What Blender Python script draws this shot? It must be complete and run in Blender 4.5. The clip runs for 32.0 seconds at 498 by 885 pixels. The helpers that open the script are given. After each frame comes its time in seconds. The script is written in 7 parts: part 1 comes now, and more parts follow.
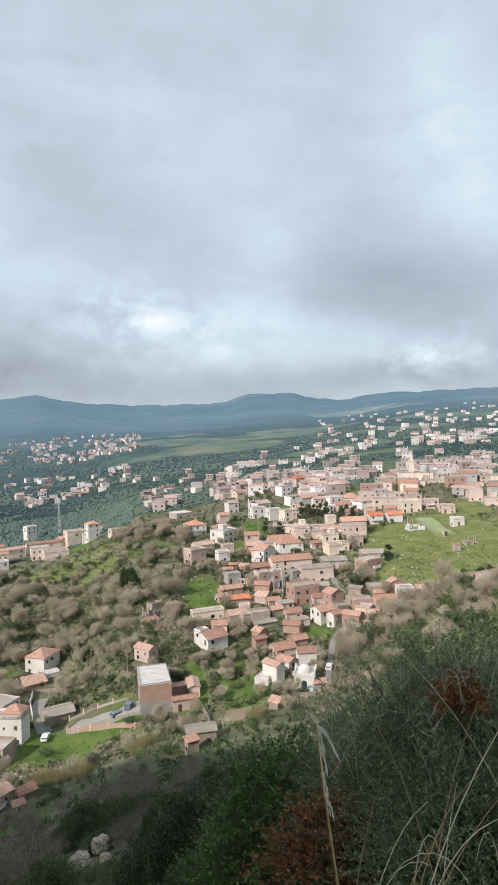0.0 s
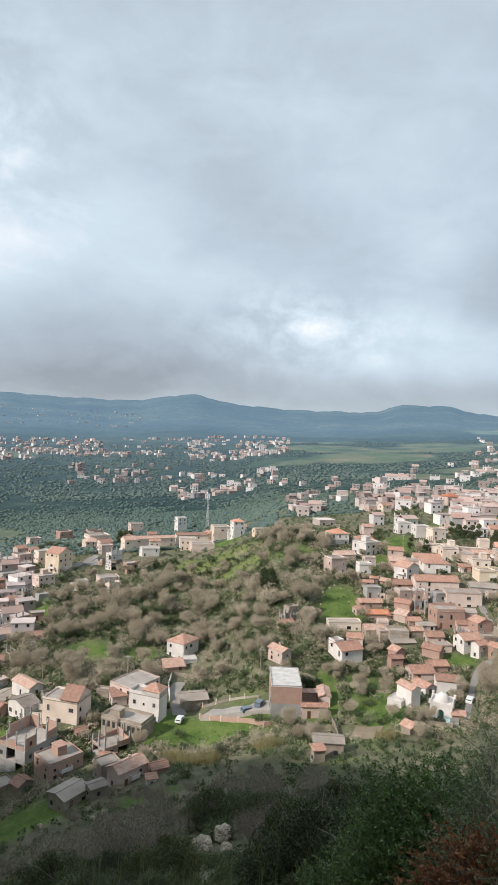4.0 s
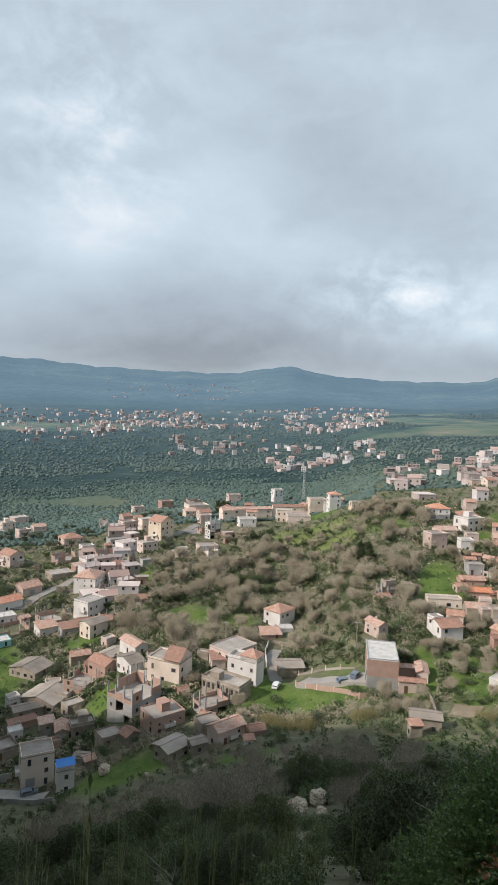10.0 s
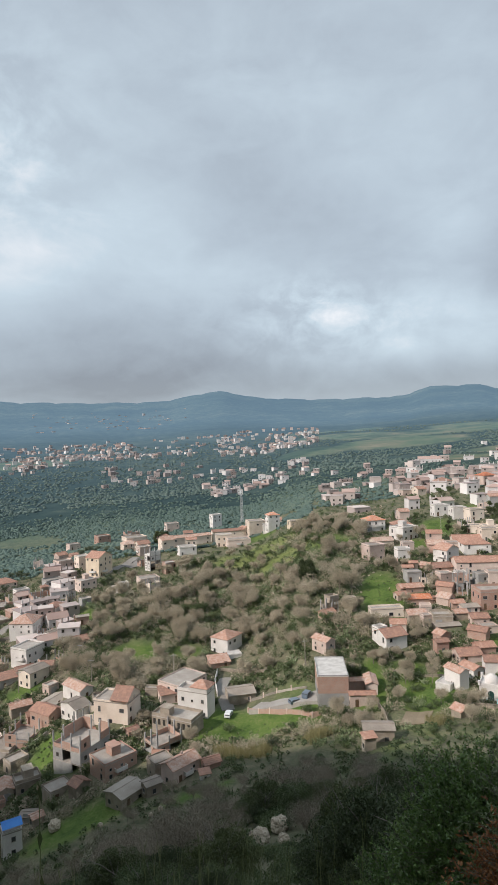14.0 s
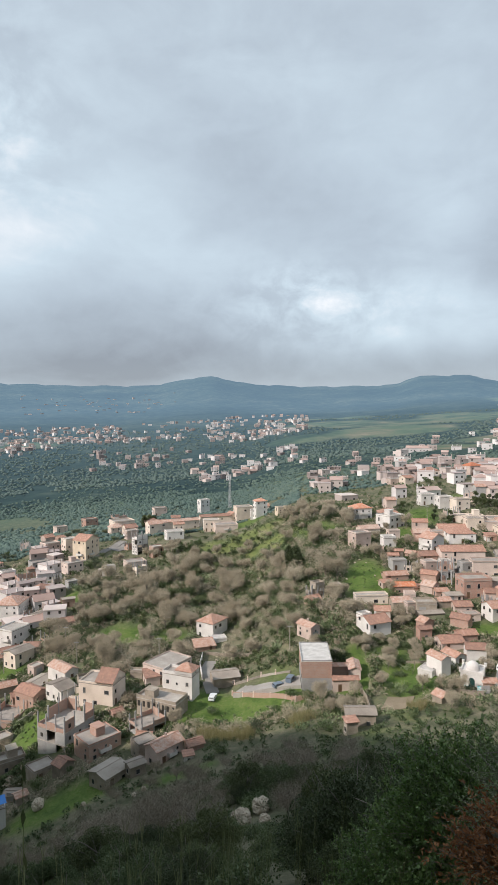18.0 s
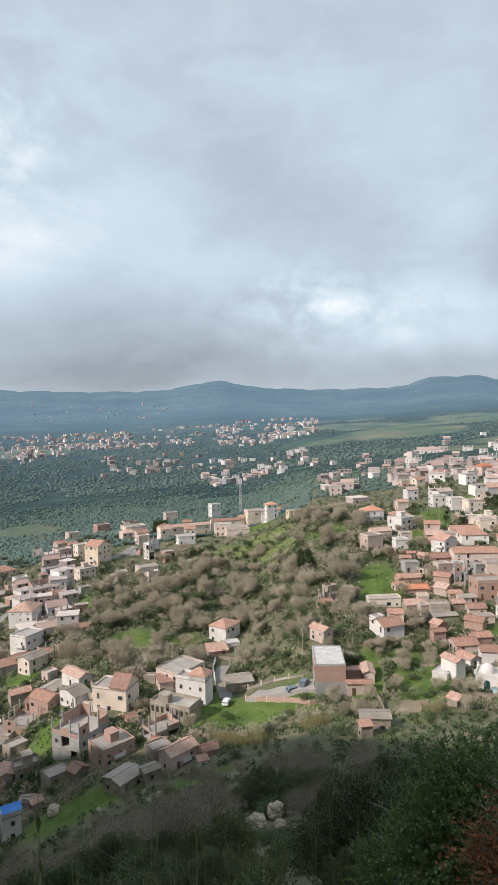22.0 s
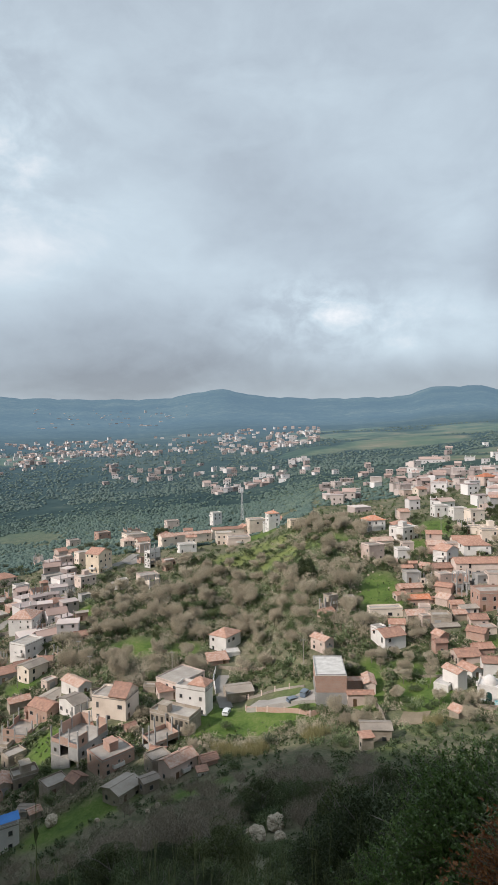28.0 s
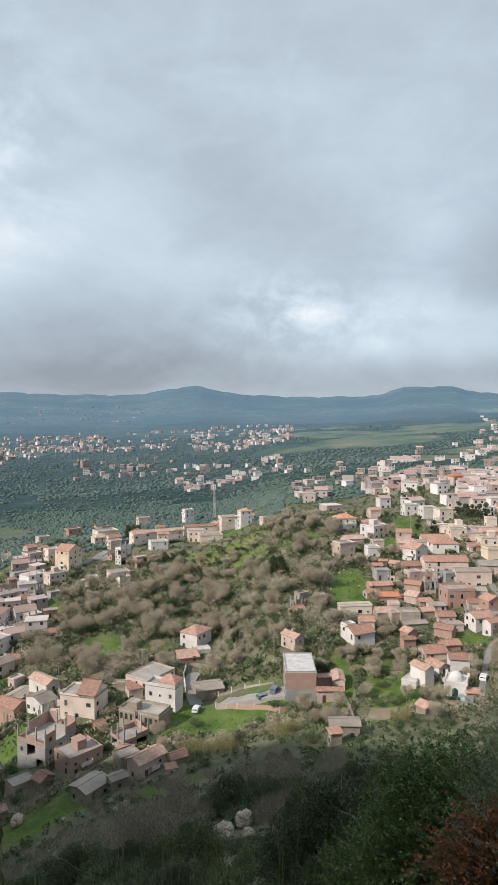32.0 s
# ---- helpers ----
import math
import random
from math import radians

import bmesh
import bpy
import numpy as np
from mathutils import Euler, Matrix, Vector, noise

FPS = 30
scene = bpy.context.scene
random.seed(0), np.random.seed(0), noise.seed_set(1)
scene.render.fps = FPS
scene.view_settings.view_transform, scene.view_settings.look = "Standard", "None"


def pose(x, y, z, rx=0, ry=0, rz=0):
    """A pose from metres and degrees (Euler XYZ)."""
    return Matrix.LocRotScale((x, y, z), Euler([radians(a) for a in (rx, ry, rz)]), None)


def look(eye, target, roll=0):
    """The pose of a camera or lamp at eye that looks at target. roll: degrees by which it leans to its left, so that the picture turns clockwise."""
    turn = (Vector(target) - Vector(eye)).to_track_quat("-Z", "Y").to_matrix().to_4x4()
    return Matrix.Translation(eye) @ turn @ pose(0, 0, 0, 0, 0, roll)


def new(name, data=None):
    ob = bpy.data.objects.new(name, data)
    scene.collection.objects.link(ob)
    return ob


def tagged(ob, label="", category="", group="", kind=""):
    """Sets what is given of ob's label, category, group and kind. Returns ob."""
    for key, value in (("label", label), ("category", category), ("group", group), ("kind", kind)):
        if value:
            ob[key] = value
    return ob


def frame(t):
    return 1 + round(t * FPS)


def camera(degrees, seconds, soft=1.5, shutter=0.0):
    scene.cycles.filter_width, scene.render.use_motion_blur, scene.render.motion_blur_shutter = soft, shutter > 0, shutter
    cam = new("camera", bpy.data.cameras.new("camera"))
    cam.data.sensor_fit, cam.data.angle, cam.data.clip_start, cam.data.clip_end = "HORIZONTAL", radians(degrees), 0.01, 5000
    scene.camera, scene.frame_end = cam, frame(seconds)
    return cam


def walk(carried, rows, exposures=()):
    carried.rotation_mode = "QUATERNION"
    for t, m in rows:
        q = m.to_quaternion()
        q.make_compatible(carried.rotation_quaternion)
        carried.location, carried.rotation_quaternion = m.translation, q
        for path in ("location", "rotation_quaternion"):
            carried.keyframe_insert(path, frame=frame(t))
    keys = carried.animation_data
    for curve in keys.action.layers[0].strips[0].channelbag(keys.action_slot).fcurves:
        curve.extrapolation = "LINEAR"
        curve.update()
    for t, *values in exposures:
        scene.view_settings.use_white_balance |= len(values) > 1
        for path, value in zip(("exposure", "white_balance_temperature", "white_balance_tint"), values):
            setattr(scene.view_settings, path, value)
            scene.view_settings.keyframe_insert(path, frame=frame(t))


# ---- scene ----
# The camera is held in the hand on a steep hillside above a village and pans across it.
cam = camera(44.55, 32.0, soft=1.15)


def aim(yaw, pitch, roll, x=0.0, y=0.0, z=0.0):
    a, b = radians(yaw), radians(pitch)
    way = Vector((math.sin(a) * math.cos(b), math.cos(a) * math.cos(b), math.sin(b)))
    eye = Vector((x, y, z))
    return look(eye, eye + way * 100, roll)


PATH = [
    (0, 0.00, -0.80, -1.72, 0.000, 0, 0.000), (0.5, -4.67, -0.41, -0.89, -0.045, 0, 0.000), (1, -8.85, 0.25, 0.49, -0.085, 0, 0.000),
    (1.5, -11.89, 0.65, 1.75, -0.100, 0, -0.006), (2, -13.36, 0.30, 2.86, -0.110, 0, -0.011), (2.5, -14.30, 0.53, 2.75, -0.120, 0, -0.017),
    (4.5, -13.45, -0.67, 2.28, -0.135, 0, -0.040), (5, -9.25, -0.86, 2.05, -0.110, 0, -0.040), (5.5, -7.83, -1.07, 2.16, -0.090, 0, -0.040),
    (6, -8.61, -2.23, 2.26, -0.088, 0, -0.040), (6.5, -11.66, -2.92, 2.53, -0.125, 0, -0.040), (7, -12.73, -2.54, 2.90, -0.130, 0, -0.040),
    (7.5, -14.45, -2.39, 2.89, -0.130, 0, -0.040), (8, -15.85, -3.20, 1.66, -0.130, 0, -0.040), (8.5, -18.09, -2.93, 1.16, -0.130, 0, -0.040),
    (9, -21.22, -1.37, 1.37, -0.130, 0, -0.040), (9.5, -21.38, -1.75, 2.51, -0.130, 0, -0.040), (10, -22.89, -3.26, 2.27, -0.129, 0, -0.040),
    (10.5, -27.78, -2.00, 1.00, -0.129, 0, -0.040), (11, -27.79, -1.32, 1.58, -0.129, 0, -0.040), (11.5, -27.16, 0.94, 1.23, -0.129, 0, -0.040),
    (12, -23.97, -2.91, -1.27, -0.129, 0, -0.040), (12.5, -22.75, -1.17, -0.33, -0.129, 0, -0.040), (13, -20.11, -2.01, -1.65, -0.129, 0, -0.040),
    (13.5, -17.07, -1.52, -2.43, -0.129, 0, -0.040), (14, -16.68, -0.89, -1.61, -0.129, 0, -0.040), (14.5, -16.70, -0.84, -1.77, -0.129, 0, -0.040),
    (15, -15.37, -1.24, -2.13, -0.128, 0, -0.040), (15.5, -15.68, -1.78, -1.28, -0.128, 0, -0.040), (17.5, -15.44, -2.35, -0.50, -0.128, 0, -0.040),
    (18, -15.69, -2.23, -0.44, -0.128, 0, -0.040), (18.5, -15.52, -1.88, -0.77, -0.128, 0, -0.040), (19, -15.15, -1.76, -0.84, -0.128, 0, -0.040),
    (19.5, -15.15, -2.17, -0.98, -0.128, 0, -0.040), (20, -14.98, -1.18, -0.59, -0.127, 0, -0.040), (20.5, -15.29, -1.02, -0.55, -0.127, 0, -0.040),
    (21, -15.65, -1.82, -0.91, -0.127, 0, -0.040), (21.5, -15.90, -1.65, -1.27, -0.127, 0, -0.040), (22, -16.63, -1.86, -1.27, -0.127, 0, -0.040),
    (22.5, -15.08, -1.95, -1.45, -0.127, 0, -0.040), (23, -15.19, -1.51, -1.32, -0.127, 0, -0.040), (23.5, -14.85, -0.87, -1.42, -0.127, 0, -0.040),
    (24, -14.67, -2.03, -1.58, -0.127, 0, -0.040), (24.5, -14.15, -1.90, -2.36, -0.127, 0, -0.040), (26.5, -13.02, -2.11, -1.56, -0.126, 0, -0.040),
    (27, -15.38, -1.81, -1.68, -0.126, 0, -0.040), (27.5, -16.55, -1.71, -1.08, -0.126, 0, -0.040), (28, -16.79, -1.05, -0.91, -0.126, 0, -0.040),
    (28.5, -17.69, -2.13, -0.62, -0.126, 0, -0.040), (29, -18.49, -2.72, -0.40, -0.126, 0, -0.040), (29.5, -18.59, -2.01, -0.13, -0.126, 0, -0.040),
    (30, -19.24, -1.94, -0.04, -0.125, 0, -0.040), (30.5, -19.83, -2.49, 0.33, -0.125, 0, -0.040), (31, -19.83, -2.65, 0.45, -0.125, 0, -0.040),
    (31.5, -18.69, -2.65, -0.49, -0.125, 0, -0.040), (32, -14.27, -1.31, -0.14, -0.125, 0, -0.040),
]
EXPOSURES = ((0.0, 0.32), (6.0, 0.30), (9.0, 0.30), (11.0, 0.12), (13.0, 0.13), (15.0, 0.12), (19.0, 0.26), (24.0, 0.28), (27.0, 0.28), (28.0, 0.17), (32.0, 0.20))
walk(cam, [(row[0], aim(*row[1:])) for row in PATH], EXPOSURES)

# ---- sky and sun ----
SUN_AZ, SUN_EL = -136.0, 36.0  # degrees clockwise from +y, degrees above the horizon
world = bpy.data.worlds.new("sky")
scene.world = world
world.use_nodes = True


class Nodes:
    """A small helper to chain shader nodes."""

    def __init__(self, tree):
        self.tree = tree
        tree.nodes.clear()

    def add(self, node_type, **props):
        n = self.tree.nodes.new(node_type)
        for k, v in props.items():
            if k == "op":
                n.operation = v
            elif k == "blend":
                n.blend_type = v
            elif k == "kind":
                n.data_type = v
        return n

    def link(self, a, b):
        self.tree.links.new(a, b)

    def math(self, op, a, b=0.0, c=0.0, clamp=False):
        n = self.add("ShaderNodeMath", op=op)
        n.use_clamp = clamp
        for i, v in enumerate((a, b, c)):
            if isinstance(v, (int, float)):
                n.inputs[i].default_value = v
            else:
                self.link(v, n.inputs[i])
        return n.outputs[0]

    def noise(self, vec, scale, detail=4.0, rough=0.55, distort=0.0):
        n = self.add("ShaderNodeTexNoise")
        n.inputs["Scale"].default_value = scale
        n.inputs["Detail"].default_value = detail
        n.inputs["Roughness"].default_value = rough
        n.inputs["Distortion"].default_value = distort
        if vec is not None:
            self.link(vec, n.inputs["Vector"])
        return n.outputs["Fac"]

    def ramp(self, fac, stops):
        n = self.add("ShaderNodeValToRGB")
        el = n.color_ramp.elements
        while len(el) < len(stops):
            el.new(0.5)
        for e, (p, c) in zip(el, stops):
            e.position = p
            e.color = (*c, 1) if len(c) == 3 else c
        self.link(fac, n.inputs[0])
        return n.outputs[0]

    def mix(self, fac, a, b, blend="MIX"):
        n = self.add("ShaderNodeMix", kind="RGBA", blend=blend)
        for sock, v in ((n.inputs[0], fac), (n.inputs[6], a), (n.inputs[7], b)):
            if isinstance(v, (int, float)):
                sock.default_value = v
            elif isinstance(v, tuple):
                sock.default_value = (*v, 1)
            else:
                self.link(v, sock)
        return n.outputs[2]

    def scale(self, vec, xyz):
        n = self.add("ShaderNodeMapping")
        n.inputs["Scale"].default_value = xyz
        self.link(vec, n.inputs["Vector"])
        return n.outputs[0]


def build_sky():
    k = Nodes(world.node_tree)
    out, bg = k.add("ShaderNodeOutputWorld"), k.add("ShaderNodeBackground")
    sky = k.add("ShaderNodeTexSky")
    sky.sky_type, sky.sun_disc = "NISHITA", False
    sky.sun_elevation, sky.sun_rotation = radians(SUN_EL), radians(SUN_AZ)
    geo = k.add("ShaderNodeTexCoord").outputs["Generated"]
    sep = k.add("ShaderNodeSeparateXYZ")
    k.link(geo, sep.inputs[0])
    x, y, z = sep.outputs
    # cloud layer seen in perspective: the pattern tightens towards the horizon
    h = k.math("ADD", k.math("MAXIMUM", z, 0.0), 0.34)
    flat = k.add("ShaderNodeCombineXYZ")
    k.link(k.math("DIVIDE", x, h), flat.inputs[0])
    k.link(k.math("DIVIDE", y, h), flat.inputs[1])
    flat.inputs[2].default_value = 3.7
    big = k.noise(flat.outputs[0], 0.62, 3.0, 0.5, 0.3)
    mid = k.noise(flat.outputs[0], 1.7, 5.0, 0.55, 0.5)
    puff = k.noise(k.scale(geo, (1, 1, 2.0)), 7.0, 7.0, 0.55, 0.6)

    fine = k.noise(k.scale(geo, (1, 1, 1.3)), 17.0, 8.0, 0.6, 0.35)
    heaped = k.math("ADD", k.math("MULTIPLY", puff, 0.45), k.math("MULTIPLY", fine, 0.55))

    def lobe(az, el, width, height, turn=0.0):
        """A soft oval mass of cloud about a direction, 1 in its middle."""
        a, e = radians(az), radians(el)
        u = k.math("ADD", k.math("MULTIPLY", x, math.cos(a)), k.math("MULTIPLY", y, -math.sin(a)))
        v = k.math("SUBTRACT", z, math.sin(e))
        c, s = math.cos(radians(turn)), math.sin(radians(turn))
        p = k.math("ADD", k.math("MULTIPLY", u, c / radians(width)), k.math("MULTIPLY", v, s / radians(width)))
        q = k.math("ADD", k.math("MULTIPLY", v, c / radians(height)), k.math("MULTIPLY", u, -s / radians(height)))
        d = k.math("ADD", k.math("POWER", k.math("ABSOLUTE", p), 2.0), k.math("POWER", k.math("ABSOLUTE", q), 2.0))
        front = k.math("GREATER_THAN", k.math("ADD", k.math("MULTIPLY", x, math.sin(a)), k.math("MULTIPLY", y, math.cos(a))), 0.0)
        return k.math("MULTIPLY", k.math("POWER", 2.718, k.math("MULTIPLY", d, -1.0)), front)

    tone = k.math("ADD", k.math("MULTIPLY", big, 0.62), k.math("MULTIPLY", mid, 0.34))
    tone = k.math("ADD", tone, k.math("ADD", k.math("MULTIPLY", k.math("SUBTRACT", puff, 0.5), 0.18), k.math("MULTIPLY", k.math("SUBTRACT", fine, 0.5), 0.10)))
    # lighter and darker masses of the cloud deck
    for az, el, w, hh, turn, amount in (
        (-39, 24, 6, 7, 20, 0.24), (-35, 16, 8, 3, 20, 0.15), (-9, 10.0, 8, 2.6, 0, 0.35), (-11, 12.4, 4, 1.6, 0, 0.22), (17, 6.2, 5, 1.8, 0, 0.50), 
        (6, 9.0, 8, 2.4, 0, 0.16), (18, 12.5, 17, 5.2, -6, -0.16), (-29, 8, 16, 4.0, 0, -0.23), (0, 4.6, 40, 2.2, 0, -0.20), (-6, 6.6, 9, 3.0, 0, 0.10), (-30, 4.0, 14, 2.4, 0, -0.10), (-15, 20, 12, 4, -15, -0.08), (20, 22, 5, 9, 20, 0.19), (-16, 30, 12, 6, 0, 0.12), (2, 16, 5, 5, 30, 0.15),
    ):
        edge = k.math("MULTIPLY", k.math("SUBTRACT", heaped, 0.42), 4.5, clamp=True) if amount > 0.2 else k.math("ADD", k.math("MULTIPLY", puff, 1.5), 0.25)
        shaped = k.math("MULTIPLY", lobe(az, el, w, hh, turn), edge)
        tone = k.math("ADD", tone, k.math("MULTIPLY", shaped, amount))
    cloud = k.ramp(tone, [(0.15, (0.27, 0.30, 0.35)), (0.42, (0.46, 0.535, 0.61)), (0.60, (0.57, 0.67, 0.75)), (0.92, (0.90, 0.91, 0.94))])
    haze = k.math("MULTIPLY", k.math("SUBTRACT", 0.10, z), 5.0, clamp=True)
    cloud = k.mix(k.math("MULTIPLY", haze, 0.45), cloud, (0.40, 0.46, 0.52))
    blue = k.mix(1.0, sky.outputs[0], (0.10, 0.10, 0.10), "MULTIPLY")
    total = k.mix(0.90, blue, cloud)
    k.link(total, bg.inputs[0])
    bg.inputs[1].default_value = 1.0
    k.link(bg.outputs[0], out.inputs[0])


build_sky()
sun = new("sun", bpy.data.lights.new("sun", "SUN"))
sun.data.energy, sun.data.angle, sun.data.color = 3.7, radians(1.0), (1.0, 0.92, 0.85)
sun_way = Vector((math.sin(radians(SUN_AZ)) * math.cos(radians(SUN_EL)), math.cos(radians(SUN_AZ)) * math.cos(radians(SUN_EL)), math.sin(radians(SUN_EL))))
sun.matrix_world = look(sun_way * 900, (0, 0, 0))

# ---- materials ----


def material(name, stops, scale=1.0, rough=0.85, bump=0.3, bump_scale=None, fine=6.0, island=0.0, objvar=0.0, metal=0.0, coord="Object", through_light=0.0, big=0.25):
    """A weathered surface: a ramp over two scales of noise, varied from piece to piece, with fine relief."""
    m = bpy.data.materials.new(name)
    m.use_nodes = True
    k = Nodes(m.node_tree)
    out, p = k.add("ShaderNodeOutputMaterial"), k.add("ShaderNodeBsdfPrincipled")
    vec = k.add("ShaderNodeTexCoord").outputs[coord] if coord != "Position" else k.add("ShaderNodeNewGeometry").outputs["Position"]
    a = k.noise(vec, scale * big, 3.0, 0.5)
    b = k.noise(vec, scale * fine, 5.0, 0.6)
    f = k.math("ADD", k.math("MULTIPLY", a, 0.6), k.math("MULTIPLY", b, 0.4))
    f = k.math("ADD", k.math("MULTIPLY", k.math("SUBTRACT", f, 0.5), 1.9), 0.5)
    if island:
        r = k.add("ShaderNodeNewGeometry").outputs["Random Per Island"]
        f = k.math("ADD", f, k.math("MULTIPLY", k.math("SUBTRACT", r, 0.5), island))
    if objvar:
        r = k.add("ShaderNodeObjectInfo").outputs["Random"]
        f = k.math("ADD", f, k.math("MULTIPLY", k.math("SUBTRACT", r, 0.5), objvar))
    col = k.ramp(f, stops)
    k.link(col, p.inputs["Base Color"])
    p.inputs["Roughness"].default_value = rough
    p.inputs["Metallic"].default_value = metal
    if bump:
        bn = k.add("ShaderNodeBump")
        bn.inputs["Strength"].default_value = bump
        bn.inputs["Distance"].default_value = 0.03
        k.link(k.noise(vec, bump_scale or scale * fine, 4.0, 0.6), bn.inputs["Height"])
        k.link(bn.outputs[0], p.inputs["Normal"])
    if through_light:
        tr = k.add("ShaderNodeBsdfTranslucent")
        k.link(col, tr.inputs[0])
        mx = k.add("ShaderNodeMixShader")
        mx.inputs[0].default_value = through_light
        k.link(p.outputs[0], mx.inputs[1])
        k.link(tr.outputs[0], mx.inputs[2])
        k.link(mx.outputs[0], out.inputs[0])
    else:
        k.link(p.outputs[0], out.inputs[0])
    return m


def tones(dark, mid, light):
    return [(0.0, dark), (0.5, mid), (1.0, light)]


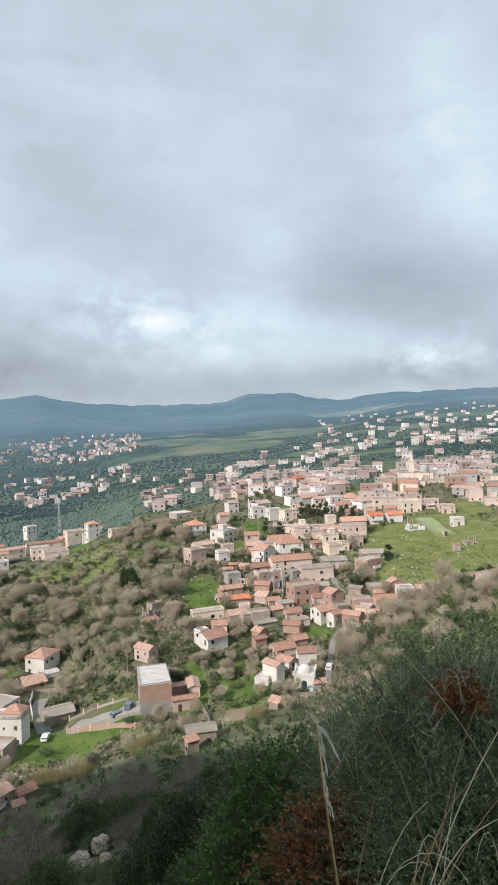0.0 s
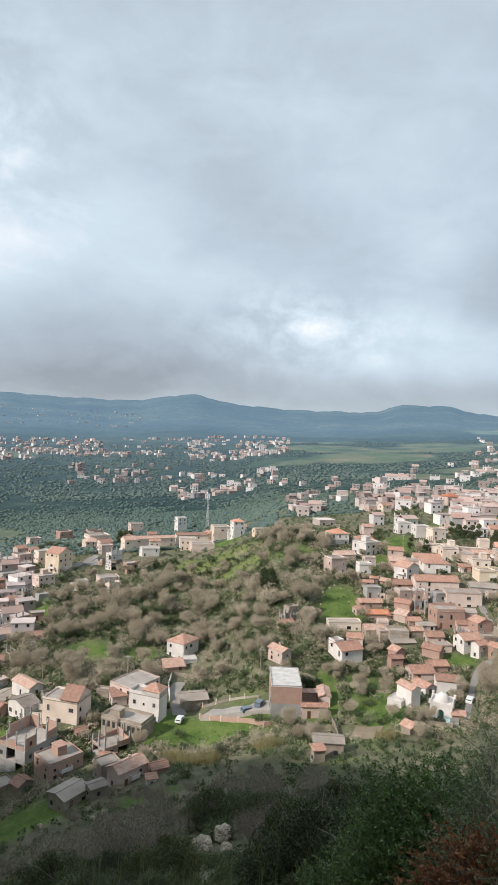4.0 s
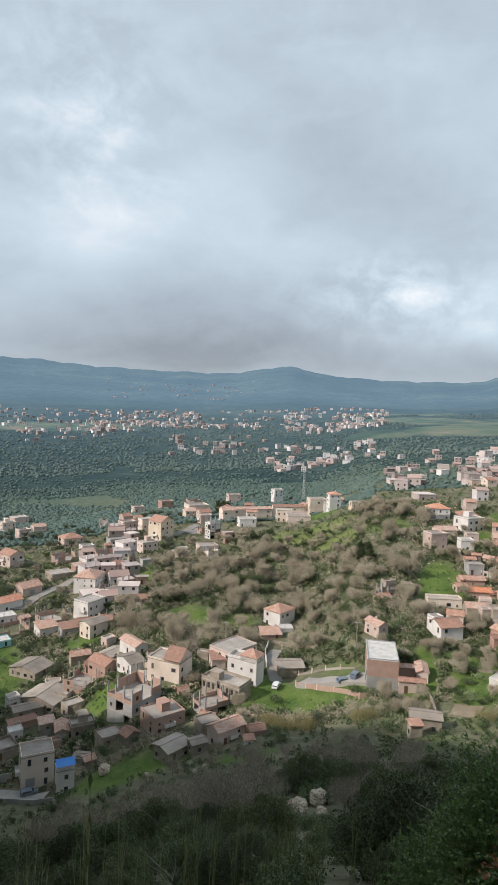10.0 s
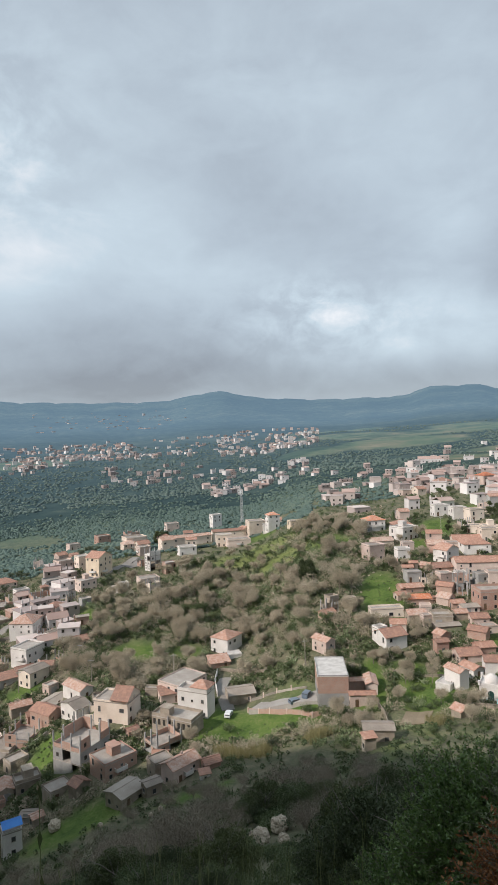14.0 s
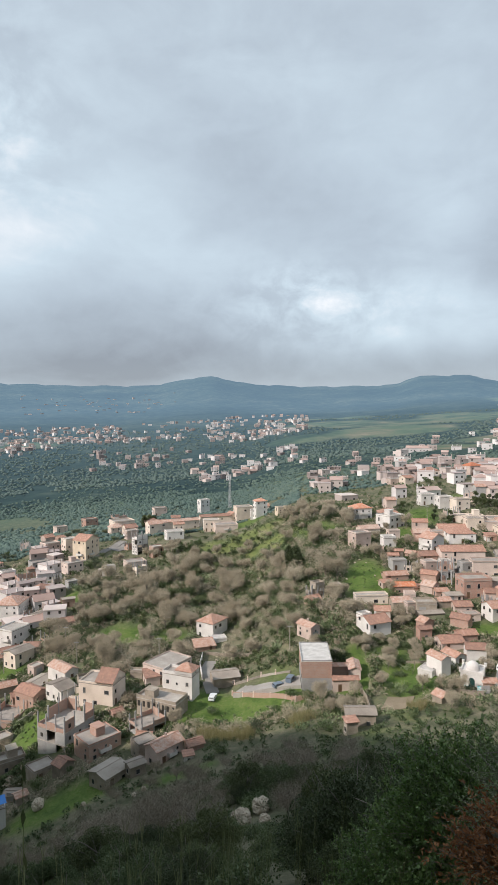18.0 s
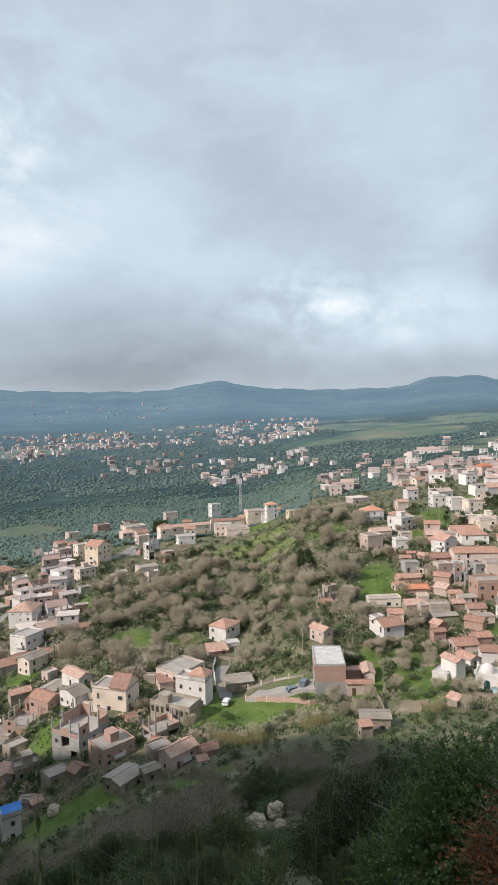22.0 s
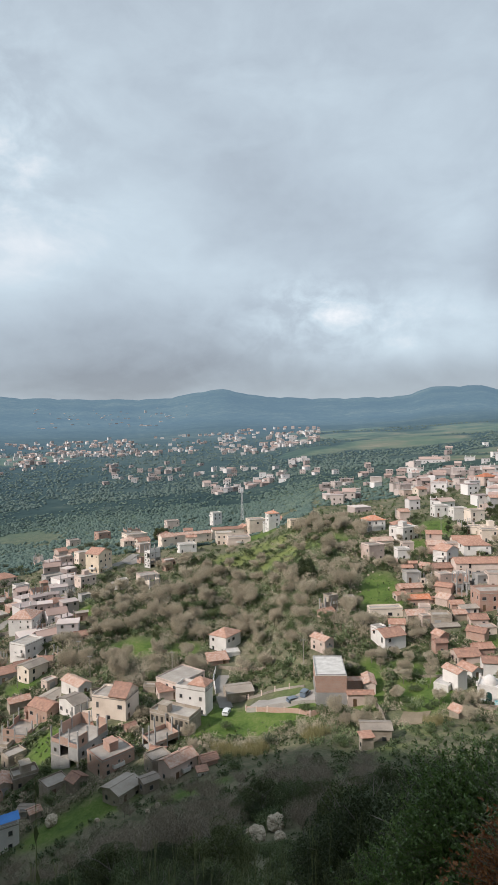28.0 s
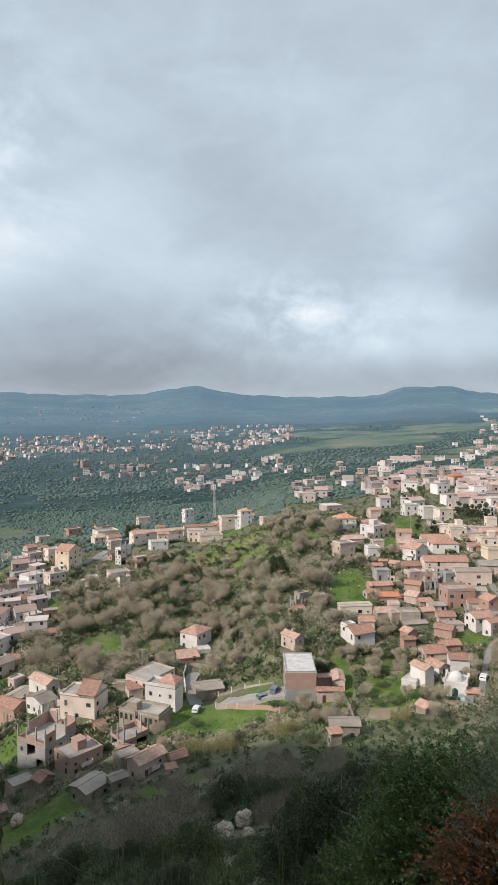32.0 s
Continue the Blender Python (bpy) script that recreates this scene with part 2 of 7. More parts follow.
M = {
    "w": material("white_render", tones((0.46, 0.42, 0.40), (0.66, 0.62, 0.59), (0.78, 0.75, 0.72)), 0.8, objvar=0.18),
    "c": material("cream_render", tones((0.475, 0.378, 0.302), (0.680, 0.572, 0.486), (0.799, 0.702, 0.616)), 0.8, objvar=0.3),
    "y": material("yellow_render", tones((0.53, 0.42, 0.31), (0.69, 0.57, 0.44), (0.79, 0.69, 0.56)), 0.8, objvar=0.3),
    "p": material("pinkish_render", tones((0.381, 0.286, 0.242), (0.560, 0.440, 0.385), (0.706, 0.583, 0.517)), 0.8, objvar=0.5),
    "g": material("bare_concrete", tones((0.20, 0.19, 0.18), (0.34, 0.33, 0.32), (0.48, 0.46, 0.44)), 0.9, objvar=0.4),
    "k": material("rubble_stone", tones((0.17, 0.14, 0.11), (0.30, 0.25, 0.20), (0.46, 0.40, 0.33)), 2.0, objvar=0.4, bump=0.6),
    "a": material("grey_sheet_roof", tones((0.15, 0.125, 0.105), (0.29, 0.245, 0.205), (0.44, 0.385, 0.33)), 0.9, objvar=0.5),
    "slab": material("pale_roof_slab", tones((0.20, 0.17, 0.145), (0.34, 0.30, 0.265), (0.50, 0.455, 0.405)), 1.2, objvar=0.5),
    "slabw": material("whitewashed_roof_slab", tones((0.30, 0.28, 0.26), (0.54, 0.51, 0.48), (0.70, 0.68, 0.65)), 1.4, big=0.4),
    "glass": material("dark_window_glass", tones((0.02, 0.021, 0.024), (0.05, 0.052, 0.056), (0.12, 0.118, 0.115)), 1.0, rough=0.15, bump=0.0, objvar=1.0),
    # flat dark panels on solid walls, a room's shade put into their colour
    "void_shade": material("dim_unlit_interior", tones((0.02, 0.018, 0.016), (0.04, 0.036, 0.03), (0.07, 0.06, 0.05)), 1.0),
    "wood": material("painted_brown_door", tones((0.06, 0.035, 0.02), (0.12, 0.07, 0.04), (0.18, 0.11, 0.07)), 2.0, rough=0.6, objvar=0.5),
    "shutter": material("green_door_paint", tones((0.008, 0.03, 0.028), (0.014, 0.05, 0.045), (0.025, 0.075, 0.065)), 2.0, rough=0.5),
    "turq": material("turquoise_render", tones((0.16, 0.40, 0.42), (0.25, 0.52, 0.54), (0.36, 0.62, 0.62)), 1.0),
    "tarp": material("blue_tarpaulin", tones((0.01, 0.10, 0.34), (0.02, 0.17, 0.52), (0.05, 0.24, 0.62)), 1.0, rough=0.45),
    "road": material("worn_grey_asphalt", tones((0.14, 0.13, 0.115), (0.23, 0.21, 0.19), (0.33, 0.305, 0.275)), 0.5),
    "yard": material("pale_worn_concrete", tones((0.20, 0.18, 0.16), (0.32, 0.295, 0.27), (0.43, 0.40, 0.37)), 0.7),
    "steel": material("galvanised_steel", tones((0.30, 0.30, 0.30), (0.45, 0.45, 0.45), (0.58, 0.58, 0.57)), 2.0, rough=0.5, metal=0.4),
    "rust": material("rusty_rebar", tones((0.08, 0.04, 0.025), (0.16, 0.08, 0.05), (0.24, 0.13, 0.08)), 3.0),
    "bark": material("grey_bark", tones((0.10, 0.085, 0.07), (0.19, 0.165, 0.14), (0.28, 0.25, 0.21)), 2.0, bump=0.6),
    "twig": material("leafless_grey_twigs", tones((0.235, 0.195, 0.138), (0.39, 0.333, 0.245), (0.54, 0.475, 0.37)), 0.5, island=0.25, objvar=0.35, bump=0.0),
    # darker copy of the leafless twigs, the slope's shade put into the colour
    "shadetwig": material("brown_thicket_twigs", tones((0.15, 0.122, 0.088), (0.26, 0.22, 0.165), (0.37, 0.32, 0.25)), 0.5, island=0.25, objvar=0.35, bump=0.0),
    "leaf": material("green_shrub_leaves", tones((0.045, 0.074, 0.027), (0.098, 0.132, 0.052), (0.18, 0.208, 0.09)), 0.5, island=0.5, objvar=0.45, bump=0.0, rough=0.6, through_light=0.2),
    "darkleaf": material("dark_evergreen_leaves", tones((0.032, 0.046, 0.017), (0.066, 0.088, 0.031), (0.13, 0.146, 0.056)), 0.5, island=0.35, objvar=0.6, bump=0.0, rough=0.6, through_light=0.15),
    "olive": material("grey_green_leaves", tones((0.05, 0.065, 0.035), (0.105, 0.125, 0.07), (0.17, 0.19, 0.12)), 0.5, island=0.5, objvar=0.4, bump=0.0, rough=0.6, through_light=0.2),
    "reed": material("dry_reeds", tones((0.16, 0.15, 0.06), (0.30, 0.27, 0.13), (0.44, 0.39, 0.23)), 0.5, island=0.6, objvar=0.3, bump=0.0, through_light=0.2),
    "straw": material("dry_grass_straw", tones((0.62, 0.52, 0.34), (0.85, 0.77, 0.58), (0.93, 0.89, 0.76)), 2.0, island=0.5, bump=0.0, rough=0.7, through_light=0.15),
    "husk": material("bleached_grass_husks", tones((0.70, 0.64, 0.54), (0.86, 0.82, 0.73), (0.93, 0.91, 0.85)), 2.0, island=0.4, bump=0.0, through_light=0.15),
    "tan": material("tan_grass_stem", tones((0.40, 0.26, 0.14), (0.58, 0.41, 0.24), (0.72, 0.55, 0.36)), 3.0, island=0.3, bump=0.0, through_light=0.1),
    "rusty": material("withered_brown_leaves", tones((0.13, 0.052, 0.022), (0.28, 0.120, 0.048), (0.42, 0.20, 0.085)), 2.0, island=0.6, bump=0.0, through_light=0.15),
    "cactus": material("prickly_pear_pads", tones((0.098, 0.135, 0.056), (0.182, 0.230, 0.112), (0.308, 0.338, 0.196)), 1.0, island=0.5, objvar=0.3, rough=0.6),
    "rock": material("pale_lichened_rock", tones((0.20, 0.155, 0.105), (0.45, 0.38, 0.29), (0.66, 0.58, 0.47)), 2.2, bump=1.0, bump_scale=6.0),
    "soil": material("trodden_earth", tones((0.13, 0.095, 0.06), (0.21, 0.165, 0.11), (0.30, 0.24, 0.17)), 1.0),
    # haze and the valley's cloud shade are put into these bluish greens
    "farleaf": material("distant_woodland", tones((0.048, 0.082, 0.074), (0.074, 0.116, 0.098), (0.115, 0.152, 0.112)), 0.03, island=0.5, bump=0.0, coord="Position"),
    # paler, bluer leaves with haze painted into the base colour
    "hillleaf": material("hillside_woodland", tones((0.064, 0.098, 0.094), (0.090, 0.130, 0.118), (0.12, 0.155, 0.125)), 0.02, island=0.4, bump=0.0, coord="Position"),
    # four far-house tones, low in contrast: haze is painted into their colour
    "fw": material("distant_pale_render", tones((0.462, 0.421, 0.410), (0.638, 0.594, 0.583), (0.770, 0.734, 0.713)), 0.02, island=0.9, bump=0.0),
    "fp": material("distant_pinkish_render", tones((0.280, 0.224, 0.208), (0.434, 0.360, 0.335), (0.616, 0.524, 0.482)), 0.02, island=0.9, bump=0.0),
    "fb": material("distant_brick", tones((0.24, 0.19, 0.175), (0.33, 0.265, 0.245), (0.44, 0.36, 0.33)), 0.02, island=0.7, bump=0.0),
    "ft": material("distant_tiles", tones((0.30, 0.21, 0.18), (0.41, 0.29, 0.25), (0.50, 0.38, 0.335)), 0.02, island=0.7, bump=0.0),
    "lime": material("pale_green_levelled_ground", tones((0.17, 0.20, 0.09), (0.25, 0.285, 0.14), (0.33, 0.36, 0.20)), 0.5),
    "mastic": material("glossy_mastic_leaves", tones((0.046, 0.092, 0.020), (0.112, 0.185, 0.047), (0.21, 0.285, 0.09)), 3.0, island=0.6, bump=0.0, rough=0.42, through_light=0.2),
    "thorn": material("small_grey_green_leaves", tones((0.065, 0.095, 0.035), (0.18, 0.235, 0.10), (0.44, 0.48, 0.29)), 3.0, island=0.8, bump=0.0, rough=0.45, through_light=0.15),
    "deadwood": material("bleached_dead_twigs", tones((0.34, 0.29, 0.21), (0.54, 0.47, 0.36), (0.70, 0.63, 0.51)), 3.0, island=0.4, bump=0.0),
    "herb": material("yellow_green_herb_stems", tones((0.10, 0.125, 0.05), (0.20, 0.225, 0.10), (0.36, 0.35, 0.20)), 3.0, island=0.5, bump=0.0, through_light=0.15),
    "paintw": material("white_car_paint", tones((0.55, 0.55, 0.55), (0.70, 0.70, 0.70), (0.78, 0.78, 0.78)), 1.0, rough=0.3, bump=0.0),
    "paintb": material("blue_grey_car_paint", tones((0.10, 0.13, 0.17), (0.15, 0.19, 0.24), (0.2, 0.25, 0.3)), 1.0, rough=0.3, bump=0.0),
    "tyre": material("black_rubber", tones((0.015, 0.015, 0.015), (0.025, 0.025, 0.025), (0.04, 0.04, 0.04)), 1.0, bump=0.0),
}


def brick_wall():
    """Hollow red brick in grey mortar, with smears of render."""
    m = bpy.data.materials.new("hollow_red_brick")
    m.use_nodes = True
    k = Nodes(m.node_tree)
    out, p = k.add("ShaderNodeOutputMaterial"), k.add("ShaderNodeBsdfPrincipled")
    vec = k.add("ShaderNodeTexCoord").outputs["Object"]
    b = k.add("ShaderNodeTexBrick")
    b.inputs["Scale"].default_value = 1.0
    b.inputs["Brick Width"].default_value, b.inputs["Row Height"].default_value = 0.31, 0.21
    b.inputs["Mortar Size"].default_value = 0.018
    b.inputs["Color1"].default_value = (0.43, 0.235, 0.175, 1)
    b.inputs["Color2"].default_value = (0.34, 0.18, 0.135, 1)
    b.inputs["Mortar"].default_value = (0.33, 0.29, 0.26, 1)
    sep, comb = k.add("ShaderNodeSeparateXYZ"), k.add("ShaderNodeCombineXYZ")
    k.link(vec, sep.inputs[0])
    k.link(k.math("ADD", sep.outputs[0], sep.outputs[1]), comb.inputs[0])
    k.link(sep.outputs[2], comb.inputs[1])
    k.link(comb.outputs[0], b.inputs["Vector"])
    worn = k.math("MULTIPLY", k.math("SUBTRACT", k.noise(vec, 0.5, 5.0, 0.6), 0.44), 3.0, clamp=True)
    var = k.add("ShaderNodeObjectInfo").outputs["Random"]
    col = k.mix(k.math("MULTIPLY", worn, 0.6), b.outputs[0], (0.44, 0.34, 0.28))
    col = k.mix(k.math("MULTIPLY", var, 0.4), col, (0.47, 0.35, 0.28))
    k.link(col, p.inputs["Base Color"])
    p.inputs["Roughness"].default_value = 0.9
    k.link(p.outputs[0], out.inputs[0])
    return m


def tile_roof(name, light, dark):
    """Rows of curved clay tiles, faded and lichened in patches."""
    m = bpy.data.materials.new(name)
    m.use_nodes = True
    k = Nodes(m.node_tree)
    out, p = k.add("ShaderNodeOutputMaterial"), k.add("ShaderNodeBsdfPrincipled")
    vec = k.add("ShaderNodeTexCoord").outputs["Object"]
    sep = k.add("ShaderNodeSeparateXYZ")
    k.link(vec, sep.inputs[0])
    wave = k.math("SINE", k.math("MULTIPLY", sep.outputs[0], 26.0))
    rows = k.math("SINE", k.math("MULTIPLY", sep.outputs[2], 34.0))
    n = k.noise(vec, 1.1, 6.0, 0.65)
    f = k.math("ADD", n, k.math("MULTIPLY", wave, 0.05))
    f = k.math("ADD", f, k.math("MULTIPLY", k.math("SUBTRACT", k.add("ShaderNodeObjectInfo").outputs["Random"], 0.5), 0.45))
    col = k.ramp(f, [(0.25, dark), (0.55, light), (0.80, (0.55, 0.42, 0.35))])
    k.link(col, p.inputs["Base Color"])
    p.inputs["Roughness"].default_value = 0.85
    bn = k.add("ShaderNodeBump")
    bn.inputs["Strength"].default_value, bn.inputs["Distance"].default_value = 0.5, 0.06
    k.link(k.math("ADD", wave, rows), bn.inputs["Height"])
    k.link(bn.outputs[0], p.inputs["Normal"])
    k.link(p.outputs[0], out.inputs[0])
    return m


M["t"] = M["turq"]
M["b"] = brick_wall()
M["tile"] = tile_roof("clay_roof_tiles", (0.45, 0.245, 0.175), (0.28, 0.165, 0.125))
M["newtile"] = tile_roof("new_orange_roof_tiles", (0.60, 0.22, 0.11), (0.42, 0.15, 0.08))

# ---- the land ----
# -- land shape
STEPS = (0, 1.5, 3, 5, 15, 40, 80, 120, 150, 165, 185, 210, 240, 280, 330, 400, 500, 650, 900, 1200, 1700, 2400, 3300, 4800)
LAND = {  # compass bearing: heights at those distances from the viewpoint, in metres below or above the eye
    # bearings -180 to -71: unseen rise, heights set to shade the near slope
    -180: (-1.6, -1.0, -0.1, 1.7, 11.2, 33, 68, 88, 98, 102, 106, 110, 114, 118, 124, 130, 120, 150, 190, 220, 250, 280, 300, 320),
    -112: (-1.6, -0.9, 0.1, 1.9, 11.4, 33.5, 69, 86, 92, 92, 90, 86, 80, 70, 56, 48, 40, 55, 70, 80, 100, 150, 200, 300),
    -84: (-1.6, -1.6, -1.4, -0.8, 3.6, 18, 39, 51, 50, 46, 38, 28, 18, 8, -4, -10, -14, -16, -10, 0, 30, 100, 180, 300),
    -71: (-1.6, -2.0, -2.6, -3.4, -3, 2, 4, 2, -2, -4, -8, -14, -20, -28, -38, -50, -62, -75, -80, -65, -35, 20, 110, 290),
    -57: (-1.6, -2.2, -3.3, -5.2, -13, -30, -56, -80, -93, -96, -98, -98, -97, -94, -91, -91, -97, -102, -97, -73, -43, 0, 90, 290),
    -42: (-1.6, -2.3, -3.5, -5.6, -14, -33, -61, -86, -97, -98.5, -99, -98, -95.5, -92, -88, -88, -95, -100, -95, -70, -40, 0, 90, 290),
    -30: (-1.6, -2.3, -3.4, -5.4, -13.5, -31.5, -58, -80, -87, -86, -84.5, -84, -84, -82, -78, -74.5, -84, -90, -85, -60, -30, 10, 110, 290),
    -18: (-1.6, -2.2, -3.3, -5.2, -13, -30.5, -55, -73, -81, -83, -84, -84, -82, -76, -67, -72, -77, -80, -75, -50, -18, 25, 120, 290),
    -10: (-1.6, -2.2, -3.2, -5.0, -12.6, -29.5, -53, -69, -74.5, -75.5, -73, -66.5, -60.5, -54, -50, -52, -56, -58, -50, -24, -4, 25, 120, 290),
    5: (-1.6, -2.1, -3.0, -4.6, -11.5, -27, -48, -63, -68.5, -70, -70.5, -66, -60, -52, -46, -38.5, -36, -38, -32, -10, 16, 55, 150, 290),
    15: (-1.6, -1.9, -2.5, -3.8, -9.5, -21, -38, -51, -57, -59, -60, -59, -55, -50, -45, -37, -33, -30, -12, 10, 45, 90, 190, 290),
    28: (-1.6, -1.8, -2.3, -3.3, -7.5, -15, -27, -38, -45, -47, -49, -50, -49, -45, -41, -34, -30, -26, -8, 14, 50, 100, 200, 290),
    75: (-1.6, -1.8, -2.2, -3.0, -6, -12, -22, -30, -35, -36, -38, -40, -40, -38, -34, -26, -18, -5, 15, 40, 80, 130, 220, 300),
    180: (-1.6, -1.0, -0.1, 1.7, 11.2, 33, 68, 88, 98, 102, 106, 110, 114, 118, 124, 130, 120, 150, 190, 220, 250, 280, 300, 320),
}
BEARINGS = sorted(LAND)


def smooth(x):
    x = min(1.0, max(0.0, x))
    return x * x * (3 - 2 * x)


def ridge(az):
    """Height of the skyline, in degrees, by bearing."""
    e = 3.1 + 0.85 * math.exp(-(((az + 19.6) / 3.4) ** 2)) + 0.5 * math.exp(-(((az + 45) / 8) ** 2))
    e += 0.75 * smooth((az + 2.4) / 2.2) * (1 - smooth((az - 3.2) / 5.0)) + 0.42 * smooth((az - 8.6) / 4.0)
    return e - 0.1 * smooth((az + 14) / 6) + 0.05 * math.sin(az * 1.9) + 0.03 * math.sin(az * 4.3 + 1)


def land(x, y):
    """Height of the ground."""
    r, az = math.hypot(x, y), math.degrees(math.atan2(x, y))
    i = 0
    while i < len(BEARINGS) - 2 and az > BEARINGS[i + 1]:
        i += 1
    a, b = BEARINGS[i], BEARINGS[i + 1]
    f = smooth((az - a) / (b - a)) * 0.5 + 0.5 * (az - a) / (b - a)
    j = 0
    while j < len(STEPS) - 2 and r > STEPS[j + 1]:
        j += 1
    g = min(1.0, (r - STEPS[j]) / (STEPS[j + 1] - STEPS[j]))
    za = LAND[a][j] + (LAND[a][j + 1] - LAND[a][j]) * g
    zb = LAND[b][j] + (LAND[b][j + 1] - LAND[b][j]) * g
    z = za + (zb - za) * f
    if r > 1700 and -75 < az < 70:
        top = 4800 * math.tan(math.radians(ridge(az)))
        z += (top - 290) * smooth((r - 1700) / 3100)
    return z
# -- end land shape


def soft_disc(x, y, cx, cy, rx, ry, turn=0.0):
    """1 inside an ellipse on the plan, falling to 0 at its edge."""
    c, s = math.cos(radians(turn)), math.sin(radians(turn))
    u, v = (x - cx) * c + (y - cy) * s, -(x - cx) * s + (y - cy) * c
    return 1.0 - smooth((math.hypot(u / rx, v / ry) - 0.75) / 0.45)


MEADOWS = (  # open grass: centre x, y, half sizes, turn
    (-41, 162, 15, 10, 14),
    (-108, 151, 6, 9, 35),
    (-168, 156, 17, 33, 47),
    (-144, 186, 7, 6, 38),
    (-306, 283, 12, 13, 47),
    (-112, 211, 11, 11, 28),
    (-92, 213, 7, 7, 23),
    (-2, 172, 10, 16, 1),
    (-9, 185, 6, 6, 3),
    (-19, 231, 9, 21, 5),
    (78, 259, 31, 55, -17),
    (1, 310, 9, 20, -0),
    (-7, 282, 5, 10, 1),
    (-93, 314, 22, 16, 16),
    (-47, 285, 12, 15, 9),
    (54, 375, 16, 19, -8),
    (92, 387, 15, 17, -13),
    (115, 320, 10, 17, -20),
    (-108, 1282, 96, 56, 5),
    (15, 350, 13, 11, -2),
    (-70, 288, 14, 10, 14),
    (-109, 371, 15, 19, 16),
    (-204, 1397, 131, 96, 8),
    (21, 202, 6, 6, -6),
    (-156, 245, 7, 7, 32),
    (-93, 142, 2, 2, 33),
    (-79, 120, 14, 8, 33),
    (-52, 123, 9, 4, 23),
    (-61, 163, 13, 12, 20),
    (-18, 173, 5, 18, 6),
    (-257, 1680, 150, 130, 9),
    (-55, 1129, 130, 110, 3),
    (-201, 1061, 70, 70, 11),
    (12, 1350, 160, 120, -0),
    (477, 2454, 260, 160, -11),
    (278, 1116, 110, 80, -14),
    (131, 1494, 150, 100, -5),
    (125, 891, 90, 60, -8),
    (464, 1427, 140, 90, -18),
    (28, 800, 60, 50, -2),
    (-900, 1072, 200, 120, 40),
    (158, 743, 60, 40, -12),
)


PASTURES = ((82, 262, 40, 62, -17), (54, 375, 18, 22, -8), (92, 387, 18, 20, -13), (115, 320, 14, 22, -20), (-93, 314, 24, 18, 16), (-70, 288, 16, 12, 14))  # thin, yellowish grazed grass


def meadow(x, y):
    return max(soft_disc(x, y, *m) for m in MEADOWS)


def surface(x, y):
    """Height of the ground with its small unevenness."""
    r = math.hypot(x, y)
    z = land(x, y)
    if r > 6:
        z += min(1.2, 0.010 * r) * noise.fractal((x * 0.06, y * 0.06, 0.0), 1.0, 2.0, 3)
    if r > 1100:
        z += 7 * noise.fractal((x * 0.0035, y * 0.0035, 5.0), 0.9, 2.1, 5) * smooth((r - 1100) / 600)
    return z


def polar_sheet(name, bearings, radii, mat, drop=0.0):
    verts, faces = [], []
    for r in radii:
        for az in bearings:
            a = radians(az)
            x, y = r * math.sin(a), r * math.cos(a)
            z = surface(x, y) - drop
            verts.append((x, y, z))
    n = len(bearings)
    for i in range(len(radii) - 1):
        for j in range(n - 1):
            a = i * n + j
            faces.append((a, a + 1, a + n + 1, a + n))
    me = bpy.data.meshes.new(name)
    me.from_pydata(verts, [], faces)
    me.polygons.foreach_set("use_smooth", [True] * len(faces))
    at = me.attributes.new("grass", "FLOAT", "POINT")
    at.data.foreach_set("value", [meadow(v[0], v[1]) for v in verts])
    dry = me.attributes.new("dry", "FLOAT", "POINT")
    dry.data.foreach_set("value", [max(soft_disc(v[0], v[1], *m) for m in PASTURES) for v in verts])
    me.materials.append(mat)
    return new(name, me)


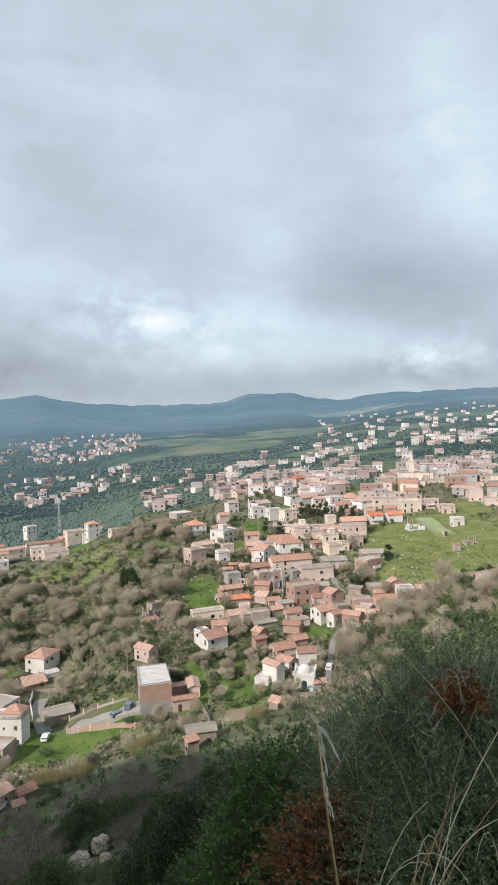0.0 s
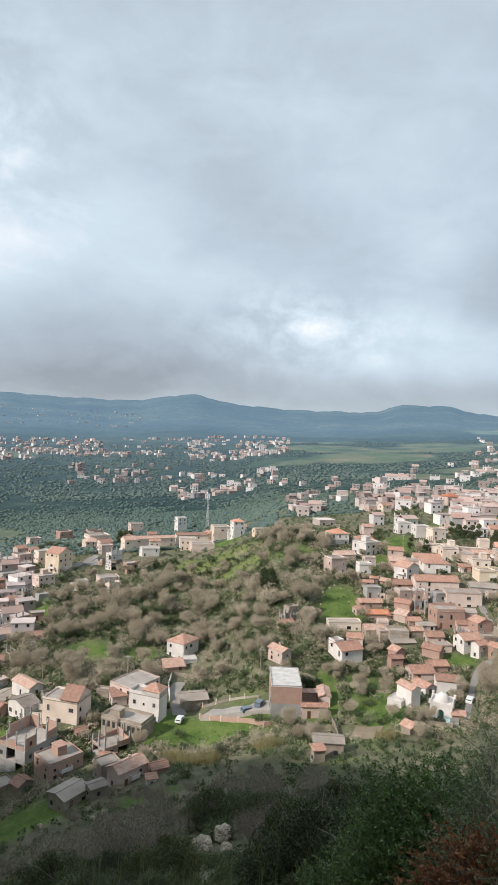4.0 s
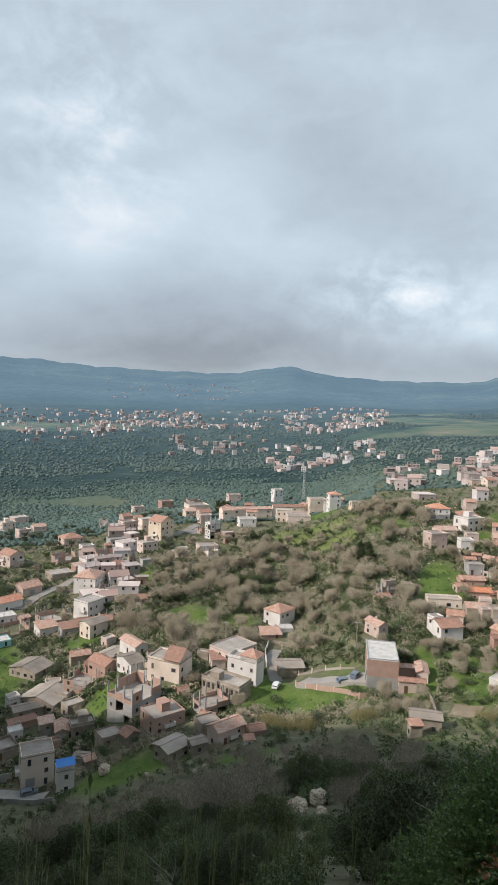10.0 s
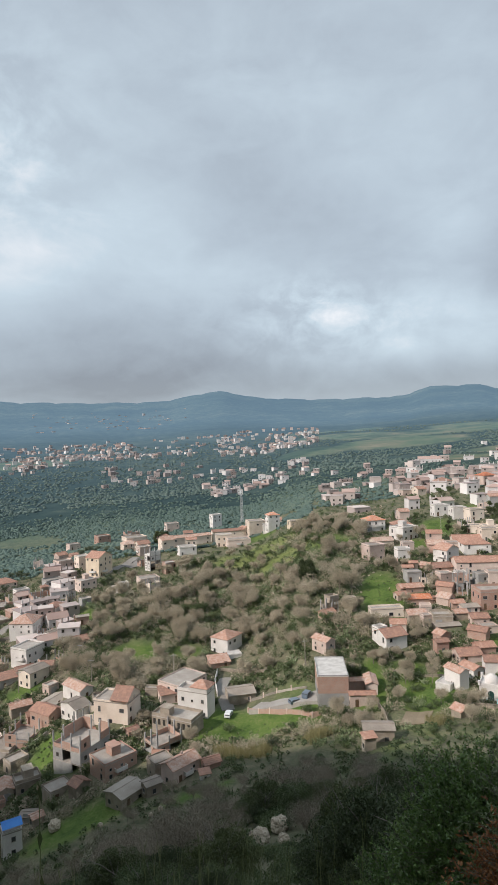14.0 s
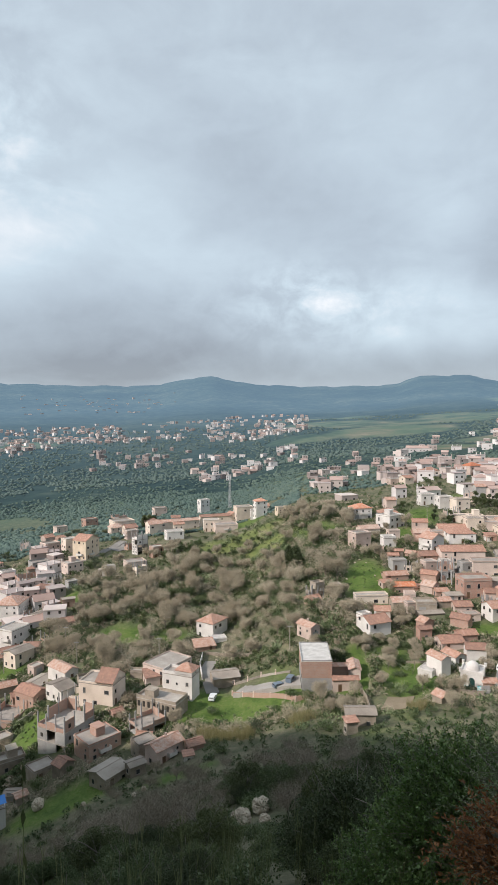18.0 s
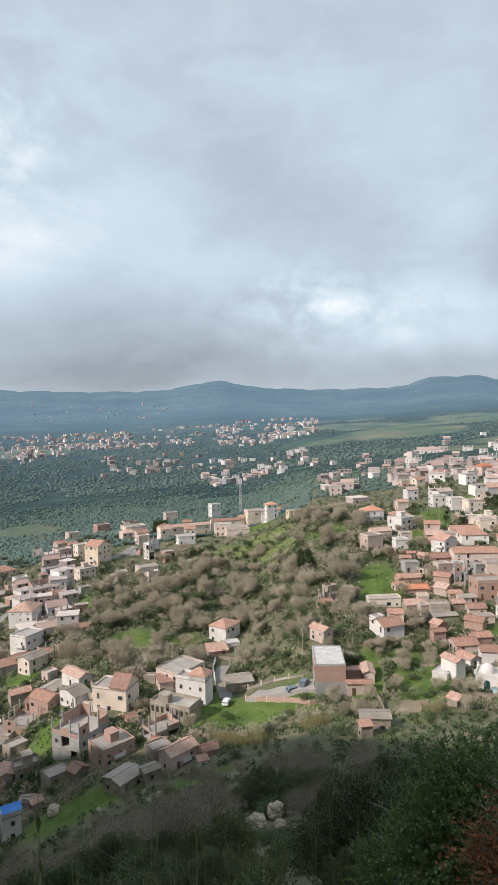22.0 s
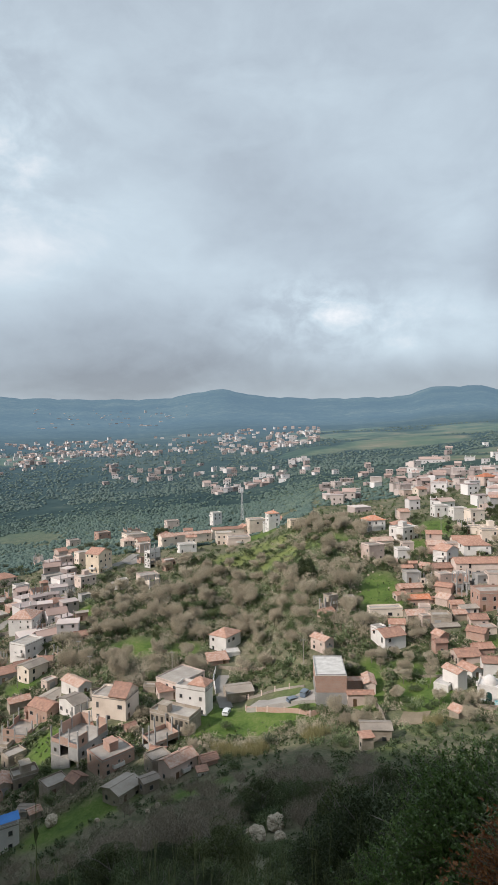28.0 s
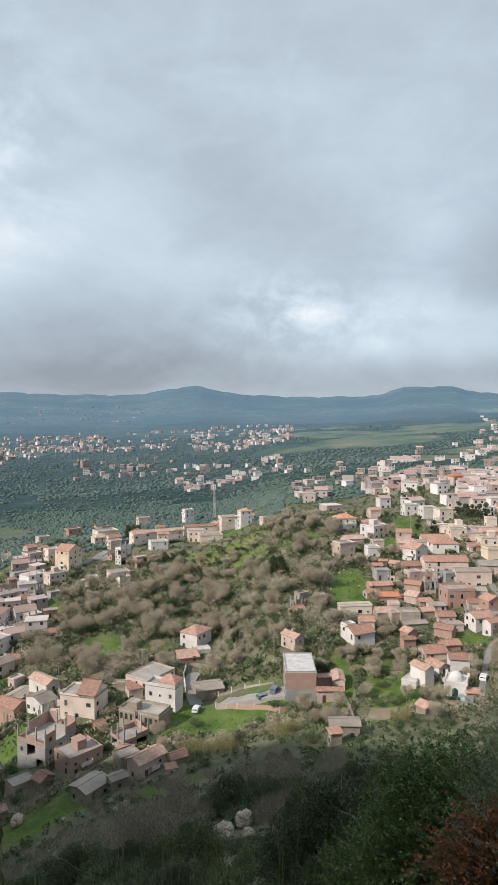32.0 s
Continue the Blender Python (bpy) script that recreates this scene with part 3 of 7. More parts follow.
def ground_material():
    m = bpy.data.materials.new("hillside_ground")
    m.use_nodes = True
    k = Nodes(m.node_tree)
    out, p = k.add("ShaderNodeOutputMaterial"), k.add("ShaderNodeBsdfPrincipled")
    pos = k.add("ShaderNodeNewGeometry").outputs["Position"]
    at = k.add("ShaderNodeAttribute")
    at.attribute_name = "grass"
    n1, n2, n3 = k.noise(pos, 0.022, 5.0, 0.6), k.noise(pos, 0.16, 5.0, 0.65), k.noise(pos, 1.4, 4.0, 0.65)
    f = k.math("ADD", k.math("MULTIPLY", n2, 0.6), k.math("MULTIPLY", n3, 0.4))
    scrub = k.ramp(f, [(0.28, (0.054, 0.066, 0.034)), (0.44, (0.100, 0.106, 0.062)), (0.56, (0.165, 0.152, 0.10)), (0.74, (0.28, 0.235, 0.175))])
    lush = k.ramp(f, [(0.30, (0.030, 0.062, 0.010)), (0.42, (0.058, 0.110, 0.018)), (0.54, (0.098, 0.150, 0.034)), (0.68, (0.18, 0.175, 0.08))])
    patch = k.math("MULTIPLY", k.math("SUBTRACT", k.math("ADD", n1, k.math("MULTIPLY", n2, 0.35)), 0.74), 7.0, clamp=True)
    base = k.mix(k.math("MULTIPLY", patch, 0.75), scrub, lush)
    col = k.mix(k.math("MULTIPLY", at.outputs["Fac"], k.math("ADD", k.math("MULTIPLY", n2, 0.8), 0.5), clamp=True), base, lush)
    grazed = k.add("ShaderNodeAttribute")
    grazed.attribute_name = "dry"
    thin = k.ramp(f, [(0.30, (0.075, 0.100, 0.030)), (0.44, (0.135, 0.160, 0.055)), (0.56, (0.20, 0.205, 0.085)), (0.70, (0.30, 0.26, 0.15))])
    col = k.mix(k.math("MULTIPLY", grazed.outputs["Fac"], 0.8), col, thin)
    # wooded valley floor further off: closed dark growth, haze and cloud shade painted in
    dist = k.add("ShaderNodeVectorMath")
    dist.operation = "LENGTH"
    k.link(pos, dist.inputs[0])
    far = k.math("DIVIDE", k.math("SUBTRACT", dist.outputs["Value"], 430.0), 260.0, clamp=True)
    wood = k.ramp(k.math("ADD", k.math("MULTIPLY", k.noise(pos, 0.006, 6.0, 0.6), 0.6), k.math("MULTIPLY", n2, 0.4)), [(0.32, (0.046, 0.082, 0.068)), (0.48, (0.066, 0.108, 0.086)), (0.60, (0.10, 0.14, 0.095)), (0.74, (0.17, 0.18, 0.12))])
    keep = k.math("MULTIPLY", at.outputs["Fac"], 0.85)
    col = k.mix(k.math("MULTIPLY", far, k.math("SUBTRACT", 1.0, keep)), col, wood)
    k.link(col, p.inputs["Base Color"])
    p.inputs["Roughness"].default_value = 0.95
    p.inputs["Specular IOR Level"].default_value = 0.15
    bn = k.add("ShaderNodeBump")
    bn.inputs["Strength"].default_value, bn.inputs["Distance"].default_value = 0.8, 0.25
    k.link(k.math("ADD", n3, n2), bn.inputs["Height"])
    k.link(bn.outputs[0], p.inputs["Normal"])
    k.link(p.outputs[0], out.inputs[0])
    return m


def hill_material():
    """Far mountains in blue air: a backdrop of distance, haze painted as faint glow and bluish colour."""
    m = bpy.data.materials.new("far_mountain_backdrop")
    m.use_nodes = True
    k = Nodes(m.node_tree)
    out, p, e, add = k.add("ShaderNodeOutputMaterial"), k.add("ShaderNodeBsdfDiffuse"), k.add("ShaderNodeEmission"), k.add("ShaderNodeAddShader")
    pos = k.add("ShaderNodeNewGeometry").outputs["Position"]
    f = k.math("ADD", k.math("MULTIPLY", k.noise(pos, 0.0022, 6.0, 0.6), 0.5), k.math("MULTIPLY", k.noise(pos, 0.03, 6.0, 0.7), 0.5))
    col = k.ramp(f, [(0.38, (0.026, 0.044, 0.042)), (0.46, (0.036, 0.057, 0.052)), (0.53, (0.048, 0.071, 0.061)), (0.63, (0.085, 0.105, 0.084))])
    at = k.add("ShaderNodeAttribute")
    at.attribute_name = "grass"
    field = k.ramp(k.noise(pos, 0.012, 4.0, 0.6), [(0.34, (0.075, 0.115, 0.075)), (0.48, (0.115, 0.150, 0.095)), (0.64, (0.18, 0.175, 0.115)), (0.74, (0.28, 0.235, 0.17))])
    ragged = k.math("MULTIPLY", k.math("SUBTRACT", k.math("ADD", k.math("MULTIPLY", at.outputs["Fac"], 0.8), k.math("MULTIPLY", k.noise(pos, 0.006, 6.0, 0.65), 1.8)), 1.25), 2.2, clamp=True)
    col = k.mix(k.math("MULTIPLY", ragged, 0.8), col, field)
    k.link(col, p.inputs[0])
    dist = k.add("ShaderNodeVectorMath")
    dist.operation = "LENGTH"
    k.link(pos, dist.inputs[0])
    # painted haze: blue emission that strengthens with distance
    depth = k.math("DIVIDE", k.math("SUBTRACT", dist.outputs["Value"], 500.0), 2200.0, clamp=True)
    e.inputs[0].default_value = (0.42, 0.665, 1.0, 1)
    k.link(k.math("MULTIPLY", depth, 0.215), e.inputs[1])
    k.link(p.outputs[0], add.inputs[0])
    k.link(e.outputs[0], add.inputs[1])
    k.link(add.outputs[0], out.inputs[0])
    return m


def rings(a, b, ratio):
    out = [a]
    while out[-1] < b:
        out.append(out[-1] * ratio + 0.02)
    return out


GROUND = ground_material()
BEAR = [-180 + i * 8 for i in range(15)] + [-60 + i * 0.6 for i in range(151)] + [31 + i * 8 for i in range(19)] + [180]
tagged(polar_sheet("ground", BEAR, [0.05] + rings(0.4, 660, 1.024), GROUND), "steep green hillside falling to a village in a valley", "ground", kind="structure")
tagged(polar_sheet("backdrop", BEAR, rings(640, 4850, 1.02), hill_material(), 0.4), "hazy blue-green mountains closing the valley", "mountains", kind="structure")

# ---- helpers for things ----


def mesh_of(name, verts, faces, mat, smooth_faces=False):
    me = bpy.data.meshes.new(name)
    me.from_pydata([tuple(v) for v in verts], [], faces)
    if smooth_faces:
        me.polygons.foreach_set("use_smooth", [True] * len(me.polygons))
    if mat:
        me.materials.append(mat)
    return me


def part(name, data, parent, label="", at=None):
    ob = new(name, data)
    ob.parent = parent
    if at is not None:
        ob.matrix_local = at
    if label:
        ob["label"] = label
    return ob


class Build:
    """Collects boxes, prisms and tubes into one mesh."""

    def __init__(self):
        self.v, self.f = [], []

    def box(self, x0, y0, z0, x1, y1, z1):
        n = len(self.v)
        self.v += [(x0, y0, z0), (x1, y0, z0), (x1, y1, z0), (x0, y1, z0), (x0, y0, z1), (x1, y0, z1), (x1, y1, z1), (x0, y1, z1)]
        self.f += [tuple(n + i for i in q) for q in ((0, 3, 2, 1), (4, 5, 6, 7), (0, 1, 5, 4), (1, 2, 6, 5), (2, 3, 7, 6), (3, 0, 4, 7))]
        return self

    def poly(self, points, faces):
        n = len(self.v)
        self.v += points
        self.f += [tuple(n + i for i in q) for q in faces]
        return self

    def slab(self, quad, thick):
        """A sloping plate given by its upper corners, counter-clockwise."""
        low = [(a, b, c - thick) for a, b, c in quad]
        n = len(quad)
        sides = [(i, i + n, (i + 1) % n + n, (i + 1) % n) for i in range(n)]
        return self.poly(list(quad) + low, [tuple(range(n)), tuple(range(2 * n - 1, n - 1, -1))] + sides)

    def tube(self, points, radii, sides=5):
        n0 = len(self.v)
        for i, p in enumerate(points):
            p = Vector(p)
            d = Vector(points[min(i + 1, len(points) - 1)]) - Vector(points[max(i - 1, 0)])
            d = d.normalized() if d.length > 1e-9 else Vector((0, 0, 1))
            u = d.orthogonal().normalized()
            w = d.cross(u)
            for s in range(sides):
                a = 2 * math.pi * s / sides
                self.v.append(tuple(p + (u * math.cos(a) + w * math.sin(a)) * radii[i]))
        for i in range(len(points) - 1):
            for s in range(sides):
                a, b = n0 + i * sides + s, n0 + i * sides + (s + 1) % sides
                self.f.append((a, b, b + sides, a + sides))
        return self

    def mesh(self, name, mat, smooth_faces=False):
        return mesh_of(name, self.v, self.f, mat, smooth_faces)


# ---- houses ----
rnd = random.Random(7)


class Plots:
    """Plan circles that trees keep clear of, sorted into squares."""

    def __init__(self):
        self.cells = {}

    def append(self, circle):
        x, y, r = circle
        n = int((r + 4) // 20) + 1
        for i in range(-n, n + 1):
            for j in range(-n, n + 1):
                self.cells.setdefault((int(x // 20) + i, int(y // 20) + j), []).append(circle)

    def near(self, x, y):
        return self.cells.get((int(x // 20), int(y // 20)), ())


TAKEN = Plots()


def framed_window(w, h):
    b = Build()
    t, d = 0.05, 0.07
    b.box(-w / 2 - t, -d, -t, w / 2 + t, 0.0, 0.0).box(-w / 2 - t, -d, h, w / 2 + t, 0.0, h + t)
    b.box(-w / 2 - t, -d, 0, -w / 2, 0.0, h).box(w / 2, -d, 0, w / 2 + t, 0.0, h)
    b.box(-w / 2 - 0.12, -0.14, -0.13, w / 2 + 0.12, 0.0, -t)
    return b.mesh("window", M["slab"])


WINDOWS = {}
for key, (ww, wh) in {"std": (0.85, 1.05), "tall": (0.8, 1.6), "small": (0.55, 0.6), "wide": (1.4, 1.05), "far": (0.95, 1.1)}.items():
    pane = Build().box(-ww / 2, -0.05, 0, ww / 2, 0.03, wh)
    # frame, pane, and a dark panel painted as the opening's inner shade
    WINDOWS[key] = (framed_window(ww, wh), pane.mesh("pane", M["glass"]), Build().box(-ww / 2, -0.06, 0, ww / 2, 0.02, wh).mesh("opening", M["void_shade"]))
DOOR = Build().box(-0.48, -0.06, 0, 0.48, 0.02, 2.05).mesh("door", M["wood"])
GARAGE = Build().box(-1.1, -0.06, 0, 1.1, 0.02, 2.2).mesh("garage_door", M["g"])
RAIL = {}


def balcony_mesh(w):
    key = round(w, 1)
    if key not in RAIL:
        b = Build().box(-w / 2, -1.1, -0.16, w / 2, 0.0, 0.0)
        b.box(-w / 2, -1.1, 0.0, w / 2, -1.02, 0.85).box(-w / 2, -1.02, 0, -w / 2 + 0.08, 0, 0.85).box(w / 2 - 0.08, -1.02, 0, w / 2, 0, 0.85)
        RAIL[key] = b.mesh("balcony", M["w"])
    return RAIL[key]


WALL_WORDS = {"w": "white rendered", "c": "cream rendered", "y": "yellow rendered", "p": "pinkish-beige rendered", "g": "grey concrete", "k": "old rubble-stone", "b": "bare red-brick", "t": "turquoise"}
ROOF_WORDS = {"g": "red clay-tile gabled roof", "G": "red clay-tile gabled roof", "n": "bright orange gabled roof", "h": "red tiled hipped roof", "f": "flat concrete roof terrace", "F": "whitewashed flat roof", "u": "unfinished open top storey", "a": "weathered grey pitched roof", "s": "tiled lean-to roof"}


def place(root, x, y, z, turn):
    root.matrix_world = pose(x, y, z, 0, 0, turn)


def face_frames(w, d, h):
    """Poses that carry a wall-mounted piece (front towards -y) onto each of the three visible faces, with the face's length."""
    return {
        "front": (pose(0, -d / 2, 0), w),
        "left": (pose(-w / 2, 0, 0, 0, 0, -90), d),
        "right": (pose(w / 2, 0, 0, 0, 0, 90), d),
    }


def openings(root, w, d, h, levels, rough_build, seen, far):
    storey = h / levels
    frames = face_frames(w, d, h)
    door_done = False
    for side in seen:
        m, length = frames[side]
        if far:
            count = max(1, min(3, int(length / 3.6)))
        else:
            count = max(1, min(5, int(length / 2.9)))
        for lv in range(levels):
            for i in range(count):
                if rnd.random() < (0.38 if not far else 0.3):
                    continue
                px = (i + 0.5) / count * length - length / 2 + rnd.uniform(-0.2, 0.2)
                kind = "far" if far else rnd.choice(("std", "std", "tall", "small", "wide" if length > 8 else "std"))
                fr, pane, hole = WINDOWS[kind]
                zz = lv * storey + (0.95 if kind != "tall" else 0.55)
                if not far and lv == 0 and not door_done and side == "front" and rnd.random() < 0.6:
                    part("door", DOOR if rnd.random() < 0.7 else GARAGE, root, "", m @ pose(px, -0.005, 0.6))
                    door_done = True
                    continue
                if zz + 1.6 > h:
                    zz = max(0.3, h - 1.7)
                    kind = "small" if not far else kind
                    fr, pane, hole = WINDOWS[kind]
                if rough_build or far:
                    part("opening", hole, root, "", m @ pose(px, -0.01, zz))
                else:
                    win = part("window", fr, root, "", m @ pose(px, -0.005, zz))
                    part("pane", pane, win)
        if not far and not rough_build and levels > 1 and length > 6 and rnd.random() < 0.35:
            bw = rnd.choice((2.4, 3.2, 4.0))
            part("balcony", balcony_mesh(bw), root, "", m @ pose(rnd.uniform(-0.2, 0.2) * length, 0, storey * rnd.randint(1, levels - 1) + 0.1))


def pitched(b, w, d, h, kind, rise, o=0.35, t=0.14):
    """Roof plates over a w x d plan; returns the gable triangles for the wall."""
    x, y = w / 2 + o, d / 2 + o
    e = h - rise * o / (d / 2) * 0.5
    if kind in "gna":
        b.slab([(-x, -y, e), (x, -y, e), (x, 0, h + rise), (-x, 0, h + rise)], t)
        b.slab([(-x, 0, h + rise), (x, 0, h + rise), (x, y, e), (-x, y, e)], t)
        b.box(-x, -0.14, h + rise - 0.05, x, 0.14, h + rise + 0.09)
        return [((-w / 2, -d / 2), (-w / 2, d / 2)), ((w / 2, -d / 2), (w / 2, d / 2))]
    if kind == "G":
        b.slab([(-x, -y, e), (0, -y, h + rise), (0, y, h + rise), (-x, y, e)], t)
        b.slab([(0, -y, h + rise), (x, -y, e), (x, y, e), (0, y, h + rise)], t)
        b.box(-0.14, -y, h + rise - 0.05, 0.14, y, h + rise + 0.09)
        return [((-w / 2, -d / 2), (w / 2, -d / 2)), ((-w / 2, d / 2), (w / 2, d / 2))]
    if kind == "h":
        k = max(0.0, (w - d) / 2)
        q = max(0.0, (d - w) / 2)
        r1, r2 = (-k, -q, h + rise), (k, q, h + rise)
        if k >= q:
            b.slab([(-x, -y, e), (x, -y, e), r2, r1], t).slab([(x, y, e), (-x, y, e), r1, r2], t)
            b.slab([(x, -y, e), (x, y, e), r2], t).slab([(-x, y, e), (-x, -y, e), r1], t)
        else:
            b.slab([(x, -y, e), (x, y, e), r2, r1], t).slab([(-x, y, e), (-x, -y, e), r1, r2], t)
            b.slab([(-x, -y, e), (x, -y, e), r1], t).slab([(x, y, e), (-x, y, e), r2], t)
        return []
    b.slab([(-x, -y, h), (x, -y, h), (x, y, h + rise), (-x, y, h + rise)], t)
    return []


def house(wall, roof, x, y, w, d, h, turn, seen=("front", "left"), far=False, label="", top="", band=0.0, attic=None):
    """One building: walls, roof, windows with panes, doors and balconies, standing on the ground at x, y."""
    levels = max(1, round(h / 3.0))
    c, s = math.cos(radians(turn)), math.sin(radians(turn))
    corners = [(x + c * u - s * v, y + s * u + c * v) for u in (-w / 2, w / 2) for v in (-d / 2, d / 2)]
    heights = [surface(*q) for q in corners]
    near_pair = sorted(corners, key=lambda q: math.hypot(*q))[:2]
    z = min(surface(*q) for q in near_pair) * 0.5 + 0.5 * surface(*near_pair[0]) - 0.3
    low = min(heights) - z - 1.5
    root = new("house")
    place(root, x, y, z, turn)
    words = label or f"{WALL_WORDS[wall]} village house with {ROOF_WORDS[roof]}"
    tagged(root, words, "house", group="houses of the far hamlets" if far else "houses of the village")
    TAKEN.append((x, y, max(w, d) * 0.62))
    wm = M[wall]
    b = Build()
    if roof == "u" and not far:
        # bare frame: slabs, columns and brick infill, with starter bars on top
        st = h / levels
        nx, ny = max(2, round(w / 3.8)), max(2, round(d / 3.8))
        xs = [-w / 2 + w * i / nx for i in range(nx + 1)]
        ys = [-d / 2 + d * i / ny for i in range(ny + 1)]
        b.box(-w / 2, -d / 2, low, w / 2, d / 2, 0.1)
        for lv in range(1, levels + 1):
            if lv < levels:
                part("slab", Build().box(-w / 2 - 0.1, -d / 2 - 0.1, lv * st - 0.2, w / 2 + 0.1, d / 2 + 0.1, lv * st).mesh("slab", M["slab"]), root)
        part("plinth", b.mesh("plinth", M["g"]), root)
        for i, cx in enumerate(xs):
            for j, cy in enumerate(ys):
                if i in (0, nx) or j in (0, ny):
                    hh = h + rnd.choice((0.0, 0.7, 1.2, 1.9))
                    ax, ay = max(-w / 2 + 0.16, min(w / 2 - 0.16, cx)), max(-d / 2 + 0.16, min(d / 2 - 0.16, cy))
                    part("column", Build().box(ax - 0.17, ay - 0.17, 0, ax + 0.17, ay + 0.17, hh).mesh("column", M["g"]), root)
        for lv in range(levels):
            z0, z1 = lv * st + 0.05, (lv + 1) * st - 0.2
            lower = M["g"] if (wall == "g" and lv < levels - 1) else wm if wall != "g" else M["b"]
            for i in range(nx):
                for yy in (-d / 2 + 0.1, d / 2 - 0.1):
                    if rnd.random() < 0.86:
                        hi = z1 if lv < levels - 1 else z0 + (z1 - z0) * rnd.choice((0.3, 0.6, 0.9, 1.0))
                        p = part("infill", Build().box(xs[i] + 0.16, yy - 0.1, z0, xs[i + 1] - 0.16, yy + 0.1, hi).mesh("infill", lower), root)
                        if yy < 0 and hi == z1 and rnd.random() < 0.6:
                            part("opening", WINDOWS["std"][2], p, "", pose((xs[i] + xs[i + 1]) / 2, yy - 0.105, z0 + 0.8))
            for j in range(ny):
                for xx in (-w / 2 + 0.1, w / 2 - 0.1):
                    if rnd.random() < 0.86:
                        hi = z1 if lv < levels - 1 else z0 + (z1 - z0) * rnd.choice((0.3, 0.6, 0.9, 1.0))
                        p = part("infill", Build().box(xx - 0.1, ys[j] + 0.16, z0, xx + 0.1, ys[j + 1] - 0.16, hi).mesh("infill", lower), root)
                        if xx < 0 and hi == z1 and rnd.random() < 0.5:
                            part("opening", WINDOWS["std"][2], p, "", pose(xx - 0.105, (ys[j] + ys[j + 1]) / 2, z0 + 0.8, 0, 0, -90))
        return root
    if roof in "fFu":
        b.box(-w / 2, -d / 2, low, w / 2, d / 2, h)
        part("wall", b.mesh("wall", wm), root)
        top_mat = M["slabw"] if roof == "F" else M["slab"]
        part("roof_slab", Build().box(-w / 2 - 0.12, -d / 2 - 0.12, h, w / 2 + 0.12, d / 2 + 0.12, h + 0.18).mesh("roof_slab", top_mat), root)
        if band:
            part("brick_band", Build().box(-w / 2 - 0.03, -d / 2 - 0.03, h - band, w / 2 + 0.03, d / 2 + 0.03, h - 0.01).mesh("brick_band", M["b"]), root, "band of bare red brick")
        if not far:
            p = Build()
            ph = rnd.choice((0.35, 0.5, 0.8)) if roof == "f" else 0.25
            p.box(-w / 2, -d / 2, h + 0.18, w / 2, -d / 2 + 0.15, h + ph + 0.18).box(-w / 2, d / 2 - 0.15, h + 0.18, w / 2, d / 2, h + ph + 0.18)
            p.box(-w / 2, -d / 2 + 0.15, h + 0.18, -w / 2 + 0.15, d / 2 - 0.15, h + ph + 0.18).box(w / 2 - 0.15, -d / 2 + 0.15, h + 0.18, w / 2, d / 2 - 0.15, h + ph + 0.18)
            part("parapet", p.mesh("parapet", wm), root)
            if w > 6 and roof == "f" and rnd.random() < 0.12:
                ax, ay = rnd.uniform(-0.25, 0.25) * w, rnd.uniform(0.0, 0.25) * d
                part("stair_head", Build().box(ax - 1.3, ay - 1.6, h + 0.18, ax + 1.3, ay + 1.6, h + 2.4).box(ax - 1.45, ay - 1.75, h + 2.4, ax + 1.45, ay + 1.75, h + 2.55).mesh("stair_head", wm), root)
        if attic:
            x0, x1, y0, y1, kind = attic[0] * w, attic[1] * w, attic[2] * d, attic[3] * d, attic[4]
            aw, ad, ah = x1 - x0, y1 - y0, 0.9 if kind == "G" else 1.6
            rise = (aw if kind == "G" else min(aw, ad)) * 0.34
            rb, ab = Build(), Build().box(-aw / 2, -ad / 2, 0, aw / 2, ad / 2, ah)
            for (gx0, gy0), (gx1, gy1) in pitched(rb, aw, ad, ah, kind, rise, 0.3):
                ab.poly([(gx0, gy0, ah), (gx1, gy1, ah), ((gx0 + gx1) / 2, (gy0 + gy1) / 2, ah + rise - 0.14)], [(0, 1, 2)])
            at = pose((x0 + x1) / 2, (y0 + y1) / 2, h + 0.18)
            up = part("attic", ab.mesh("attic", wm), root, "", at)
            part("roof", rb.mesh("roof", M["tile"]), up, "red clay-tile attic roof")
            part("window", WINDOWS["small"][0], up, "", pose(0, -ad / 2 - 0.005, 0.5))
        if far and roof == "u":
            for i in range(3):
                cx = (i / 2 - 0.5) * (w - 0.4)
                part("column", Build().box(cx - 0.2, -d / 2, h, cx + 0.2, -d / 2 + 0.4, h + 1.6).mesh("column", M["g"]), root)
    else:
        rise = (min(w, d) if roof == "h" else w if roof == "G" else d) * (0.24 if roof != "s" else 0.16)
        if roof == "a":
            rise = d * 0.13
        rb = Build()
        gables = pitched(rb, w, d, h, roof, rise)
        b.box(-w / 2, -d / 2, low, w / 2, d / 2, h)
        for (x0, y0), (x1, y1) in gables:
            mx, my = (x0 + x1) / 2, (y0 + y1) / 2
            ox, oy = (-0.2 * (1 if x0 > 0 else -1), 0) if x0 == x1 else (0, -0.2 * (1 if y0 > 0 else -1))
            tri = [(x0, y0, h), (x1, y1, h), (mx, my, h + rise - 0.14)]
            b.poly(tri + [(px + ox, py + oy, pz) for px, py, pz in tri], [(0, 1, 2), (5, 4, 3), (0, 3, 4, 1), (1, 4, 5, 2), (2, 5, 3, 0)])
        if roof == "s":
            b.poly([(-w / 2, d / 2, h), (w / 2, d / 2, h), (w / 2, d / 2, h + rise - 0.2), (-w / 2, d / 2, h + rise - 0.2), (-w / 2, -d / 2, h), (w / 2, -d / 2, h)],
                   [(0, 3, 2, 1), (0, 4, 3), (1, 2, 5)])
        part("wall", b.mesh("wall", wm), root)
        part("roof", rb.mesh("roof", M["a"] if roof == "a" or top == "a" else M["newtile"] if roof == "n" or top == "n" else M["tile"]), root)
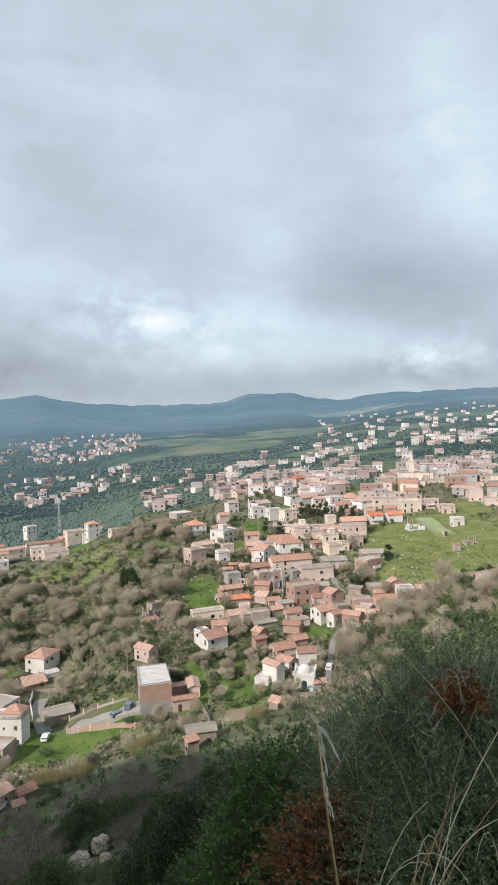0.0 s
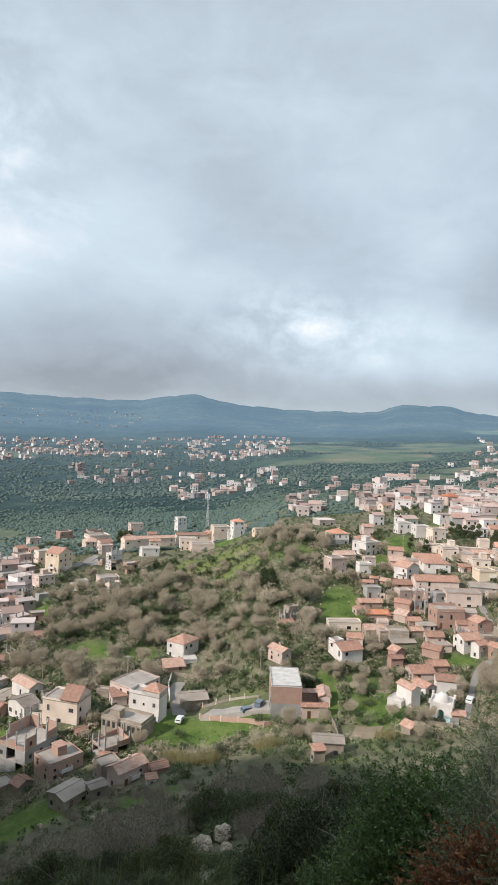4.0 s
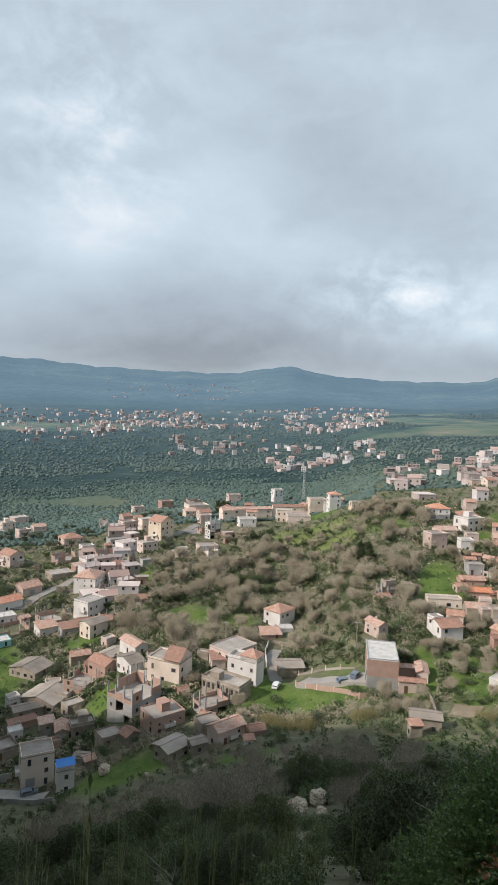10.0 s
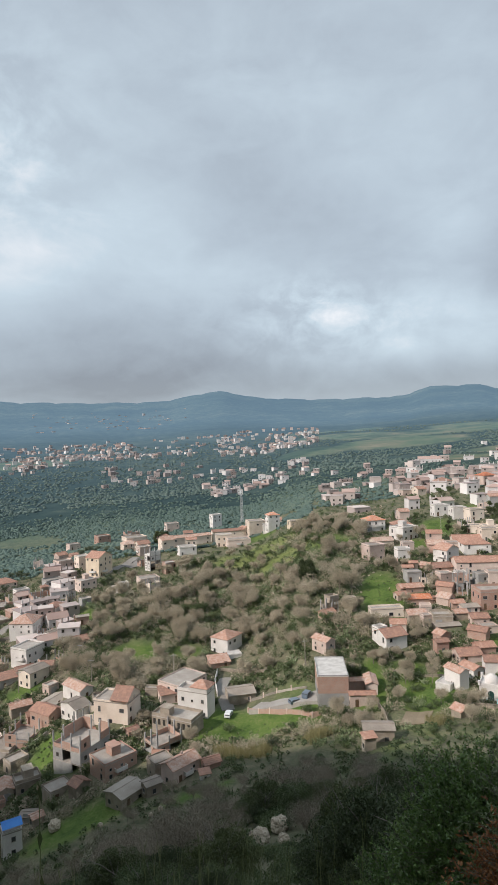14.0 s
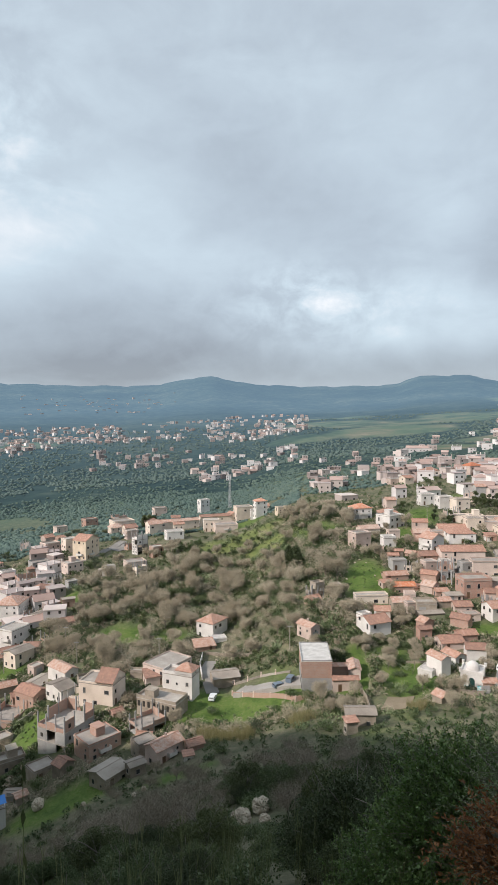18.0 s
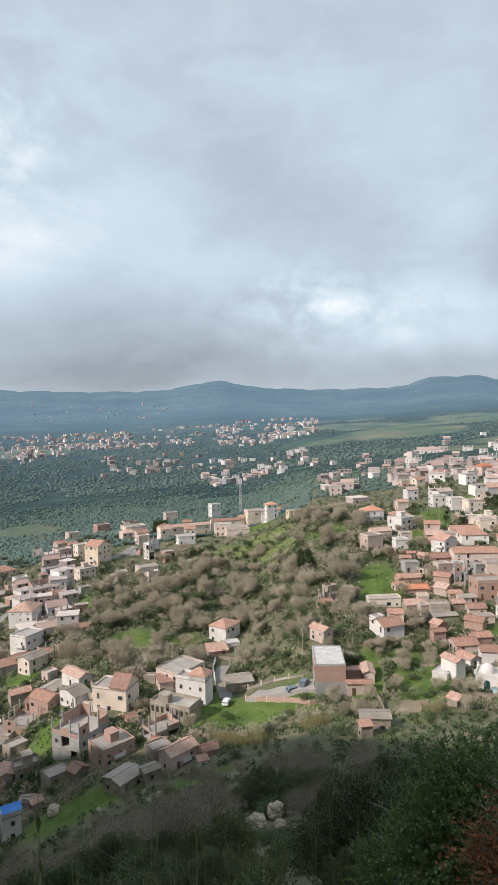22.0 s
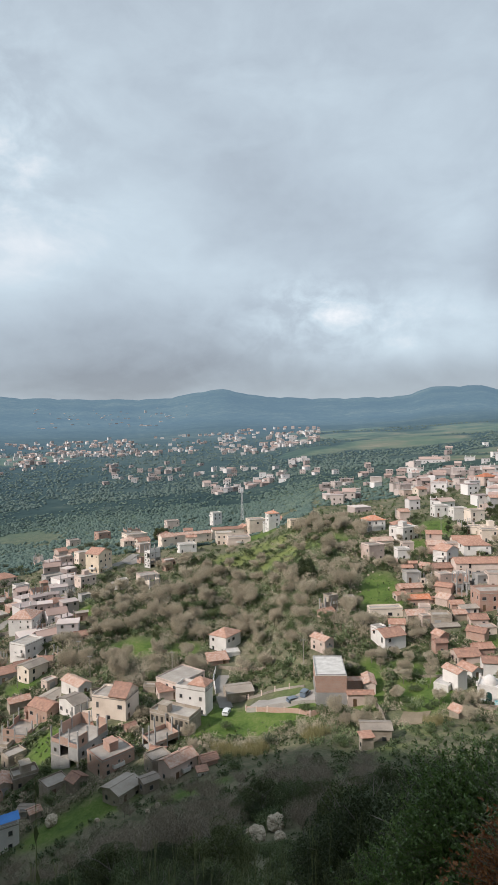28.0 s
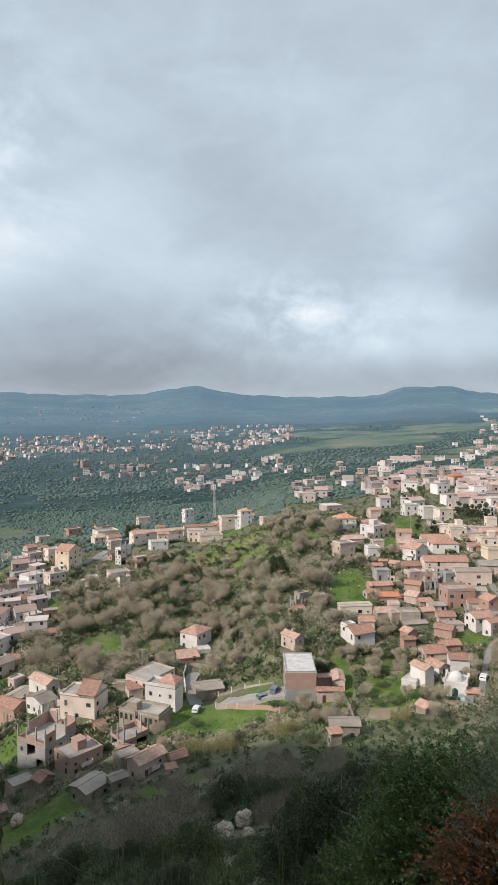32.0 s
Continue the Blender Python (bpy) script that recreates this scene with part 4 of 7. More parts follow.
        if not far and h > 4 and roof in "gGh" and rnd.random() < 0.3:
            part("chimney", Build().box(w * 0.1, d * 0.1, h, w * 0.1 + 0.45, d * 0.1 + 0.45, h + rise + 0.45).mesh("chimney", wm), root)
    openings(root, w, d, h, levels, wall in "bg" and rnd.random() < 0.5, seen, far)
    return root


house("c", "u", -360.0, 313.5, 8.6, 7.1, 6.6, 66)
house("p", "f", -343.2, 313.2, 7.1, 5.9, 5.2, 72)
house("c", "f", -314.6, 320.3, 9.2, 7.6, 5.9, 63)
house("p", "f", -333.9, 351.6, 10.9, 9.1, 5.1, 69)
house("p", "f", -278.7, 296.6, 7.2, 6.0, 5.8, 69)
house("p", "g", -289.2, 322.5, 8.6, 7.2, 4.6, 61)
house("p", "G", -237.5, 244.8, 8.3, 10.3, 6.9, 78)
house("p", "h", -234.6, 289.1, 11.7, 9.8, 5.7, 60)
house("b", "u", -213.8, 259.0, 11.4, 9.5, 5.4, 62)
house("w", "f", -208.2, 269.9, 6.9, 5.7, 6.2, 57)
house("g", "u", -193.4, 266.7, 10.6, 8.8, 6.0, 52)
house("g", "f", -200.2, 286.2, 9.4, 7.9, 5.4, 54)
house("b", "f", -190.9, 288.9, 5.7, 4.8, 4.1, 53)
house("p", "f", -175.3, 279.1, 8.8, 7.3, 6.0, 59)
house("y", "G", -182.3, 304.7, 11.3, 9.5, 11.0, 80, label="yellow-cream four-storey house with gabled tile roofs")
house("c", "f", -199.2, 314.5, 7.3, 6.1, 8.6, 59)
house("p", "f", -256.0, 392.7, 8.3, 7.0, 4.7, 55)
house("p", "f", -213.2, 315.7, 9.0, 7.5, 6.3, 62)
house("c", "h", -192.7, 360.7, 9.8, 8.2, 5.3, 45)
house("b", "f", -244.8, 415.5, 10.0, 8.4, 5.8, 53)
house("w", "f", -155.1, 282.4, 4.7, 3.9, 3.0, 47)
house("w", "h", -176.5, 231.6, 12.5, 10.4, 7.6, 105, label="white three-storey house with a red tiled hipped roof")
house("w", "h", -174.7, 250.5, 8.1, 6.7, 5.0, 87)
house("b", "s", -198.4, 250.8, 5.7, 4.7, 2.9, 68)
house("k", "f", -202.1, 241.1, 11.2, 9.3, 3.4, 62)
house("w", "a", -158.1, 226.8, 7.7, 6.5, 2.8, 74)
house("p", "g", -202.3, 219.5, 9.7, 8.1, 4.2, 72)
house("b", "f", -221.5, 199.6, 10.8, 9.0, 8.2, 67)
house("w", "f", -241.8, 209.3, 6.9, 5.7, 4.7, 66)
house("b", "f", -233.9, 216.9, 3.9, 3.3, 3.6, 78)
house("b", "g", -227.2, 217.5, 5.3, 4.5, 3.3, 68)
house("w", "g", -199.4, 200.7, 15.5, 7.0, 4.4, 75, top="n", label="long white house with a bright red gabled roof")
house("b", "G", -206.3, 176.8, 7.2, 6.0, 6.0, 94)
house("k", "g", -200.5, 180.3, 5.7, 4.7, 3.7, 100)
house("b", "s", -203.7, 189.6, 5.4, 4.5, 2.9, 73)
house("p", "f", -191.4, 182.5, 7.4, 6.2, 3.9, 69)
house("w", "F", -189.3, 192.1, 7.6, 6.4, 2.8, 60)
house("b", "u", -180.8, 186.4, 12.0, 10.0, 3.4, 65)
house("p", "g", -182.2, 195.4, 4.1, 3.4, 2.4, 72)
house("t", "F", -175.6, 175.6, 7.2, 6.0, 2.4, 60, label="pale turquoise shed with a whitewashed flat roof")
house("b", "u", -191.2, 163.2, 4.3, 3.6, 2.8, 91)
house("w", "f", -158.2, 207.9, 10.0, 8.3, 7.5, 82)
house("b", "u", -171.3, 200.7, 12.0, 10.0, 4.7, 59)
house("w", "s", -167.1, 191.9, 7.8, 6.5, 3.9, 62)
house("g", "s", -156.2, 192.7, 7.0, 5.8, 4.0, 55)
house("c", "a", -144.6, 193.0, 8.4, 7.0, 5.9, 73)
house("b", "u", -146.0, 205.5, 7.6, 6.4, 3.0, 62)
house("p", "f", -131.1, 184.1, 4.3, 3.6, 3.1, 71)
house("w", "G", -116.6, 178.7, 5.1, 10.2, 3.9, 66)
house("k", "a", -124.8, 177.6, 7.7, 6.4, 2.2, 83)
house("w", "a", -109.9, 167.0, 5.4, 8.9, 4.4, 65)
house("b", "G", -120.8, 167.2, 6.2, 8.9, 3.7, 75)
house("k", "a", -150.6, 165.8, 9.4, 11.7, 3.0, 90, label="long low barn with a brown sheet roof")
house("g", "f", -162.9, 258.4, 4.9, 4.1, 3.4, 57)
house("b", "u", -124.6, 160.8, 10.0, 8.4, 4.9, 98)
house("k", "a", -131.5, 151.8, 10.3, 12.9, 3.2, 94)
house("k", "f", -128.2, 156.7, 9.0, 7.5, 2.5, 96)
house("k", "a", -132.4, 144.0, 8.6, 4.8, 3.5, 56)
house("b", "s", -129.9, 139.4, 8.1, 2.7, 2.4, 59)
house("w", "F", -128.3, 134.9, 3.9, 3.3, 2.5, 56)
house("k", "s", -120.0, 138.6, 4.2, 3.5, 4.8, 52)
house("k", "G", -112.7, 136.7, 3.7, 6.1, 3.8, 43)
house("k", "f", -107.8, 139.4, 6.7, 4.5, 3.5, 49)
house("k", "f", -94.5, 134.0, 6.1, 5.1, 3.3, 60)
house("k", "G", -87.1, 132.6, 4.1, 3.4, 3.2, 68)
house("g", "u", -94.4, 145.7, 11.7, 9.8, 10.1, 79, label="half-built house of bare brick over grey-blue rendered storeys")
house("b", "f", -81.4, 139.9, 9.4, 7.8, 4.7, 60)
house("k", "a", -71.6, 128.0, 7.1, 5.9, 3.5, 69)
house("k", "a", -65.5, 129.7, 3.9, 3.2, 3.1, 52)
house("c", "f", -105.5, 118.5, 7.9, 6.6, 8.2, 48)
tarp_house = house("w", "f", -93.9, 115.3, 4.1, 3.4, 5.9, 47)
house("k", "f", -124.5, 123.9, 9.7, 6.5, 2.7, 63)
house("p", "a", -118.6, 102.2, 5.7, 4.8, 3.7, 80)
house("c", "f", -92.2, 161.8, 7.9, 11.3, 6.9, 89, attic=(-0.5,0.5,-0.5,-0.02,"G"), label="cream three-storey house with a flat terrace and tiled attic")
house("p", "f", -79.8, 182.4, 12.8, 9.8, 5.3, 70)
house("p", "s", -81.7, 176.3, 6.5, 5.4, 3.5, 37)
house("w", "f", -69.9, 169.7, 5.0, 10.0, 7.5, 84, attic=(-0.5,0.5,-0.5,0.05,"h"), label="white house with a flat terrace and small hipped roof")
gallery = house("k", "f", -71.4, 159.0, 6.6, 13.1, 4.6, 81, (), label="long half-ruined house with a row of dark openings")
for i in range(8):
    part("opening", WINDOWS["tall"][2], gallery, "", face_frames(6.6, 13.1, 4.6)["left"][0] @ pose(-5.7 + 1.63 * i, -0.01, 2.4))
house("b", "u", -72.1, 150.5, 7.8, 6.5, 4.5, 58)
house("w", "h", -77.5, 220.4, 9.5, 7.9, 6.4, 73, label="white house with a red tiled hipped roof on a knoll")
house("w", "F", -72.4, 213.7, 5.1, 4.3, 2.1, 31)
house("b", "s", -75.7, 206.2, 7.2, 6.0, 2.4, 33)
house("k", "a", -60.0, 182.3, 8.3, 6.9, 3.2, 31)
house("p", "g", -61.1, 136.9, 8.3, 4.9, 4.6, 62)
house("k", "f", -67.5, 138.9, 5.4, 4.5, 3.9, 54)
house("b", "g", -54.0, 139.2, 4.0, 3.3, 1.9, 43)
house("w", "s", -53.1, 132.7, 2.3, 1.9, 1.6, 34)
house("g", "F", -28.8, 170.2, 8.3, 13.8, 8.9, 14, ("left",), band=4.6, label="tall red-brick and grey-rendered block with a whitewashed flat roof")
house("p", "g", -19.6, 165.1, 6.9, 2.3, 4.0, 16)
house("b", "g", -22.1, 172.7, 4.3, 2.1, 3.9, 17)
house("p", "G", -18.1, 173.4, 3.1, 6.8, 3.5, 12)
house("p", "G", -34.8, 193.0, 4.0, 6.6, 4.5, 53)
house("w", "g", -14.1, 198.6, 7.8, 7.1, 5.2, 38)
house("w", "f", -17.5, 199.5, 3.8, 3.2, 5.2, 45)
house("c", "f", -16.7, 216.3, 11.6, 3.9, 3.2, 21)
house("k", "f", -36.3, 220.3, 4.1, 3.5, 3.7, 46)
house("k", "u", -36.4, 215.4, 5.1, 4.2, 3.4, 39)
house("b", "g", -36.4, 210.5, 4.7, 3.9, 2.4, 47)
house("k", "f", -29.2, 217.7, 3.5, 2.9, 5.1, 28)
house("b", "g", -9.1, 236.8, 9.1, 4.5, 2.4, 25)
house("p", "g", -12.3, 229.5, 3.9, 3.3, 2.7, 34)
house("b", "n", -5.9, 226.9, 8.0, 4.4, 3.1, 19)
house("p", "G", 3.6, 227.0, 5.5, 4.6, 3.1, 62)
house("b", "g", -0.9, 227.8, 3.8, 3.2, 2.1, 23)
house("b", "g", 7.1, 223.0, 4.4, 3.6, 2.6, 21)
house("k", "g", 7.8, 215.8, 4.2, 3.5, 2.7, 21)
house("p", "f", -3.1, 212.1, 3.3, 2.8, 3.7, 30)
house("k", "f", 1.7, 213.6, 6.6, 5.5, 3.7, 16)
house("k", "g", -6.6, 215.1, 6.2, 5.1, 3.5, 20)
house("k", "a", 3.2, 209.7, 8.3, 4.1, 1.9, 24)
house("p", "g", 13.5, 214.6, 5.8, 4.8, 2.9, 18)
house("b", "G", 1.7, 201.4, 4.2, 3.5, 3.3, 46)
house("p", "g", 15.8, 256.3, 17.3, 7.2, 5.0, 15)
house("w", "G", 4.7, 265.3, 8.1, 6.7, 5.9, 53)
house("w", "h", 16.5, 275.7, 11.2, 9.3, 5.1, 14)
house("c", "g", 13.9, 288.0, 12.7, 6.4, 2.8, 12)
house("w", "h", 28.5, 274.9, 3.4, 2.8, 2.7, 25)
house("w", "h", -29.1, 310.1, 9.7, 8.1, 6.0, 26, top="n", label="tall white house with a bright orange hipped roof")
house("p", "f", -25.3, 266.2, 7.6, 6.3, 6.8, 39)
house("c", "g", -22.9, 281.9, 9.5, 5.3, 3.6, 28)
house("w", "f", -13.5, 294.0, 10.3, 8.6, 6.1, 51)
house("b", "h", -15.5, 313.1, 9.6, 8.0, 3.1, 16)
house("w", "f", -13.1, 267.3, 5.5, 4.6, 4.2, 25)
house("g", "f", -8.4, 245.7, 5.8, 4.8, 4.3, 24)
house("b", "g", 2.6, 255.3, 7.0, 5.8, 3.0, 23)
house("p", "f", 3.4, 243.2, 5.1, 4.3, 4.8, 30)
house("b", "n", 3.0, 244.9, 5.6, 4.7, 2.4, 19)
house("g", "u", 9.5, 239.8, 5.0, 4.1, 6.0, 23)
house("w", "f", 9.5, 248.8, 4.3, 3.6, 3.1, 20)
house("g", "f", 17.0, 241.6, 5.4, 4.5, 6.0, 25)
house("p", "f", 25.0, 242.7, 13.1, 6.5, 6.0, 11)
house("b", "f", 18.4, 227.0, 10.1, 7.8, 6.4, 20)
house("p", "g", 24.0, 223.4, 5.2, 4.3, 3.4, 10)
house("b", "G", 29.1, 220.6, 5.9, 5.0, 5.4, 31)
house("w", "g", 24.3, 211.7, 7.1, 6.0, 5.2, 30)
house("w", "g", 27.3, 205.7, 4.2, 3.5, 4.9, 39)
house("c", "f", 23.3, 290.1, 7.4, 6.1, 5.7, 15)
house("p", "f", 30.5, 290.3, 6.5, 5.4, 3.8, 14)
house("b", "g", 38.3, 296.7, 10.4, 5.2, 3.4, 11)
house("y", "f", 35.8, 268.1, 7.0, 5.8, 4.5, 22)
house("g", "a", 34.2, 258.4, 10.3, 8.6, 2.9, 4)
house("p", "f", 36.1, 246.5, 3.9, 3.3, 3.5, 20)
house("p", "g", 8.7, 191.2, 6.9, 5.8, 3.1, 22)
house("w", "g", 15.5, 184.5, 5.5, 4.6, 4.3, 6)
house("w", "G", 5.1, 173.8, 3.4, 5.6, 5.3, 44)
house("w", "G", 9.5, 182.7, 3.8, 5.4, 3.3, 43)
house("w", "F", 2.4, 173.4, 4.9, 4.1, 2.0, 66)
house("b", "g", 17.3, 165.6, 3.3, 2.8, 1.8, 7)
house("t", "F", 15.5, 160.1, 2.5, 2.0, 1.4, 15)
house("k", "G", 5.3, 153.3, 3.5, 2.9, 2.2, 48)
house("k", "a", -13.2, 140.1, 6.7, 4.2, 3.7, 12)
house("k", "s", -14.7, 133.8, 2.6, 2.1, 3.4, 27)
house("c", "g", -154.4, 373.8, 27.3, 5.5, 6.6, 40, label="long cream school wing with a red tiled roof")
house("c", "g", -134.7, 392.0, 21.7, 5.4, 6.8, 32, label="long cream school wing with a red tiled roof")
house("c", "G", -125.0, 400.1, 9.3, 7.7, 6.6, 41)
house("w", "f", -173.5, 475.6, 8.1, 6.8, 11.6, 45)
house("c", "f", -116.6, 398.8, 11.5, 9.6, 10.3, 33)
house("w", "h", -100.7, 383.8, 7.8, 6.5, 11.4, 35, top="n")
house("y", "f", -78.1, 345.7, 5.8, 4.8, 4.9, 37)
house("p", "f", -212.7, 473.9, 10.7, 8.9, 6.6, 40)
house("b", "u", -242.0, 457.4, 11.3, 9.4, 5.1, 48)
house("c", "f", -194.7, 371.8, 14.1, 11.7, 7.4, 47)
house("p", "f", -173.8, 343.8, 7.3, 6.1, 5.5, 47)
house("w", "f", -142.2, 337.6, 10.2, 8.5, 4.6, 35)
house("w", "u", -150.4, 307.9, 6.9, 5.8, 11.1, 59)
house("b", "f", -136.8, 299.9, 6.2, 5.2, 6.0, 49)
house("p", "f", -143.3, 287.3, 10.1, 8.4, 3.4, 43)
house("c", "u", -134.9, 275.4, 5.8, 4.8, 5.5, 57)
house("p", "f", -116.4, 358.6, 13.9, 11.6, 4.8, 27)
house("p", "f", 48.3, 290.0, 11.7, 7.3, 6.1, 2)
house("b", "n", 51.4, 307.7, 12.4, 7.7, 3.1, 2)
house("y", "f", 37.3, 270.6, 10.0, 8.3, 4.5, 8)
house("b", "f", 46.1, 241.9, 8.4, 7.0, 6.2, 36)
house("g", "a", 51.0, 259.5, 9.7, 8.1, 2.9, 2)
house("b", "G", 51.1, 218.3, 5.3, 4.4, 4.6, 6)
house("w", "f", 53.1, 212.0, 5.6, 4.7, 4.9, 11)
house("b", "g", 59.2, 209.6, 6.2, 4.4, 4.2, 5)
house("b", "f", 37.6, 211.3, 6.8, 5.6, 5.2, 3)
house("p", "g", 44.9, 207.7, 7.1, 4.7, 4.4, 7)
house("b", "g", 44.5, 196.6, 5.8, 4.8, 2.5, 3)
house("k", "f", 45.9, 223.7, 7.4, 6.2, 2.1, 3)
house("p", "a", 81.1, 207.7, 10.0, 8.3, 4.9, 29)
house("p", "f", 86.5, 272.2, 1.7, 1.5, 2.3, 26)
house("b", "f", 84.3, 250.3, 2.7, 2.3, 2.8, 12)
house("b", "u", 92.3, 256.8, 5.1, 4.3, 2.8, 3)
house("w", "u", 78.2, 290.3, 7.8, 6.5, 4.3, 7)
house("w", "n", 62.9, 309.1, 7.1, 5.9, 5.1, 6)
house("w", "n", 72.5, 309.9, 7.6, 6.4, 4.0, 8)
house("p", "f", 76.6, 342.3, 16.4, 8.2, 6.3, -0)
house("c", "f", 85.7, 328.5, 10.6, 8.9, 6.0, 2)
house("c", "h", 58.8, 360.1, 11.9, 9.9, 4.3, 5)
house("p", "g", 50.6, 338.2, 8.5, 7.1, 4.4, 10)
house("w", "f", 42.1, 335.1, 6.0, 5.0, 4.6, 15)
house("p", "f", 97.8, 330.0, 7.0, 5.9, 5.2, 2)
house("p", "f", 101.9, 315.9, 6.9, 5.7, 4.7, 3)
house("w", "f", 97.8, 288.6, 5.3, 4.4, 4.0, 7)
house("p", "h", 33.5, 428.6, 10.0, 8.3, 7.1, 37, top="n")
house("c", "h", 6.4, 425.5, 10.1, 8.4, 7.0, 21)
house("p", "f", 47.1, 399.6, 13.5, 11.3, 5.9, 7)
house("w", "f", 63.3, 440.1, 9.4, 7.8, 5.7, 10)
house("b", "f", 75.3, 379.6, 11.2, 9.3, 5.9, 5)
house("g", "g", 31.2, 351.3, 5.7, 4.7, 6.5, 19)
house("w", "f", 3.2, 337.9, 7.7, 6.4, 5.9, 22)
house("w", "f", 11.9, 329.3, 7.1, 6.0, 6.1, 25)
house("c", "f", 19.6, 323.9, 7.6, 6.4, 6.2, 28)
house("c", "f", 24.5, 299.8, 6.8, 5.6, 5.0, 16)
house("p", "f", 36.0, 302.2, 12.4, 10.4, 2.8, 6)
house("b", "s", 28.9, 275.5, 4.3, 3.6, 3.1, 15)
house("p", "f", 128.5, 324.6, 7.2, 6.0, 4.5, -4)
house("g", "u", 131.8, 363.1, 10.4, 8.7, 4.7, -4)
house("p", "u", 122.1, 401.4, 12.6, 10.5, 5.9, -2)
house("g", "u", 146.4, 414.5, 14.5, 12.1, 6.1, -4)
house("p", "f", 108.3, 442.8, 11.0, 9.2, 5.7, 2)

# ---- trees and shrubs ----


def blob_points(rng, n, rx, ry, rz, lobes):
    """Points in a lumpy crown made of several overlapping masses."""
    out = []
    while len(out) < n:
        cx, cy, cz, s = lobes[rng.integers(len(lobes))]
        p = rng.normal(size=3)
        p /= np.linalg.norm(p)
        p *= rng.random() ** 0.45
        out.append((cx + p[0] * rx * s, cy + p[1] * ry * s, cz + p[2] * rz * s))
    return np.array(out)


def cards(rng, pts, length, width, up=0.25):
    """A small bent leaf or twig at every point, turned at random."""
    n = len(pts)
    d = rng.normal(size=(n, 3))
    d[:, 2] += up
    d /= np.linalg.norm(d, axis=1)[:, None]
    s = np.cross(d, rng.normal(size=(n, 3)))
    s /= np.linalg.norm(s, axis=1)[:, None]
    ln = length * rng.uniform(0.6, 1.4, (n, 1))
    wd = width * rng.uniform(0.6, 1.4, (n, 1))
    a, b = pts - d * ln / 2, pts + d * ln / 2
    v = np.stack([a, pts + s * wd / 2, b, pts - s * wd / 2], 1).reshape(-1, 3)
    f = np.arange(n * 4).reshape(n, 4)
    return v, f


def np_mesh(name, v, f, mat):
    me = bpy.data.meshes.new(name)
    me.from_pydata(v.tolist(), [], f.tolist())
    me.materials.append(mat)
    return me


def limbs(rng, height, spread, count, thick, lean=0.1):
    b = Build()
    top = height * 0.55
    b.tube([(0, 0, -0.4), (lean * 0.3, 0.05, top * 0.4), (lean, 0.1, top)], [thick, thick * 0.8, thick * 0.5], 6)
    tips = []
    for i in range(count):
        a = 2 * math.pi * (i + rng.random() * 0.7) / count
        z0 = top * rng.uniform(0.45, 1.0)
        r = spread * rng.uniform(0.55, 0.95)
        p1 = (math.cos(a) * r * 0.45 + lean, math.sin(a) * r * 0.45, z0 + (height - z0) * 0.45)
        p2 = (math.cos(a) * r + lean, math.sin(a) * r, z0 + (height - z0) * rng.uniform(0.7, 0.95))
        b.tube([(lean * z0 / top, 0, z0), p1, p2], [thick * 0.5, thick * 0.3, thick * 0.12], 5)
        tips += [p1, p2]
    return b, tips


